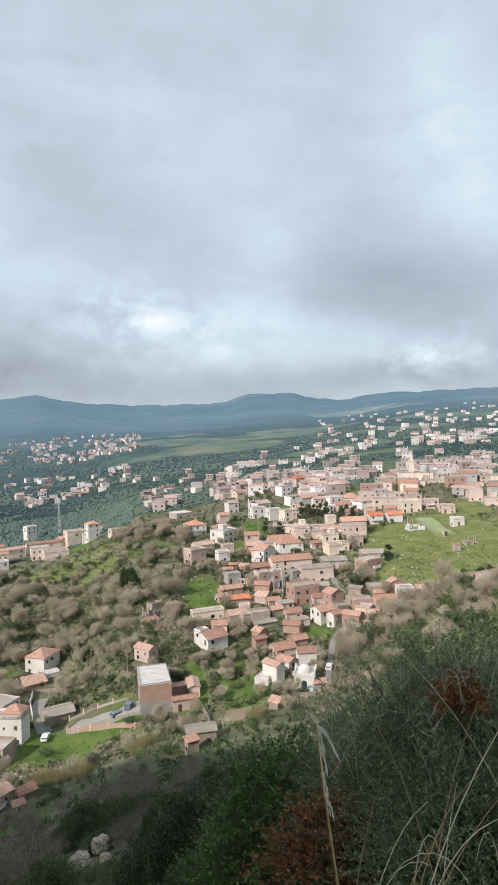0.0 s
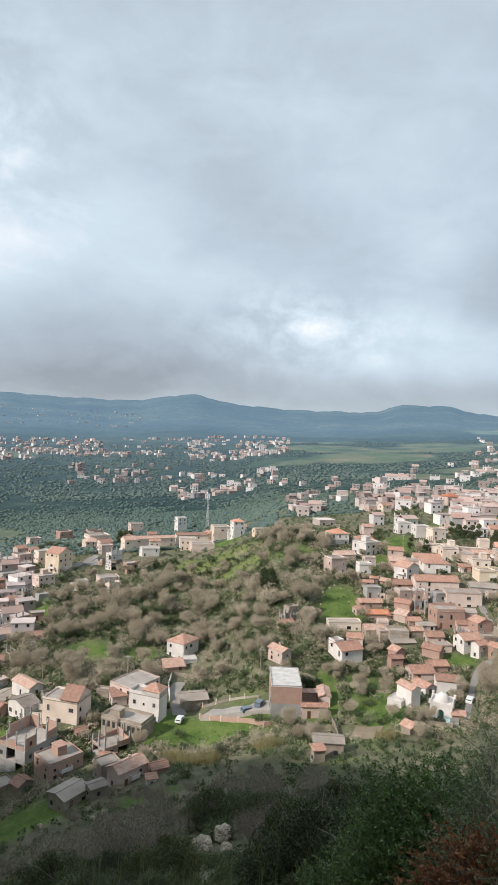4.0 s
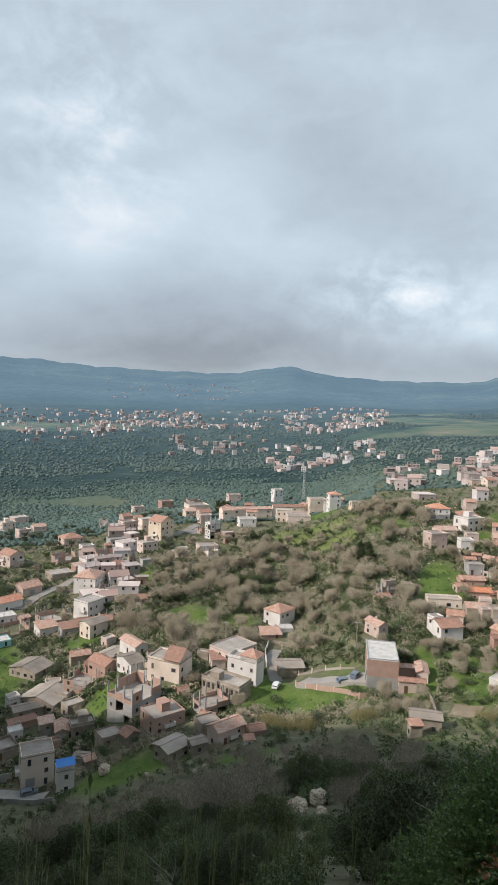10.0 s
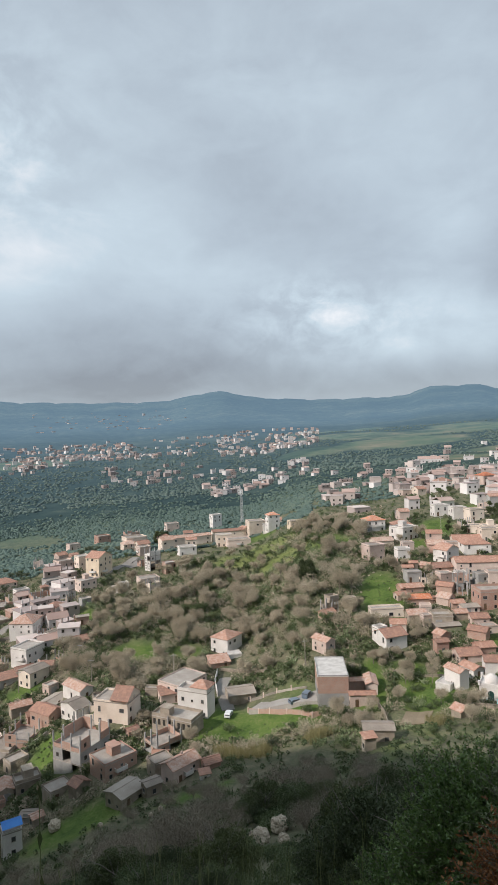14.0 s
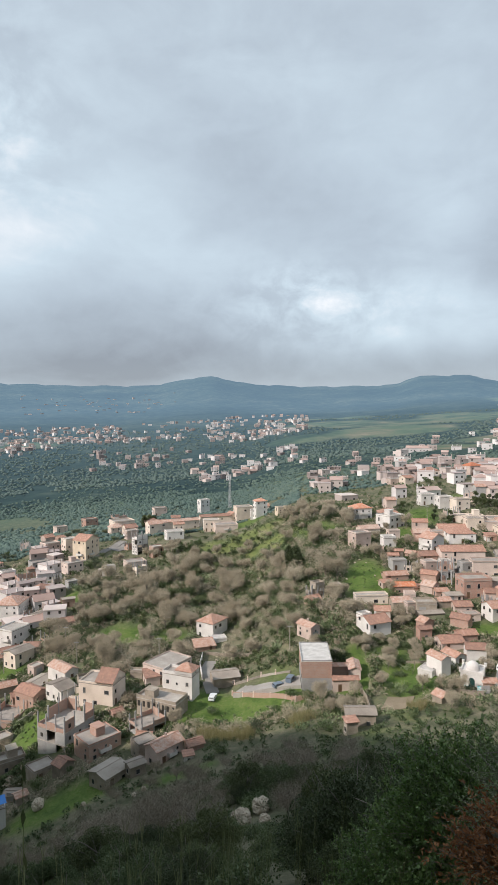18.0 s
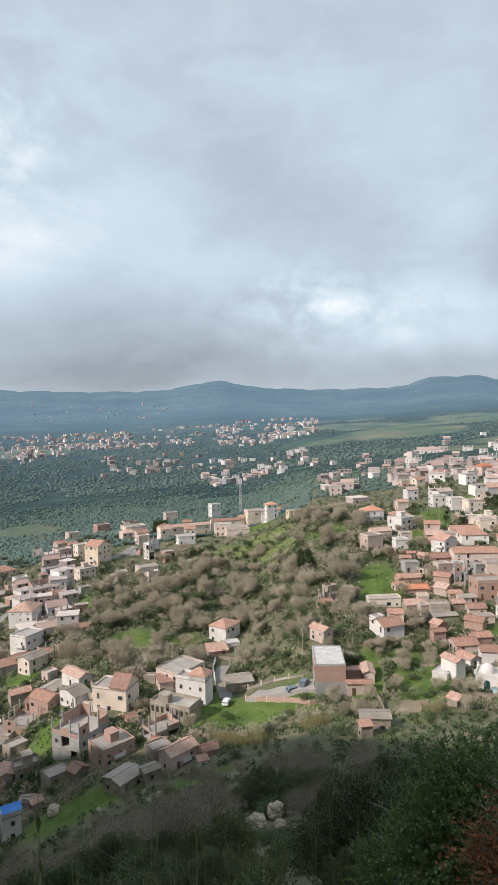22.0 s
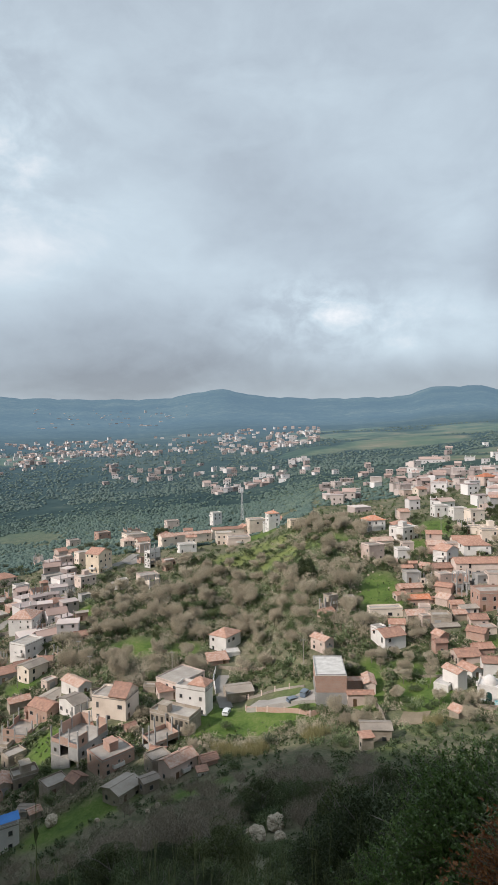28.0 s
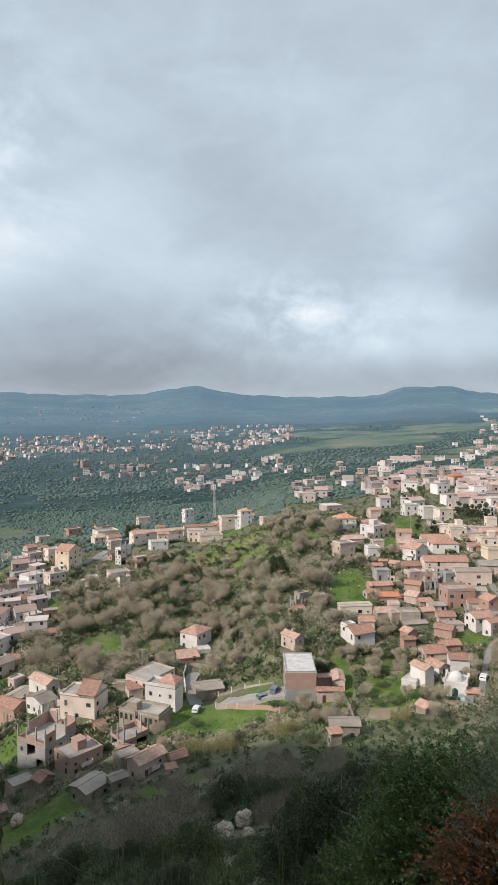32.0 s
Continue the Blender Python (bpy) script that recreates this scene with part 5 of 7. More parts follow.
def tree_kind(seed, kind):
    """Meshes for one kind of tree: (trunk, crown, name, label, category)."""
    rng = np.random.default_rng(seed)
    if kind == "bare":
        h, s = rng.uniform(6.0, 8.0), rng.uniform(2.6, 3.4)
        b, tips = limbs(rng, h, s, 8, 0.17, rng.uniform(-0.4, 0.4))
        lobes = [(p[0] * 0.8, p[1] * 0.8, p[2] * rng.uniform(0.6, 0.95), rng.uniform(0.34, 0.6)) for p in tips[1::2]] + [(0, 0, h * 0.6, 0.75)]
        pts = blob_points(rng, 6200, s, s, h * 0.44, lobes)
        v, f = cards(rng, pts, 0.65, 0.042, 1.2)
        return b.mesh("trunk", M["bark"]), np_mesh("crown", v, f, M["twig"]), "leafless_tree", "leafless grey-brown tree with a fine twiggy crown", "tree"
    if kind == "green":
        h, s = rng.uniform(3.6, 5.0), rng.uniform(1.8, 2.5)
        b, tips = limbs(rng, h, s, 6, 0.14)
        lobes = [(p[0], p[1], p[2], rng.uniform(0.35, 0.6)) for p in tips] + [(0, 0, h * 0.5, 0.8)]
        v, f = cards(rng, blob_points(rng, 1100, s, s, h * 0.42, lobes), 0.42, 0.26)
        return b.mesh("trunk", M["bark"]), np_mesh("crown", v, f, M["leaf"]), "green_tree", "small evergreen tree with a dense green crown", "tree"
    if kind == "olive":
        h, s = rng.uniform(3.2, 4.6), rng.uniform(1.9, 2.6)
        b, tips = limbs(rng, h, s, 6, 0.18)
        lobes = [(p[0], p[1], p[2], rng.uniform(0.35, 0.6)) for p in tips] + [(0, 0, h * 0.55, 0.7)]
        v, f = cards(rng, blob_points(rng, 1000, s, s, h * 0.40, lobes), 0.40, 0.20)
        return b.mesh("trunk", M["bark"]), np_mesh("crown", v, f, M["olive"]), "olive_tree", "grey-green olive tree with a loose rounded crown", "tree"
    if kind == "dark":
        h, s = rng.uniform(6.5, 8.5), rng.uniform(2.4, 3.0)
        b = Build().tube([(0, 0, -0.4), (0, 0, h * 0.5), (0, 0, h * 0.9)], [0.25, 0.16, 0.05], 6)
        lobes = []
        for i in range(26):
            t = rng.random()
            a, k = rng.uniform(0, 6.28), s * 0.62 * math.sin(math.pi * (0.18 + 0.74 * t)) * rng.uniform(0.5, 1.0)
            lobes.append((math.cos(a) * k, math.sin(a) * k, h * (0.16 + 0.76 * t), rng.uniform(0.28, 0.5)))
        v, f = cards(rng, blob_points(rng, 3600, s, s, 1.7, lobes), 0.42, 0.2)
        return b.mesh("trunk", M["bark"]), np_mesh("crown", v, f, M["darkleaf"]), "dark_conifer", "dark-green conifer with a dense ragged crown", "tree"
    if kind == "shrub":
        h, s = rng.uniform(1.5, 2.2), rng.uniform(1.2, 1.8)
        b, tips = limbs(rng, h, s, 6, 0.05)
        lobes = [(p[0], p[1], p[2] * 0.8, rng.uniform(0.4, 0.65)) for p in tips]
        v, f = cards(rng, blob_points(rng, 700, s, s, h * 0.5, lobes), 0.28, 0.16)
        return b.mesh("stem", M["bark"]), np_mesh("foliage", v, f, M["leaf"]), "shrub", "low green shrub on the slope", "shrub"
    if kind == "cactus":
        v, f = [], []
        b = Build()
        for i in range(46):
            c = Vector((rng.normal() * 0.9, rng.normal() * 0.9, abs(rng.normal()) * 0.7 + 0.25))
            m = Matrix.Translation(c) @ Euler(rng.uniform(-0.9, 0.9, 3).tolist()).to_matrix().to_4x4() @ pose(0, 0, 0, 90, 0, rng.uniform(0, 180))
            ring = [m @ Vector((0.17 * math.cos(a), 0.26 * math.sin(a), 0)) for a in [k * math.pi / 4 for k in range(8)]]
            up = m.to_3x3() @ Vector((0, 0, 0.045))
            b.poly([tuple(q + up) for q in ring] + [tuple(q - up) for q in ring], [tuple(range(8)), tuple(range(15, 7, -1))] + [(k, k + 8, (k + 1) % 8 + 8, (k + 1) % 8) for k in range(8)])
        stem = Build().tube([(0, 0, -0.3), (0.05, 0, 0.6), (0.2, 0.1, 1.0)], [0.16, 0.13, 0.1], 6)
        return stem.mesh("stem", M["cactus"]), b.mesh("pad_mass", M["cactus"]), "prickly_pear", "clump of grey-green prickly pear cactus", "cactus"
    if kind == "oak":
        h, s = rng.uniform(3.0, 4.0), rng.uniform(1.8, 2.4)
        b, tips = limbs(rng, h, s, 8, 0.10)
        lobes = []
        for i in range(38):
            u = rng.normal(size=3)
            u /= np.linalg.norm(u)
            u[2] = abs(u[2]) * 1.1 - 0.35
            k = rng.uniform(0.55, 0.95)
            lobes.append((u[0] * s * k, u[1] * s * k, h * 0.5 + u[2] * h * 0.46 * k, rng.uniform(0.38, 0.72)))
        pts = []
        for i in range(12500):
            cx, cy, cz, q = lobes[rng.integers(len(lobes))]
            u = rng.normal(size=3)
            u /= np.linalg.norm(u)
            u[2] += 0.35
            pts.append((cx + u[0] * q * 0.95, cy + u[1] * q * 0.95, cz + u[2] * q * 0.8))
        v, f = cards(rng, np.array(pts), 0.105, 0.062, 0.6)
        return b.mesh("trunk", M["bark"]), np_mesh("crown", v, f, M["leaf" if seed % 3 == 1 else "darkleaf"]), "evergreen_oak_bush", "dense dark-green evergreen oak bush on the slope", "bush"
    if kind == "thicket":
        h, s = rng.uniform(3.4, 4.6), rng.uniform(2.4, 3.2)
        b, tips = limbs(rng, h, s, 9, 0.08)
        lobes = [(p[0], p[1], p[2], rng.uniform(0.35, 0.6)) for p in tips]
        v, f = cards(rng, blob_points(rng, 2600, s, s, h * 0.42, lobes), 0.8, 0.022, 1.0)
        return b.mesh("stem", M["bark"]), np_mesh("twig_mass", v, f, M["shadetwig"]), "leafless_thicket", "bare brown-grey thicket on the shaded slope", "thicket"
    if kind == "reed":
        n = 420
        base = rng.normal(size=(n, 3)) * (1.3, 0.7, 0)
        tip = base + rng.normal(size=(n, 3)) * (0.35, 0.35, 0.3) + (0, 0, 2.3)
        side = np.cross(tip - base, rng.normal(size=(n, 3)))
        side *= 0.035 / np.linalg.norm(side, axis=1)[:, None]
        v = np.stack([base - side, base + side, tip], 1).reshape(-1, 3)
        stem = Build().tube([(0, 0, -0.2), (0, 0, 0.3)], [0.5, 0.2], 6)
        return stem.mesh("rootstock", M["soil"]), np_mesh("cane_mass", v, np.arange(n * 3).reshape(n, 3), M["reed"]), "reed_clump", "clump of dry yellow giant reeds", "reeds"


KINDS = {k: [tree_kind(100 * i + j, k) for j in range(n)] for i, (k, n) in enumerate((("bare", 5), ("green", 4), ("olive", 3), ("dark", 2), ("shrub", 3), ("cactus", 2), ("reed", 2), ("oak", 6), ("thicket", 3)))}
trnd = random.Random(21)


def free(x, y, gap=0.0):
    return all((x - a) ** 2 + (y - b) ** 2 > (r + gap) ** 2 for a, b, r in TAKEN.near(x, y))


def plant(kind, x, y, size=1.0, group=""):
    stem, crown, name, label, cat = trnd.choice(KINDS[kind])
    root = new(name)
    root.matrix_world = pose(x, y, surface(x, y) - 0.1, 0, 0, trnd.uniform(0, 360)) @ Matrix.Diagonal((size, size, size * trnd.uniform(0.9, 1.15), 1))
    tagged(root, label, cat, group=group or f"{cat}s on the slopes")
    part(stem.name.split(".")[0], stem, root)
    top = part(crown.name.split(".")[0], crown, root)
    if kind == "thicket":
        tagged(root.children[0], kind="stuff")
    if top.name.split(".")[0] in ("pad_mass", "cane_mass", "twig_mass"):
        tagged(top, kind="stuff")
    return root


def off_rocks(x, y):
    """Keeps the view of the two boulders open."""
    az, r = math.degrees(math.atan2(x, y)), math.hypot(x, y)
    return not (-18.9 - 60 / r < az < -11.6 + 60 / r and 15 < r < 92)


def polar(az, r):
    return r * math.sin(radians(az)), r * math.cos(radians(az))


def scatter(kind, count, az0, az1, r0, r1, size=(0.8, 1.2), open_land=0.35, gap=1.5, keep=None):
    made = tries = 0
    while made < count and tries < count * 40:
        tries += 1
        x, y = polar(trnd.uniform(az0, az1), math.sqrt(trnd.uniform(r0 * r0, r1 * r1)))
        if not free(x, y, gap) or meadow(x, y) > open_land or (keep and not keep(x, y)):
            continue
        plant(kind, x, y, trnd.uniform(*size))
        made += 1



# ---- far hamlets ----
hrnd = random.Random(99)


class Joined:
    """Houses beyond counting, gathered into one mesh with a slot for each material."""

    def __init__(self, keys):
        self.keys, self.v, self.f, self.m = keys, [], [], []

    def add(self, b, key, m):
        n = len(self.v)
        self.v += [tuple(m @ Vector(q)) for q in b.v]
        self.f += [tuple(n + i for i in q) for q in b.f]
        self.m += [self.keys.index(key)] * len(b.f)

    def finish(self, name):
        me = bpy.data.meshes.new(name)
        me.from_pydata(self.v, [], self.f)
        for k in self.keys:
            me.materials.append(M[k])
        me.polygons.foreach_set("material_index", self.m)
        return new(name, me)


FAR = Joined(["fw", "fp", "fb", "ft", "void_shade"])
FAR_WALL = {"w": "fw", "c": "fw", "p": "fp", "g": "fp", "b": "fb"}


def far_house(wall, roof, x, y, w, d, h, turn):
    z = surface(x, y) - 0.8
    m = pose(x, y, z, 0, 0, turn)
    FAR.add(Build().box(-w / 2, -d / 2, -3, w / 2, d / 2, h), FAR_WALL[wall], m)
    if roof in "gh":
        b = Build()
        pitched(b, w, d, h, roof, d * 0.24)
        FAR.add(b, "ft", m)
    else:
        FAR.add(Build().box(-w / 2 - 0.2, -d / 2 - 0.2, h, w / 2 + 0.2, d / 2 + 0.2, h + 0.3), "fp", m)
        if roof == "u":
            for i in range(3):
                cx = (i / 2 - 0.5) * (w - 0.5)
                FAR.add(Build().box(cx - 0.25, -d / 2, h, cx + 0.25, -d / 2 + 0.5, h + 2.2), FAR_WALL[wall], m)
    for lv in range(max(1, round(h / 3.2)) if math.hypot(x, y) < 1900 else 0):
        for i in range(max(2, int(w / 3.5))):
            if hrnd.random() < 0.75:
                px = (i + 0.5) / max(2, int(w / 3.5)) * w - w / 2
                FAR.add(Build().box(px - 0.55, -d / 2 - 0.06, lv * 3.0 + 0.9, px + 0.55, -d / 2, lv * 3.0 + 2.2), "void_shade", m)


NEAR_HOUSES = [0]


def hamlet(count, az0, az1, r0, r1, walls, roofs, size=(6.5, 10.5), tall=(3.0, 7.5)):
    """A cluster of houses seen from afar, each with walls, a roof and openings."""
    made = tries = 0
    while made < count and tries < count * 40:
        tries += 1
        az, r = hrnd.uniform(az0, az1), 1 / hrnd.uniform(1 / r1, 1 / r0)
        x, y = polar(az, r)
        if not free(x, y, 1.5) or noise.noise((x * 16 / r, y * 0.011, 9.0)) < -0.16:
            continue
        w = hrnd.uniform(*size)
        row = (hrnd.choice(walls), hrnd.choice(roofs), x, y, w, w * hrnd.uniform(0.7, 1.0), hrnd.uniform(*tall), -az + hrnd.uniform(-10, 40))
        if r < 450 and NEAR_HOUSES[0] < 40:
            house(*row, far=True)
            NEAR_HOUSES[0] += 1
        else:
            far_house(*row)
            TAKEN.append((x, y, w * 0.7))
        made += 1




def infill(count, az0, az1, r0, r1, walls, roofs, size=(4.5, 9.0), tall=(2.6, 6.5)):
    """Lesser houses and outbuildings crowded in between the others."""
    made = tries = 0
    while made < count and tries < count * 60:
        tries += 1
        az, r = hrnd.uniform(az0, az1), math.sqrt(hrnd.uniform(r0 * r0, r1 * r1))
        x, y = polar(az, r)
        near = [q for q in TAKEN.near(x, y)]
        if not free(x, y, 1.2) or meadow(x, y) > 0.4 or not near:
            continue
        w = hrnd.uniform(*size)
        house(hrnd.choice(walls), hrnd.choice(roofs), x, y, w, w * hrnd.uniform(0.6, 1.0), hrnd.uniform(*tall), -az + hrnd.choice((5, 12, 20, 28, -18)))
        made += 1


infill(26, -4, 12, 195, 262, "ppbbkkc", "gggaafu", (3.2, 6.0), (2.2, 4.2))
infill(16, -3, 14, 270, 345, "ppbwc", "ggffu", (4.5, 8.0), (2.8, 5.5))
infill(14, -50, -32, 185, 290, "pbbkwc", "ggffau", (3.5, 7.0), (2.4, 4.5))
infill(11, -38, -26, 290, 420, "pbbkcw", "gghua", (4.0, 7.5), (2.6, 5.0))
infill(8, -27, -14, 375, 425, "ppcwb", "ffgh", (6.0, 10.0), (4.0, 7.5))
infill(12, -42, -22, 148, 205, "kkpbb", "aaggf", (2.6, 4.5), (2.0, 2.8))

hamlet(64, 10.3, 22.2, 357, 505, "ppgbbc", "uufffg")
hamlet(40, -0.2, 10.4, 472, 976, "ppwcb", "ffgu")
hamlet(52, -10.2, 0.3, 405, 807, "ppwcbb", "ffgu")
hamlet(170, -19.5, -10.1, 1204, 2073, "ppwwcb", "ffgu")
hamlet(60, -21.0, -9.7, 765, 1041, "ppwcb", "ffgu")
hamlet(140, 6.3, 22.3, 783, 2184, "wwpc", "ffg")
hamlet(30, -7.7, 8.2, 357, 541, "ppwcb", "fgu")
hamlet(190, -37.5, -26.8, 1275, 1843, "ppwcb", "ffgu")
hamlet(34, -30.3, -21.1, 957, 1180, "ppwb", "ffu")
hamlet(70, -36.4, -22.4, 2586, 3800, "p", "f", size=(6.0, 14.0), tall=(2.0, 3.2))
hamlet(24, 5.1, 11.3, 349, 493, "ppwc", "fgh")
hamlet(31, 13.0, 22.2, 500, 701, "ppwg", "ffu")
hamlet(21, -37.9, -33.6, 267, 381, "pbwc", "fgu")
hamlet(90, -46.0, -36.0, 1150, 1900, "ppwcb", "ffgu")
hamlet(60, -34.0, -19.0, 1300, 1900, "ppwcb", "ffgu")
far_house("w", "f", *polar(-12.75, 1300), 10.0, 9.0, 20.0, 20)
far_house("w", "g", *polar(-0.08, 768), 30.0, 12.0, 4.5, 5)

tagged(FAR.finish("far_hamlets"), "pale houses of the far hamlets across the valley", "houses", kind="stuff")
# ---- roads, yards and walls ----


def strip(name, points, width, mat, lift=0.25, thick=2.0):
    """A road or yard laid along points of the plan."""
    b = Build()
    fine = []
    for (x0, y0), (x1, y1) in zip(points, points[1:]):
        n = max(1, int(math.hypot(x1 - x0, y1 - y0) / 2.5))
        fine += [(x0 + (x1 - x0) * i / n, y0 + (y1 - y0) * i / n) for i in range(n)]
    fine.append(points[-1])
    top = []
    for i, (x, y) in enumerate(fine):
        a, c = fine[max(0, i - 1)], fine[min(len(fine) - 1, i + 1)]
        d = Vector((c[0] - a[0], c[1] - a[1])).normalized()
        z = surface(x, y) + lift
        top.append(((x - d.y * width / 2, y + d.x * width / 2, z), (x + d.y * width / 2, y - d.x * width / 2, z)))
        TAKEN.append((x, y, width * 0.5))
    v = [q for l, r in top for q in (l, r, (l[0], l[1], l[2] - thick), (r[0], r[1], r[2] - thick))]
    f = []
    for i in range(len(top) - 1):
        k = i * 4
        f += [(k, k + 1, k + 5, k + 4), (k + 2, k + 6, k + 7, k + 3), (k, k + 4, k + 6, k + 2), (k + 1, k + 3, k + 7, k + 5)]
    n = len(v)
    f += [(0, 2, 3, 1), (n - 4, n - 3, n - 1, n - 2)]
    return new(name, mesh_of(name, v, f, mat))


def garden_wall(points, height, mat, label, posts=0.0):
    """A free-standing wall with a coping, built in panels."""
    root = new("garden_wall")
    x0, y0 = points[0]
    root.matrix_world = pose(x0, y0, surface(x0, y0))
    tagged(root, label, "wall", group="garden walls")
    z0 = surface(x0, y0)
    for (ax, ay), (bx, by) in zip(points, points[1:]):
        n = max(1, int(math.hypot(bx - ax, by - ay) / 4))
        for i in range(n):
            px, py = ax + (bx - ax) * i / n - x0, ay + (by - ay) * i / n - y0
            qx, qy = ax + (bx - ax) * (i + 1) / n - x0, ay + (by - ay) * (i + 1) / n - y0
            zp, zq = surface(px + x0, py + y0) - z0, surface(qx + x0, qy + y0) - z0
            d = Vector((qx - px, qy - py)).normalized() * 0.1
            ring = [(px - d.y, py + d.x, zp), (px + d.y, py - d.x, zp), (qx + d.y, qy - d.x, zq), (qx - d.y, qy + d.x, zq)]
            b = Build().poly([(u, w, q - 0.8) for u, w, q in ring] + [(u, w, q + height) for u, w, q in ring], [(3, 2, 1, 0), (4, 5, 6, 7), (0, 1, 5, 4), (1, 2, 6, 5), (2, 3, 7, 6), (3, 0, 4, 7)])
            part("panel", b.mesh("panel", mat), root)
            if posts:
                part("post", Build().box(px - 0.16, py - 0.16, zp - 0.5, px + 0.16, py + 0.16, zp + height + posts).mesh("post", M["p"]), root)
    return root


tagged(strip("road", [(-208.4, 196.6), (-192.7, 206.0), (-194.8, 217.5), (-193.8, 226.2), (-190.7, 235.7), (-186.3, 247.6), (-182.7, 259.5), (-182.6, 270.6), (-183.2, 283.6), (-180.9, 299.0), (-175.3, 310.7), (-174.2, 334.3)], 5.0, M["road"]), "worn grey asphalt village street", "road", kind="structure")
tagged(strip("pavement", [(-172.0, 316.0), (-160.0, 336.0)], 12.0, M["road"]), "pale open square beside the village street", "yard", kind="structure")
tagged(strip("road", [(31.8, 243.6), (32.6, 231.3), (33.2, 219.4), (32.9, 208.0), (31.0, 200.5), (26.4, 196.0), (24.1, 187.8), (21.9, 176.2), (19.6, 161.7)], 2.6, M["road"], 0.15), "narrow concrete lane between houses", "road", kind="structure")
tagged(strip("pavement", [(-52.0, 176.0), (-45.0, 173.6), (-38.2, 171.4), (-31.0, 170.4)], 11.0, M["yard"]), "pale concrete forecourt beside the brick block", "yard", kind="structure")
tagged(strip("pavement", [(-116.0, 102.3), (-110.2, 107.4), (-105.1, 110.5), (-97.1, 112.0)], 5.0, M["yard"]), "trodden pale yard in front of a house", "yard", kind="structure")
tagged(strip("pavement", [(-69.5, 196.6), (-68.5, 188.0), (-64.0, 179.0), (-60.8, 173.0)], 4.0, M["road"]), "short concrete lane", "yard", kind="structure")
tagged(strip("pavement", [(87.2, 307.6), (87.7, 272.3)], 8.0, M["lime"], 0.9), "levelled plot of pale green ground", "yard", kind="structure")
tagged(strip("pavement", [(-8.4, 155.4), (-1.7, 154.3)], 7.0, M["soil"], 0.12), "bare brown plot of garden soil", "yard", kind="structure")
tagged(strip("pavement", [(121.7, 347.9), (129.7, 318.6)], 5.0, M["road"]), "pale road at the edge of the hamlet", "yard", kind="structure")
garden_wall([(-54.3, 172.0), (-46.4, 167.4), (-40.5, 163.9), (-35.4, 160.6), (-31.9, 157.6), (-29.5, 158.5)], 1.4, M["b"], "low red-brick garden wall with short posts", 0.35)
garden_wall([(-56.0, 180.0), (-47.0, 178.6), (-37.0, 175.0)], 0.7, M["slab"], "pale low wall along a forecourt", 0.9)
garden_wall([(-115.4, 99.3), (-105.8, 106.8), (-91.8, 108.7)], 1.2, M["g"], "long grey yard wall", 0.0)
garden_wall([(-122.0, 107.9), (-110.9, 115.8)], 2.2, M["g"], "tall grey wall of a walled court", 0.0)
garden_wall([(-119.7, 150.4), (-117.6, 155.9), (-114.3, 159.8)], 1.3, M["slab"], "grey concrete garden wall", 0.0)
garden_wall([(-189.2, 222.8), (-180.9, 227.1), (-168.0, 225.3), (-158.9, 221.5)], 1.4, M["slab"], "pale roadside wall", 0.0)
garden_wall([(-362.5, 345.2), (-340.0, 331.0), (-321.4, 314.0), (-305.0, 309.3)], 2.0, M["slab"], "pale curved boundary wall", 0.0)
garden_wall([(-73.5, 198.7), (-71.5, 190.4), (-67.4, 181.5)], 1.8, M["w"], "short whitewashed wall", 0.0)
garden_wall([(-73.3, 200.7), (-64.4, 201.2), (-54.7, 195.9)], 1.0, M["k"], "rubble-stone terrace wall", 0.0)
garden_wall([(-15.4, 163.8), (-13.1, 156.5), (-11.7, 150.5)], 1.5, M["k"], "rubble-stone garden wall", 0.0)
garden_wall([(-14.0, 184.0), (-4.0, 180.0), (3.0, 181.0)], 0.8, M["k"], "low rubble-stone field wall", 0.0)
garden_wall([(6.8, 160.9), (15.6, 158.3)], 1.2, M["k"], "ruined rubble-stone wall", 0.0)
garden_wall([(-271.0, 230.9), (-256.1, 235.0)], 1.2, M["slab"], "pale boundary wall", 0.0)

# ---- landmarks ----


def lattice_mast(x, y, height):
    root = new("telecom_mast")
    z = surface(x, y)
    root.matrix_world = pose(x, y, z)
    tagged(root, "slender grey steel lattice telecom mast", "mast")
    n = 12
    legs = [(1.0, 0), (-0.5, 0.87), (-0.5, -0.87)]

    def ring(i):
        s = 1.5 - 0.9 * i / n
        return [(a * s, b * s, height * i / n) for a, b in legs]
    for k in range(3):
        part("leg", Build().tube([ring(0)[k][:2] + (-0.5,), ring(n)[k]], [0.2, 0.13], 5).mesh("leg", M["steel"]), root)
    for i in range(n):
        lo, hi = ring(i), ring(i + 1)
        b = Build()
        for k in range(3):
            b.tube([lo[k], hi[(k + 1) % 3]], [0.1, 0.1], 4).tube([hi[k], hi[(k + 1) % 3]], [0.08, 0.08], 4)
        part("bracing", b.mesh("bracing", M["steel"]), root)
    for a in range(3):
        m = pose(0, 0, height - 1.6, 0, 0, a * 120) @ pose(0.7, 0, 0)
        part("antenna_panel", Build().box(-0.12, -0.22, 0, 0.12, 0.22, 2.2).mesh("antenna_panel", M["paintw"]), root, "", m)
    part("lightning_rod", Build().tube([(0, 0, height), (0, 0, height + 3)], [0.05, 0.02], 5).mesh("lightning_rod", M["steel"]), root)


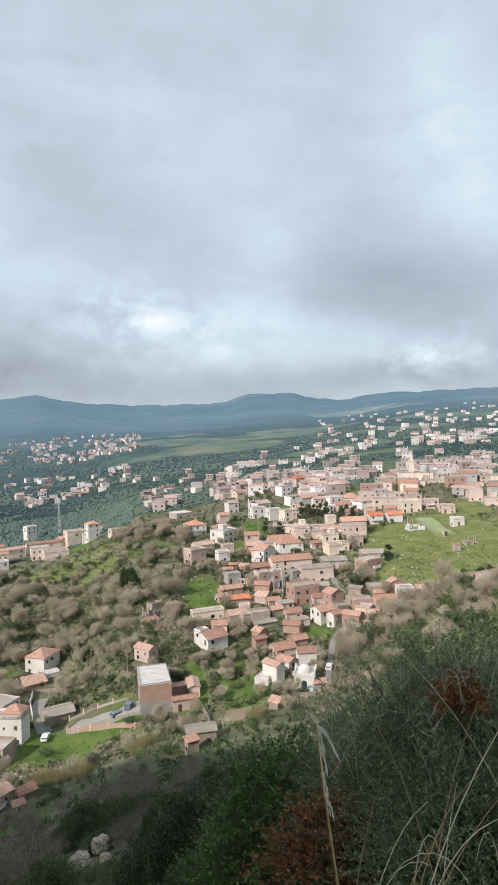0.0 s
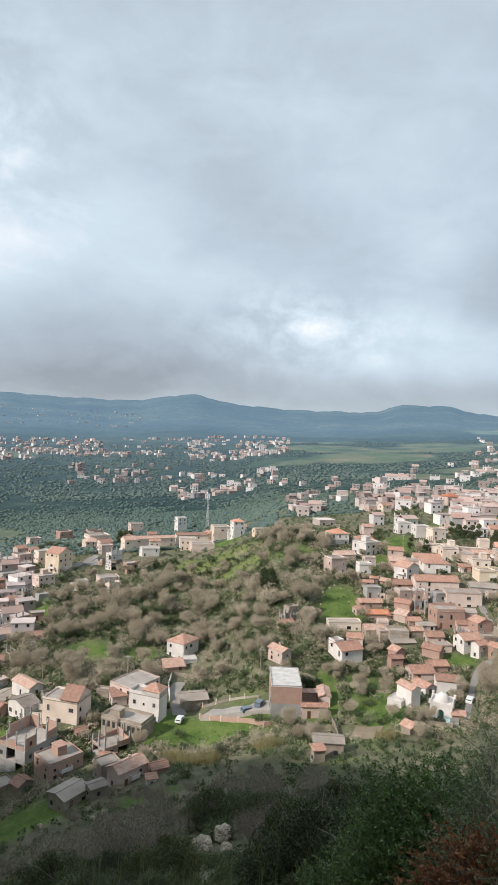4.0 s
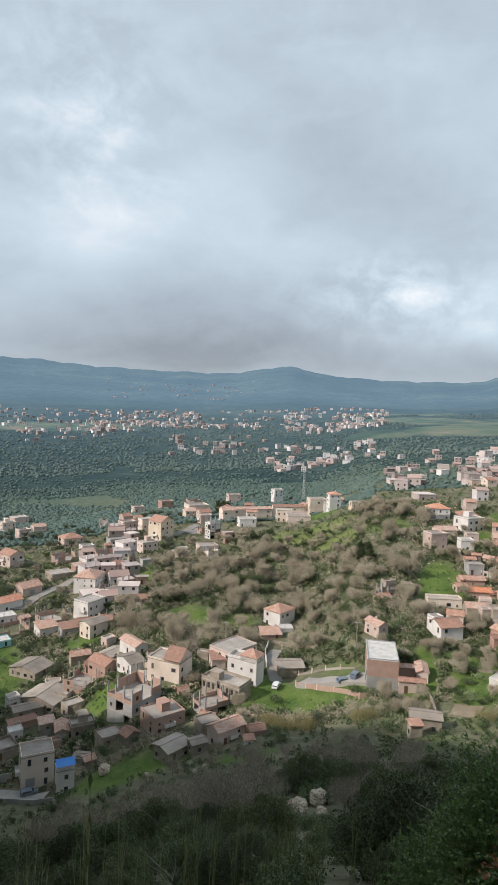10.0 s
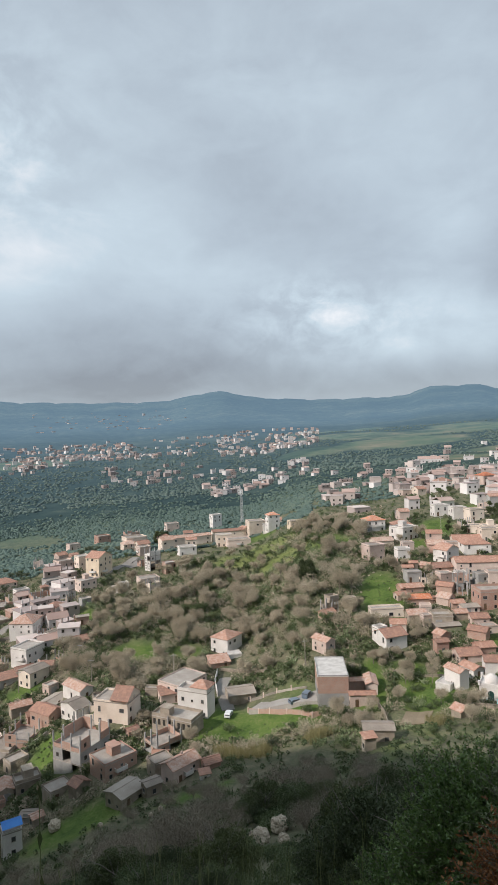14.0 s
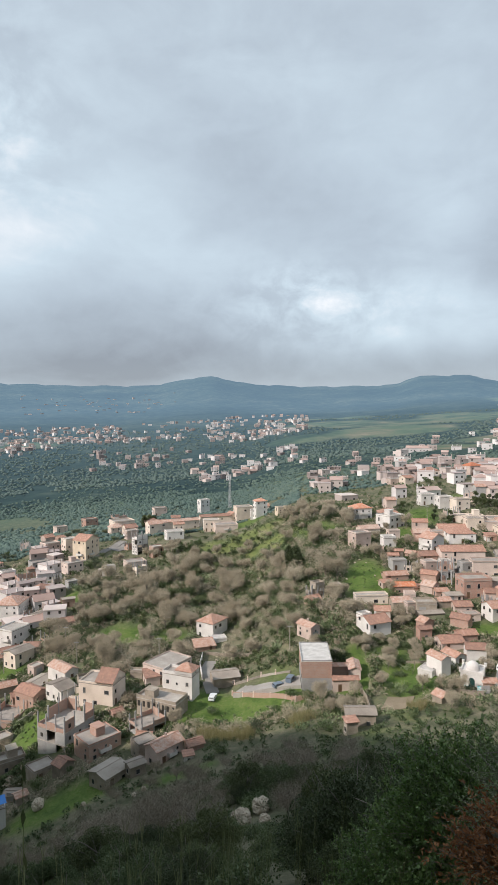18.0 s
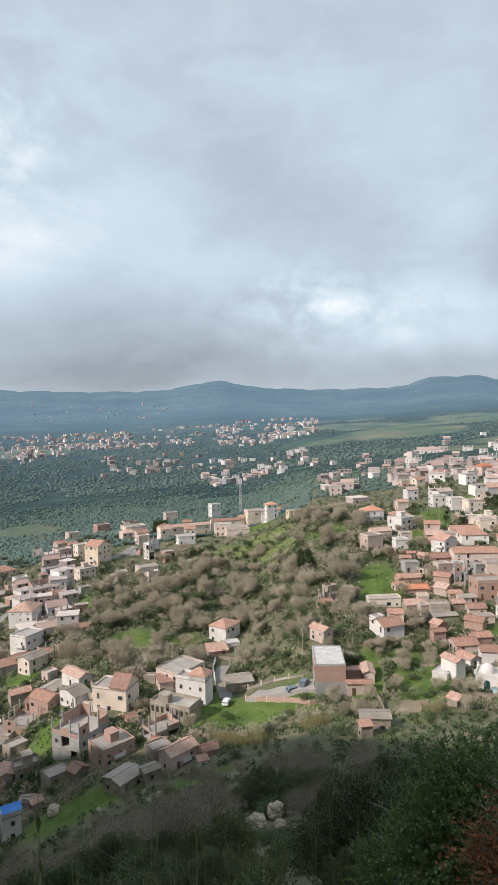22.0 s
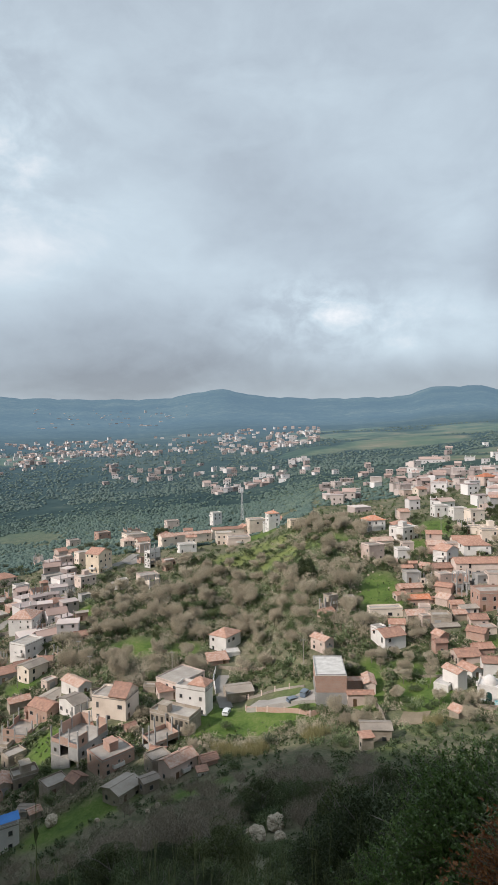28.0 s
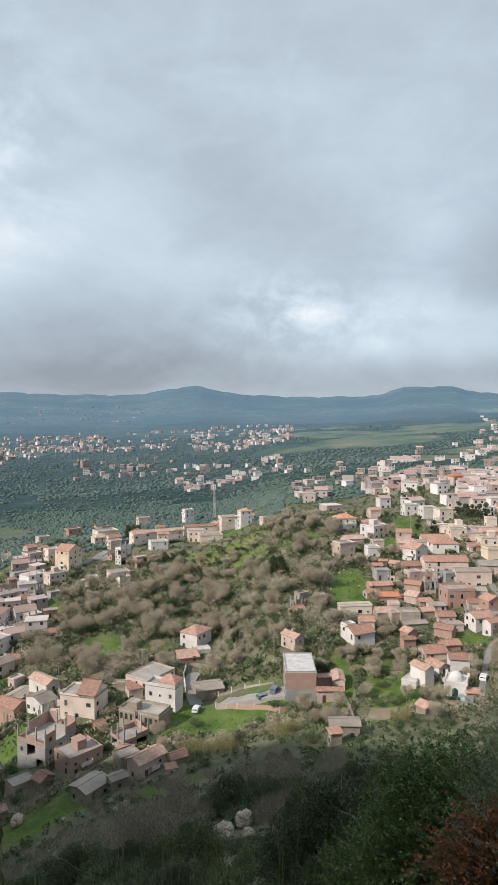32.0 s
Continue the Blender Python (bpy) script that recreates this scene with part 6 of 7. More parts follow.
def domed_shrine(x, y, turn):
    """White cube with stepped corners, a parapet and a dome."""
    root = new("domed_shrine")
    z = min(surface(x + a, y + b) for a in (-3, 3) for b in (-3, 3)) + 0.2
    place(root, x, y, z, turn)
    tagged(root, "small white domed shrine with a green arched door", "shrine")
    TAKEN.append((x, y, 5))
    part("wall", Build().box(-2.8, -2.8, -2, 2.8, 2.8, 3.6).mesh("wall", M["w"]), root)
    b = Build()
    for sx in (-1, 1):
        for sy in (-1, 1):
            b.box(sx * 2.8 - 0.3, sy * 2.8 - 0.3, 3.6, sx * 2.8 + 0.3, sy * 2.8 + 0.3, 4.7)
    b.box(-2.5, -2.85, 3.6, 2.5, -2.6, 4.1).box(-2.5, 2.6, 3.6, 2.5, 2.85, 4.1).box(-2.85, -2.5, 3.6, -2.6, 2.5, 4.1).box(2.6, -2.5, 3.6, 2.85, 2.5, 4.1)
    part("parapet", b.mesh("parapet", M["w"]), root)
    prof = [(1.75, 3.6), (1.75, 4.1)] + [(1.75 * math.cos(a), 4.1 + 1.75 * math.sin(a)) for a in (0.3, 0.6, 0.9, 1.2, 1.45)] + [(0.08, 5.9), (0.05, 6.5)]
    part("dome", Build().tube([(0, 0, h) for _, h in prof], [r for r, _ in prof], 20).mesh("dome", M["w"], True), root)
    arch = [(0.75 * math.cos(math.pi * i / 8), 1.55 + 0.75 * math.sin(math.pi * i / 8)) for i in range(9)]
    ring = [(0.75, 0.0)] + arch + [(-0.75, 0.0)]
    n = len(ring)
    d = Build().poly([(u, -2.86, v + 0.1) for u, v in ring] + [(u, -2.78, v + 0.1) for u, v in ring], [tuple(range(n - 1, -1, -1))] + [(i, i + 1, i + 1 + n, i + n) for i in range(n - 1)])
    part("door", d.mesh("door", M["shutter"]), root, "dark green arched door")
    for px in (-1.8,):
        win = part("window", WINDOWS["small"][0], root, "", pose(px, -2.805, 1.3))
        part("pane", WINDOWS["small"][1], win)
    part("plinth_band", Build().box(-2.83, -2.83, -1.9, 2.83, 2.83, 0.1).mesh("plinth_band", M["turq"]), root, "pale turquoise painted base")


def mosque(x, y, turn):
    root = new("mosque")
    z = surface(x, y) - 0.5
    place(root, x, y, z, turn)
    tagged(root, "cream village mosque with a square minaret and a grey dome", "mosque")
    TAKEN.append((x, y, 14))
    part("hall", Build().box(-11, -7, -3, 11, 7, 7).mesh("hall", M["c"]), root)
    part("roof_slab", Build().box(-11.2, -7.2, 7, 11.2, 7.2, 7.3).mesh("roof_slab", M["slab"]), root)
    mi = part("minaret", Build().box(-1.5, -1.5, 0, 1.5, 1.5, 15).box(-1.9, -1.9, 15, 1.9, 1.9, 15.8).box(-0.8, -0.8, 15.8, 0.8, 0.8, 19).mesh("minaret", M["c"]), root, "", pose(-3, -5, 0))
    part("finial", Build().tube([(0, 0, 19), (0, 0, 20), (0, 0, 21.5)], [0.8, 0.5, 0.05], 8).mesh("finial", M["steel"]), mi)
    prof = [(3.0, 7.3), (3.0, 9.0)] + [(3.0 * math.cos(a), 9.0 + 3.0 * math.sin(a)) for a in (0.3, 0.6, 0.9, 1.2, 1.5)]
    part("dome", Build().tube([(0, 0, h) for _, h in prof], [r for r, _ in prof], 16).mesh("dome", M["g"], True), root, "", pose(6, 0, 0))
    for i in range(5):
        part("opening", WINDOWS["far"][2], root, "", pose(-8 + 4 * i, -7.01, 2.5))


def utility_pole(x, y, height=8.0):
    root = new("utility_pole")
    root.matrix_world = pose(x, y, surface(x, y), 0, 0, 20)
    tagged(root, "plain grey concrete utility pole with a crossarm", "pole", group="utility poles of the village")
    part("post", Build().tube([(0, 0, -0.8), (0, 0, height)], [0.16, 0.09], 8).mesh("post", M["slab"]), root)
    part("crossarm", Build().box(-0.9, -0.06, height - 0.7, 0.9, 0.06, height - 0.55).mesh("crossarm", M["steel"]), root)
    for dx in (-0.75, 0.0, 0.75):
        part("insulator", Build().tube([(dx, 0, height - 0.55), (dx, 0, height - 0.35)], [0.05, 0.04], 6).mesh("insulator", M["glass"]), root)


def car(name, x, y, turn, mat, van=False, label=""):
    root = new(name)
    place(root, x, y, surface(x, y) + 0.2, turn)
    tagged(root, label, "van" if van else "car", group="parked vehicles")
    h = 1.9 if van else 1.42
    prof = [(-2.1, 0.35), (2.1, 0.35), (2.15, 0.75), (1.95, 0.95), (1.1, 1.0 if not van else 1.05), (0.55, h), (-1.5, h), (-2.05, 1.0 if not van else h - 0.1), (-2.15, 0.7)]
    n = len(prof)
    b = Build().poly([(p, -0.85, q) for p, q in prof] + [(p, 0.85, q) for p, q in prof], [tuple(range(n)), tuple(range(2 * n - 1, n - 1, -1))] + [(i, i + n, (i + 1) % n + n, (i + 1) % n) for i in range(n)])
    part("body", b.mesh("body", mat), root)
    for sy in (-1, 1):
        part("side_window", Build().box(-1.4, sy * 0.86 - 0.01, 1.0, 0.5, sy * 0.86 + 0.01, h - 0.14).mesh("side_window", M["glass"]), root)
        for wx in (-1.3, 1.35):
            w = part("wheel", Build().tube([(0, -0.1, 0), (0, -0.1, 0), (0, 0.1, 0), (0, 0.1, 0)], [0.02, 0.32, 0.32, 0.02], 12).mesh("wheel", M["tyre"]), root, "", pose(wx, sy * 0.78, 0.32))
            part("rim", Build().tube([(0, -0.115, 0), (0, -0.115, 0), (0, 0.115, 0), (0, 0.115, 0)], [0.02, 0.19, 0.19, 0.02], 10).mesh("rim", M["steel"]), w)
    part("windscreen", Build().slab([(0.62, -0.75, h - 0.08), (0.62, 0.75, h - 0.08), (1.12, 0.75, 1.04), (1.12, -0.75, 1.04)][::-1], 0.02).mesh("windscreen", M["glass"]), root, "", pose(0.03, 0, 0.03))
    part("rear_window", Build().box(-2.07, -0.65, 1.05, -1.9, 0.65, h - 0.15).mesh("rear_window", M["glass"]), root)


def boulder(x, y, size, seed, label="pale weathered limestone boulder among dark bushes"):
    bm = bmesh.new()
    bmesh.ops.create_icosphere(bm, subdivisions=4, radius=1.0)
    for v in bm.verts:
        d = v.co.normalized()
        k = 1 + 0.24 * noise.fractal(d * 1.5 + Vector((seed, 0, 0)), 0.9, 2.0, 4) + 0.11 * noise.fractal(d * 5 + Vector((seed, 3, 0)), 0.7, 2.1, 4) - 0.10 * max(0.0, noise.noise(d * 4.2 + Vector((seed, 9, 0))))
        v.co = Vector((d.x * k, d.y * k * 0.9, d.z * k * 0.85)) * size
    me = bpy.data.meshes.new("boulder")
    bm.to_mesh(me)
    bm.free()
    me.materials.append(M["rock"])
    ob = new("boulder", me)
    ob.matrix_world = pose(x, y, surface(x, y) + size * 0.75, 0, 0, seed * 40)
    tagged(ob, label, "boulder", group="boulders on the slope")


lattice_mast(-154.5, 488.0, 27.2)
domed_shrine(13.6, 167.7, -11)
mosque(112.5, 414.7, -5)
car("van", -35.6, 169.2, 79, M["paintb"], True, "dark blue-grey van parked on a concrete forecourt")
car("car", -59.3, 168.6, 94, M["paintw"], False, "pale car parked at the end of a lane")
car("car", -102.8, 113.0, 47, M["paintb"], False, "grey car parked in front of a house")
car("car", 21.4, 175.5, 73, M["paintw"], False, "white car parked on a narrow lane")
car("car", -38.6, 167.6, 42, M["paintb"], False, "small dark car on a concrete forecourt")
car("car", -211.1, 202.1, 86, M["paintw"], False, "white car parked beside the village street")
boulder(-22.7, 75.0, 1.35, 1)
boulder(-21.6, 81.3, 1.35, 2)
boulder(-18.0, 69.5, 0.8, 3)
TAKEN.append((-74.7, 210.1, 8.0))
TAKEN.append((-70.2, 204.7, 6.0))
tarp = new("tarpaulin", Build().slab([(-2.2, -2.45, 0.0), (2.2, -2.45, 0.06), (2.25, 0.4, 0.55), (-2.2, 0.4, 0.5)], 0.03).mesh("tarpaulin", M["tarp"]))
tarp.matrix_world = tarp_house.matrix_basis @ pose(0, -0.1, 7.55)
tagged(tarp, "bright blue tarpaulin sheet on a flat roof", "tarpaulin")
utility_pole(-87.0, 191.8)
utility_pole(-116.0, 186.4)
utility_pole(3.4, 300.6)
utility_pole(68.1, 204.6)
utility_pole(56.9, 242.0)
utility_pole(-129.3, 200.3)
utility_pole(-39.6, 186.6)
utility_pole(35.8, 213.0)
utility_pole(-146.2, 186.2)
utility_pole(-183.7, 185.9)
# boulder shape used in place of a white curved tank
boulder(-85.3, 119.4, 1.5, 7, "pale rounded boulder shape standing in for a white tank below a house")
boulder(-58.0, 114.0, 0.5, 11, "small pale rock lying in rough grass")
boulder(-56.7, 116.1, 0.6, 12, "small pale rock lying in rough grass")
boulder(-60.0, 148.9, 0.7, 13, "small pale rock lying in rough grass")
boulder(-58.3, 147.9, 0.5, 14, "small pale rock lying in rough grass")
boulder(-71.2, 115.8, 0.6, 15, "small pale rock lying in rough grass")
for i, (az, r) in enumerate(((20.5, 62), (17.5, 78), (22.5, 84), (19.0, 96), (15.5, 104), (21.5, 108), (17.0, 122), (23.5, 118), (13.0, 118), (19.6, 132), (14.6, 138), (22.6, 140))):
    plant("green", *polar(az, r), 1.35 + 0.12 * (i % 4))


# ---- planting ----
# the wooded knoll in the middle of the village
scatter("bare", 150, -35, -5, 200, 330, (0.75, 1.15))
scatter("green", 105, -36, -4, 180, 335, (0.5, 0.95))
scatter("cactus", 170, -34, -6, 185, 320, (0.8, 1.6))
for x, y, size in (
    (-49.3, 244.2, 1.2), (-52.8, 248.3, 1.1), (-47.2, 242.0, 0.9), (-57.7, 240.4, 0.7), (-24.6, 313.8, 0.6), (-181.5, 379.8, 1.3), (-176.4, 376.8, 1.4), (-178.5, 387.5, 1.3),
    (27.8, 332.2, 0.9), (30.7, 326.5, 1.0), (34.5, 333.3, 0.8), (37.2, 325.1, 1.0), (40.6, 327.9, 0.9), (47.6, 320.0, 0.9), (50.9, 323.9, 0.8), (53.0, 318.5, 0.9),
    (56.4, 251.4, 1.0), (14.0, 300.0, 0.8), (6.8, 302.8, 0.7), (81.8, 209.3, 0.8), (78.2, 208.0, 0.9), (74.9, 215.1, 0.7),
    (-281.7, 276.8, 0.7), (-277.3, 285.5, 0.7), (-267.3, 286.7, 0.7), (-239.1, 285.0, 0.7), (-80.0, 224.0, 0.6), (-107.2, 221.4, 0.7),
):
    plant("dark", x, y, size)
scatter("shrub", 90, -48, -4, 140, 330, (0.7, 1.3), 1.1)
scatter("cactus", 40, -23, -6, 262, 345, (0.6, 1.2), 2)
scatter("green", 24, -24, -6, 262, 350, (0.5, 0.9), 2)
scatter("bare", 16, -20, -6, 262, 340, (0.5, 0.8), 2)
# gardens between the houses
scatter("bare", 60, -4, 24, 175, 300, (0.5, 0.95), 0.6)
scatter("green", 34, -4, 24, 150, 420, (0.5, 0.9), 0.6)
scatter("bare", 26, 8, 24, 150, 250, (0.8, 1.2), 0.8)
scatter("green", 46, 9, 25, 140, 235, (0.9, 1.4), 0.9)
scatter("olive", 110, -52, -28, 215, 430, (0.6, 1.1), 0.5)
scatter("green", 34, -52, -28, 190, 420, (0.5, 0.9), 0.6)
scatter("bare", 14, -50, -26, 170, 330, (0.5, 0.8), 0.6)
for x, y in ((-54.1, 145.8), (-52.3, 145.1), (-49.6, 144.1), (-47.3, 143.9), (-44.9, 143.4), (-42.5, 142.9), (-41.1, 142.9), (-53.0, 147.0), (-46.0, 145.2), (-30.3, 147.0), (-28.5, 147.9), (-26.4, 147.0), (-28.1, 142.7), (-1.0, 150.0), (0.5, 149.4), (2.0, 150.0)):
    plant("reed", x + trnd.uniform(-0.4, 0.4), y + trnd.uniform(-0.4, 0.4), trnd.uniform(0.8, 1.15))
plant("olive", -39.8, 144.5, 0.75)
scatter("bare", 24, -12, 4, 145, 190, (0.45, 0.8), 2)
scatter("shrub", 50, -14, 6, 138, 190, (0.6, 1.2), 2)
scatter("cactus", 26, -12, 8, 140, 190, (0.7, 1.2), 2)
# bushes and bare trees crowding between the houses of the village
scatter("bare", 46, -8, 14, 185, 300, (0.35, 0.7), 0.5, 0.2)
scatter("green", 34, -8, 14, 180, 340, (0.35, 0.7), 0.6, 0.2)
scatter("bare", 40, -48, -20, 140, 300, (0.35, 0.7), 0.4, 0.2)
scatter("green", 30, -48, -20, 130, 330, (0.35, 0.75), 0.5, 0.2)
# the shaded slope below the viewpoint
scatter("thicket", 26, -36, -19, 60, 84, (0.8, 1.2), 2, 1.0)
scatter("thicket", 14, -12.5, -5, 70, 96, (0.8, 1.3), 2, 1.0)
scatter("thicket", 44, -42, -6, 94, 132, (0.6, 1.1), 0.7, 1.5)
scatter("oak", 70, -50, -18, 34, 70, (0.5, 1.2), 2, 1.0, off_rocks)
scatter("oak", 80, -18, 2, 34, 98, (0.6, 1.6), 2, 1.0, off_rocks)
scatter("oak", 44, -50, 2, 19, 34, (0.4, 0.7), 2, 0.5, off_rocks)
scatter("shrub", 110, -21, -10.5, 18, 66, (0.3, 0.55), 2, 0.1)
scatter("shrub", 8, -18.6, -17.6, 60, 84, (0.6, 0.9), 2, 0.2)
scatter("shrub", 12, -16.2, -13.0, 84, 92, (0.8, 1.2), 2, 0.2)
scatter("oak", 50, 0, 22, 30, 120, (0.8, 1.3), 2, 1.0)
for az, r, size in ((-8.6, 24, 1.0), (-6.2, 22, 1.0), (-3.2, 21, 0.95), (-7.4, 30, 1.1), (-1.0, 19, 0.8), (-4.6, 27, 1.05)):
    plant("oak", *polar(az, r), size)


def far_wood(name, count, seed, az0, az1, r0, r1, size, cards_each, mat, label, leaf=0.28, open_land=0.5, slim=0.7, thin=0.0, keep=None):
    """Trees too many to count, joined as one wood."""
    rng = np.random.default_rng(seed)
    pts, scale = [], []
    tries = 0
    while len(scale) < count and tries < count * 8:
        tries += 1
        x, y = polar(rng.uniform(az0, az1), 1 / rng.uniform(1 / r1, 1 / r0))
        if meadow(x, y) > open_land or not free(x, y, 1.0) or (keep and not keep(x, y)):
            continue
        dens = noise.noise((x * 0.012, y * 0.012, 2.0))
        if dens < thin - 0.25 + rng.random() * 0.3:
            continue
        s = size * rng.uniform(0.55, 1.3)
        c = np.array((x, y, surface(x, y) + s * 0.45))
        p = rng.normal(size=(cards_each, 3))
        p *= (0.35 + 0.65 * rng.random((cards_each, 1)) ** 0.5) / np.linalg.norm(p, axis=1)[:, None]
        pts.append(c + p * (s * 0.62, s * 0.62, s * 0.5))
        scale += [s]
    sizes = np.repeat(np.array(scale), cards_each)[:, None]
    allp = np.concatenate(pts)
    n = len(allp)
    d = rng.normal(size=(n, 3))
    d /= np.linalg.norm(d, axis=1)[:, None]
    t = np.cross(d, rng.normal(size=(n, 3)))
    t /= np.linalg.norm(t, axis=1)[:, None]
    a = sizes * leaf * rng.uniform(0.6, 1.4, (n, 1))
    v = np.stack([allp - d * a, allp + t * a * slim, allp + d * a, allp - t * a * slim], 1).reshape(-1, 3)
    ob = new(name, np_mesh(name, v, np.arange(n * 4).reshape(n, 4), mat))
    return tagged(ob, label, "wood", kind="stuff")



def crowns(name, count, seed, az0, az1, r0, r1, size, mat, label, thin=0.0, open_land=0.5):
    """Lumpy round crowns of a distant wood, joined as one."""
    rng = np.random.default_rng(seed)
    bm = bmesh.new()
    bmesh.ops.create_icosphere(bm, subdivisions=1, radius=1.0)
    base = np.array([v.co[:] for v in bm.verts])
    tri = np.array([[v.index for v in f.verts] for f in bm.faces if max(v.co.z for v in f.verts) > -0.2])
    bm.free()
    forms = []
    for i in range(12):
        k = np.array([1 + 0.55 * noise.fractal(Vector(q) * 1.6 + Vector((i * 7.0, 0, 0)), 0.8, 2.0, 4) for q in base])[:, None]
        forms.append(base * k * (1.0, 1.0, 0.66) + rng.normal(size=base.shape) * 0.06)
    vs, fs, n, tries = [], [], 0, 0
    while len(vs) < count and tries < count * 8:
        tries += 1
        x, y = polar(rng.uniform(az0, az1), 1 / rng.uniform(1 / r1, 1 / r0))
        if meadow(x, y) > open_land or not free(x, y, 1.5) or noise.noise((x * 0.012, y * 0.012, 2.0)) < thin - 0.25 + rng.random() * 0.3:
            continue
        s = size * rng.uniform(0.45, 1.25) * 0.55
        vs.append(forms[rng.integers(12)] * s * (1, 1, rng.uniform(0.8, 1.2)) + (x, y, surface(x, y) + s * 0.3))
        fs.append(tri + n)
        n += len(base)
    me = np_mesh(name, np.concatenate(vs), np.concatenate(fs), mat)
    me.polygons.foreach_set("use_smooth", [True] * len(me.polygons))
    return tagged(new(name, me), label, "wood", kind="stuff")


crowns("valley_wood", 17000, 5, -56, -11, 385, 700, 2.9, M["farleaf"], "dark evergreen wood filling the valley beyond the village", -0.2)
crowns("valley_scrub", 12000, 6, -56, 26, 420, 1150, 3.1, M["farleaf"], "scattered green trees between the far hamlets", -0.22)
crowns("hillside_wood", 9000, 7, -56, 26, 800, 1650, 4.2, M["hillleaf"], "wooded slopes of the far hills", -0.25)
crowns("field_stones", 130, 14, -8, 22, 190, 320, 0.8, M["rock"], "pale stones scattered over the pasture", -0.6, 2.0)
far_wood("meadow_tufts", 4200, 12, -50, 22, 150, 330, 0.55, 14, M["leaf"], "tufts and low weeds in the meadows", 0.3, 2.0)
far_wood("slope_scrub", 4500, 8, -52, 22, 60, 165, 1.2, 40, M["leaf"], "low green scrub covering the shaded slope", 0.16, 0.9, thin=-0.5, keep=off_rocks)
far_wood("knoll_scrub", 7000, 9, -52, 22, 160, 420, 1.4, 22, M["leaf"], "low scrub between the trees of the knoll", 0.2, 0.45, thin=-0.3)
far_wood("garden_scrub", 2400, 15, -48, 14, 164, 340, 1.7, 60, M["leaf"], "green bushes crowding between the village houses", 0.15, 0.5, 0.7, -0.4)
far_wood("garden_brush", 1100, 16, -46, 14, 150, 320, 2.4, 90, M["twig"], "bare brown brush between the village houses", 0.16, 0.5, 0.10, -0.3)
far_wood("ridge_scrub", 700, 17, -24, -4, 255, 350, 1.3, 40, M["leaf"], "low bushes dotted over the grassy ridge of the knoll", 0.18, 2.0, 0.7, -0.2)
far_wood("knoll_wood", 250, 11, -35, -5, 200, 335, 5.0, 260, M["twig"], "leafless grey-brown wood on the knoll", 0.11, 0.4, 0.09, -0.4)
far_wood("knoll_dry_scrub", 1500, 10, -50, 22, 165, 380, 1.3, 30, M["twig"], "dry brown scrub between the trees of the knoll", 0.2, 0.3)

# ---- plants at the viewpoint ----


def leafy_bush(name, label, centre, radii, twigs, leaves, leaf, wide, mat, seed, twig_len=0.5, lift=0.5, sticks=1.0, cat="bush"):
    """A bush of curved twigs set with leaves all along them."""
    rng = np.random.default_rng(seed)
    root = new(name)
    cx, cy, cz = centre
    root.matrix_world = pose(cx, cy, cz)
    tagged(root, label, cat, group="bushes at the viewpoint")
    rad = np.array(radii)
    u = rng.normal(size=(twigs, 3))
    u /= np.linalg.norm(u, axis=1)[:, None]
    u[:, 2] = np.abs(u[:, 2]) * 1.0 - 0.25
    start = u * rad * rng.uniform(0.25, 0.95, (twigs, 1))
    lump = np.array([1 + 0.35 * noise.noise((a * 2.2, b * 2.2, c * 2.2 + seed)) for a, b, c in u])[:, None]
    start *= lump
    d = u + rng.normal(size=(twigs, 3)) * 0.55 + (0, 0, lift)
    d /= np.linalg.norm(d, axis=1)[:, None]
    ln = twig_len * rng.uniform(0.5, 1.3, (twigs, 1))
    bend = rng.normal(size=(twigs, 3)) * 0.25
    b = Build()
    for i in range(int(twigs * sticks)):
        pts = [start[i] + (d[i] * t + bend[i] * t * t) * ln[i] for t in (0.0, 0.5, 1.0)]
        b.tube(pts, [0.0032, 0.0022, 0.0008], 3)
    trunk = Build()
    for i in range(14):
        a = rng.uniform(0, 6.28)
        e = np.array((math.cos(a) * rad[0] * 0.6, math.sin(a) * rad[1] * 0.6, rad[2] * rng.uniform(0.1, 0.7)))
        trunk.tube([(0, 0, -rad[2] * 0.55), tuple(e * 0.5 + (0, 0, -rad[2] * 0.1)), tuple(e)], [0.035, 0.022, 0.008], 5)
    part("branch_frame", trunk.mesh("branch_frame", M["bark"]), root)
    tagged(part("twig_mass", b.mesh("twig_mass", M["bark"]), root), kind="stuff")
    t = rng.uniform(0.05, 1.0, (twigs, leaves, 1))
    p = start[:, None] + (d[:, None] * t + bend[:, None] * t * t) * ln[:, None]
    ld = d[:, None] * 0.7 + rng.normal(size=(twigs, leaves, 3)) * 0.75
    ld = (ld / np.linalg.norm(ld, axis=2)[:, :, None]).reshape(-1, 3)
    p = p.reshape(-1, 3)
    s = np.cross(ld, rng.normal(size=ld.shape))
    s /= np.linalg.norm(s, axis=1)[:, None]
    a = leaf * rng.uniform(0.6, 1.3, (len(p), 1))
    w = wide * rng.uniform(0.7, 1.3, (len(p), 1)) / 2
    v = np.stack([p, p + ld * a * 0.5 + s * w, p + ld * a, p + ld * a * 0.5 - s * w], 1).reshape(-1, 3)
    tagged(part("leaves", np_mesh("leaves", v, np.arange(len(v)).reshape(-1, 4), mat), root), kind="stuff")
    return root


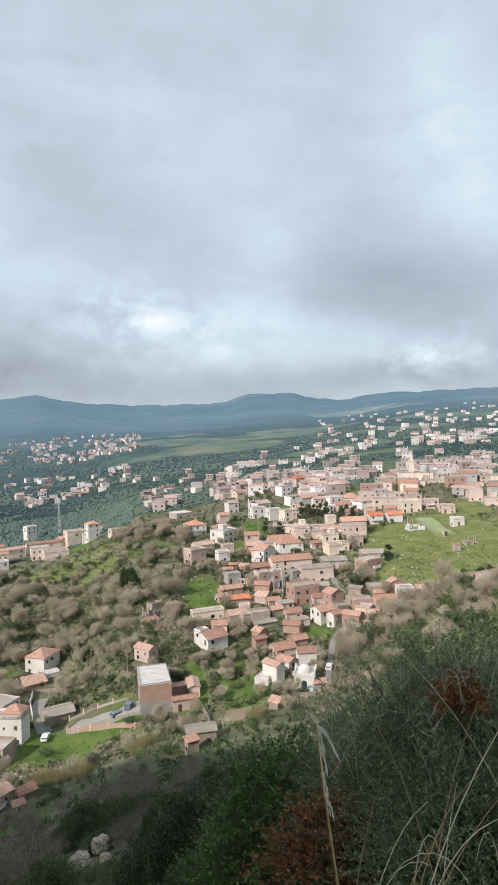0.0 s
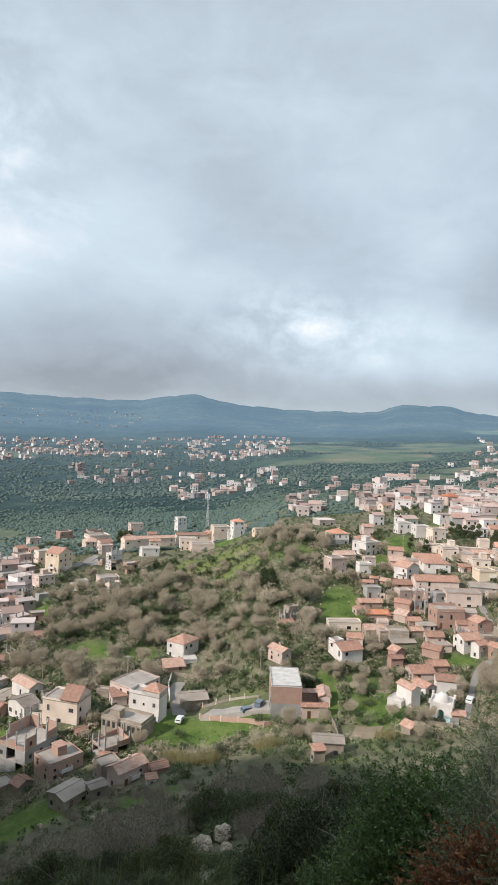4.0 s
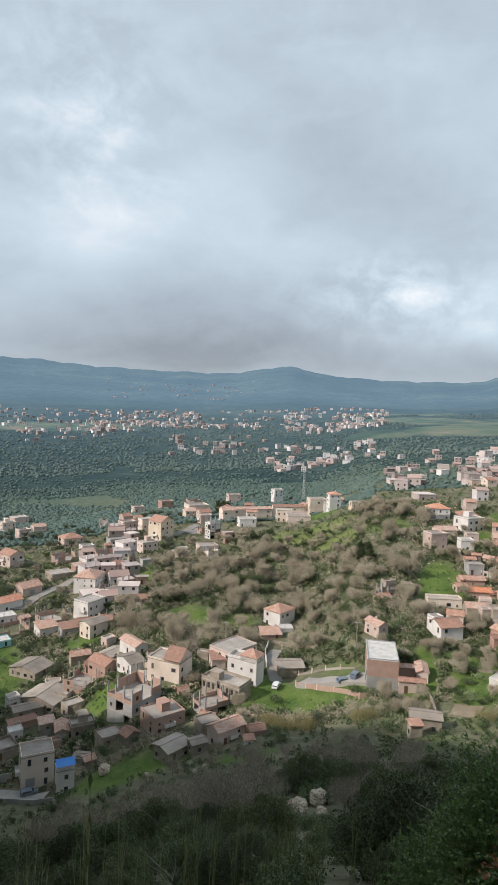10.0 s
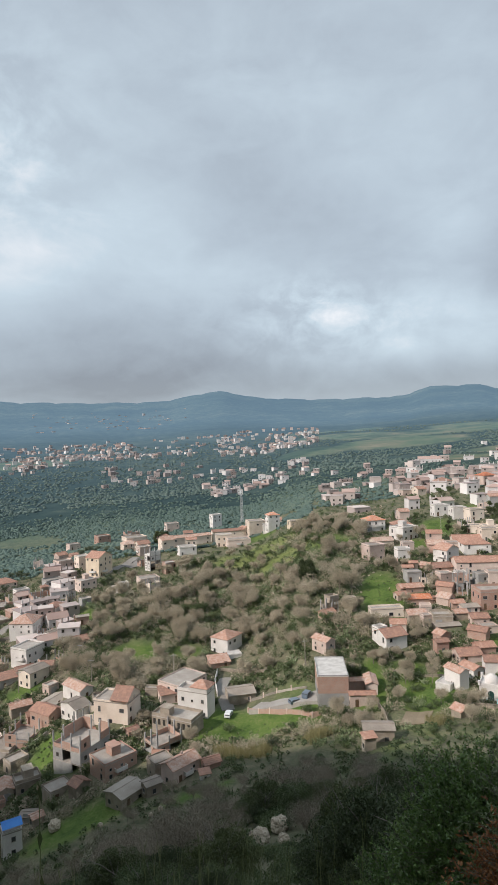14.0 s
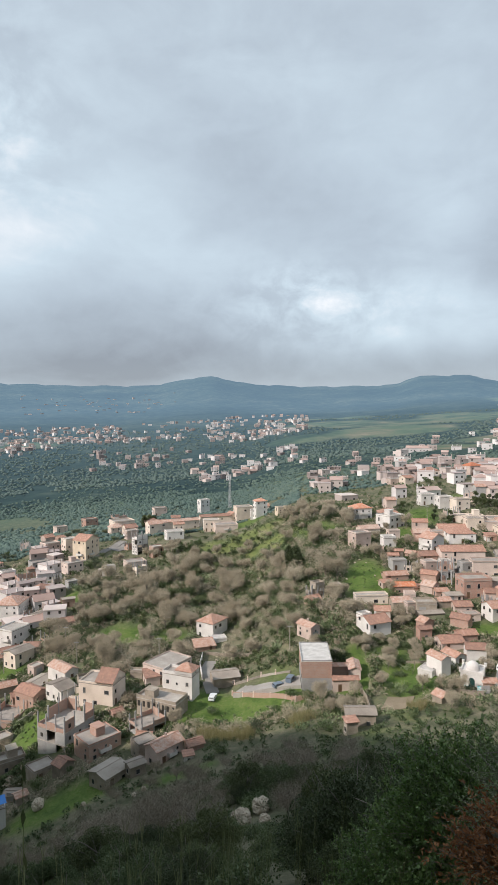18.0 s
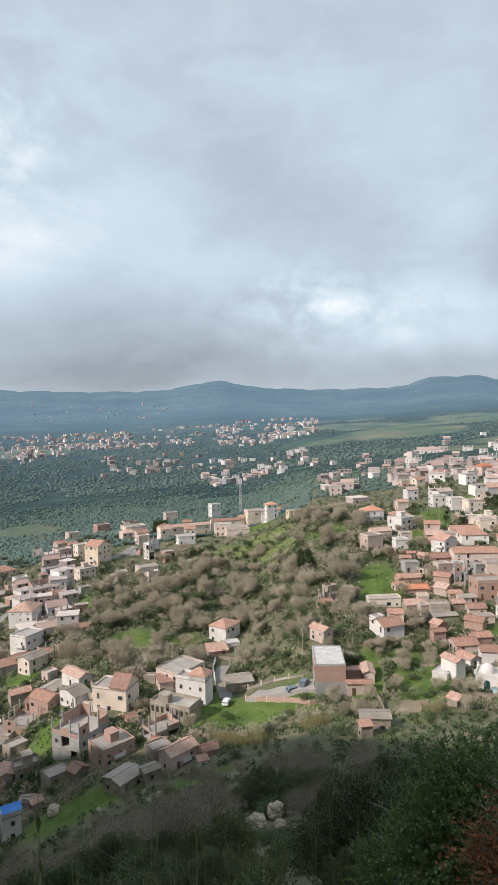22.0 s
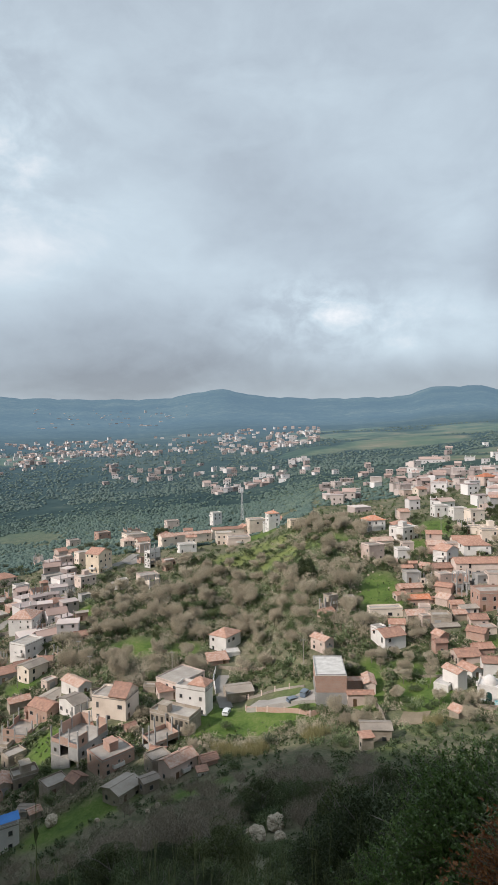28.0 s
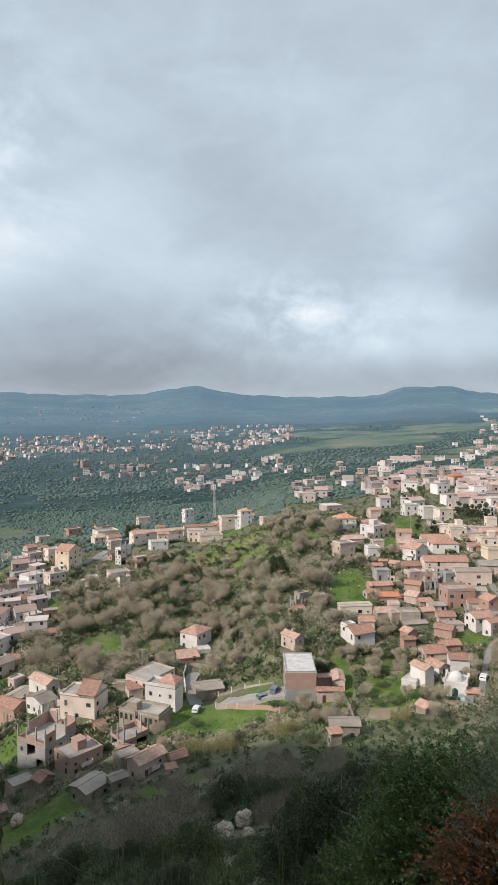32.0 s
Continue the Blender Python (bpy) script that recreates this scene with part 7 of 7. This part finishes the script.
def blade(b, base, tip, sag, r0=0.004, r1=0.001, n=7):
    """A grass stem from base to tip that arches by sag."""
    base, tip = Vector(base), Vector(tip)
    pts = []
    for i in range(n):
        t = i / (n - 1)
        pts.append(base.lerp(tip, t) + Vector((0, 0, sag * 4 * t * (1 - t))))
    b.tube(pts, [r0 + (r1 - r0) * i / (n - 1) for i in range(n)], 4)
    return pts


def toward(az, el, d):
    """The place d metres from the viewpoint in that direction."""
    a, e = radians(az), radians(el)
    return (d * math.cos(e) * math.sin(a), d * math.cos(e) * math.cos(a), d * math.sin(e))


gx, gy, _ = toward(3.5, 0, 5.6)
leafy_bush("mastic_bush", "dense glossy green mastic bush on the slope", (gx, gy, -3.75), (0.75, 0.7, 1.0), 1100, 42, 0.038, 0.017, M["mastic"], 3, 0.34)
gx, gy, _ = toward(0.8, 0, 5.9)
leafy_bush("mastic_bush", "dense glossy green mastic bush on the slope", (gx, gy, -4.15), (0.6, 0.6, 0.85), 800, 42, 0.038, 0.017, M["mastic"], 4, 0.32)
gx, gy, _ = toward(-2.4, 0, 7.0)
leafy_bush("mastic_bush", "dense glossy green mastic bush on the slope", (gx, gy, -5.6), (0.8, 0.7, 0.95), 900, 42, 0.038, 0.017, M["mastic"], 5, 0.34)
for az, d, z, rx, rz, seed in ((11.8, 4.6, -2.85, 0.7, 0.85, 11), (17.0, 4.2, -2.2, 0.8, 0.8, 12), (24.0, 3.9, -2.0, 0.8, 0.8, 13), (15.0, 3.6, -2.5, 0.5, 0.6, 14), (20.0, 3.2, -2.2, 0.5, 0.55, 15), (31.0, 3.6, -2.1, 0.8, 0.9, 16)):
    gx, gy, _ = toward(az, 0, d)
    leafy_bush("thorny_shrub", "tangled grey-green thorny shrub with pale twigs", (gx, gy, z), (rx, rx * 0.85, rz), 1500, 44, 0.0165, 0.0062, M["thorn"], seed, 0.34, 0.4, 0.45)
gx, gy, gz = toward(6.9, -35.5, 4.4)
leafy_bush("withered_bush", "low withered rust-brown bush on the slope", (gx, gy, gz), (0.27, 0.25, 0.38), 640, 24, 0.03, 0.012, M["rusty"], 21, 0.22)

gx, gy, gz = toward(18.4, -23.2, 3.9)
leafy_bush("withered_bush", "small withered rust-brown bush among thorny shrubs", (gx, gy, gz), (0.10, 0.10, 0.09), 140, 22, 0.026, 0.011, M["rusty"], 22, 0.12)
frnd = random.Random(5)
# pale dead sticks reaching out of the thorny shrubs
for i in range(90):
    az, d = frnd.uniform(6, 24), frnd.uniform(3.2, 4.8)
    el = frnd.uniform(-27, -18.5)
    base = Vector(toward(az, el - 3, d))
    tip = base + Vector((frnd.uniform(-0.22, 0.22), frnd.uniform(-0.1, 0.1), frnd.uniform(0.12, 0.42)))
    b = Build()
    pts = blade(b, base, tip, frnd.uniform(-0.05, 0.05), 0.0020, 0.0007)
    for q in (2, 3, 4, 5):
        o = Vector((frnd.uniform(-0.09, 0.09), frnd.uniform(-0.05, 0.05), frnd.uniform(0.0, 0.09)))
        blade(b, pts[q], pts[q] + o, 0, 0.0015, 0.0006, 3)
    tagged(new("dead_stick", b.mesh("dead_stick", M["deadwood"])), "pale dead twig sticking out of a shrub", "twig", group="dead twigs at the viewpoint")
# long dry grass stems arching in front of the shrubs
for i in range(58):
    az, d = frnd.uniform(6, 27), frnd.uniform(1.25, 2.2)
    x, y, _ = toward(az, 0, d)
    g = surface(x, y) - 0.03
    side = frnd.choice((-1, 1, 1))
    reach, tall = frnd.uniform(0.05, 0.6) * side, frnd.uniform(0.55, 1.45)
    if math.degrees(math.atan2(x + reach, y)) < 6.5:
        reach = abs(reach) * 0.6
    droop = frnd.choice((0.0, 0.0, 0.12, 0.25, 0.4)) * tall
    b, pts = Build(), []
    for q in range(14):
        t = q / 13
        pts.append((x + reach * t ** 1.8, y + 0.1 * math.sin(i) * t, g + tall * (1.35 * t - 0.35 * t * t) - droop * t ** 3.5))
    b.tube(pts, [0.0030 - 0.0022 * q / 13 for q in range(14)], 4)
    tagged(new("dry_grass", b.mesh("dry_grass", M[frnd.choice(("straw", "straw", "tan", "herb"))])), "long pale dry grass stem", "grass", group="dry grass stems at the viewpoint")
# a taller straw with drooping ears
foot, head = Vector((0.25, 1.2, surface(0.25, 1.2) - 0.05)), Vector(toward(5.6, -25.6, 1.28))
straw = new("oat_straw")
straw.matrix_world = pose(*foot)
tagged(straw, "tall dry straw with pale drooping ears", "grass")
b = Build()
mid = Vector(toward(6.2, -31.0, 1.26)) - foot
tip = head - foot
b.tube([(0, 0, 0), tuple(mid * 0.5 + Vector((0.008, 0, 0))), tuple(mid), tuple(tip)], [0.0036, 0.0030, 0.0020, 0.0009], 6)
part("stem", b.mesh("stem", M["tan"]), straw)
for start, dx, dz, n in ((0.0, 0.012, -0.055, 10), (0.0, 0.034, -0.06, 11), (0.3, 0.012, -0.05, 9), (0.62, 0.008, -0.05, 8), (0.95, 0.012, -0.045, 8)):
    e = Build()
    a0 = tip.lerp(mid, start)
    for i in range(n):
        t = i / n
        c = a0 + Vector((dx * t + frnd.uniform(-0.002, 0.002), frnd.uniform(-0.003, 0.003), dz * t * (0.4 + 0.6 * t)))
        o = Vector((dx * 0.3 + frnd.uniform(-0.002, 0.002), 0, dz * 0.38))
        e.tube([tuple(c), tuple(c + o * 0.45), tuple(c + o)], [0.0006, 0.0026, 0.0004], 4)
    part("ear", e.mesh("ear", M["husk"]), straw, "pale feathery ear")
# green and straw-coloured herbs low in front, further along the edge
for i in range(70):
    az, d = frnd.uniform(-46, 2), frnd.uniform(2.2, 3.6)
    x, y, _ = toward(az, 0, d)
    top = Vector(toward(az + frnd.uniform(-1, 1), frnd.uniform(-37.5, -33.0), d))
    foot = Vector((x, y, surface(x, y) - 0.03))
    b = Build()
    pts = blade(b, foot, top, 0.0, 0.0016, 0.0006, 9)
    for q in range(3, 9):
        for turn in (-1, 1):
            o = Vector((turn * frnd.uniform(0.004, 0.018), frnd.uniform(-0.012, 0.012), frnd.uniform(0.012, 0.034)))
            blade(b, pts[q].lerp(pts[q - 1], frnd.random()), pts[q] + o, 0, 0.0012, 0.0005, 3)
    tagged(new("wild_herb", b.mesh("wild_herb", M["herb"])), "tall thin wild herb growing at the slope's edge", "herb", group="herbs at the slope's edge")
# a stem with a few drooping dark leaves
foot = Vector(toward(-39.3, 0, 2.6))
foot.z = surface(foot.x, foot.y)
stem = new("leafy_stem")
stem.matrix_world = pose(*foot)
tagged(stem, "thin stem with a few drooping dark leaves", "herb")
tip = Vector(toward(-39.3, -28.2, 2.6)) - foot
b = Build()
pts = blade(b, (0, 0, 0), tip, 0.0, 0.004, 0.0012, 12)
part("stem", b.mesh("stem", M["herb"]), stem)
for q in (8, 9, 10, 11):
    c = Vector(pts[q])
    s = 1 if q % 2 else -1
    e = Build().poly([tuple(c), tuple(c + Vector((0.012 * s, 0, -0.03))), tuple(c + Vector((0.008 * s, 0.003, -0.075))), tuple(c + Vector((-0.008 * s, 0.003, -0.035)))], [(0, 1, 2, 3)])
    part("leaf", e.mesh("leaf", M["darkleaf"]), stem)
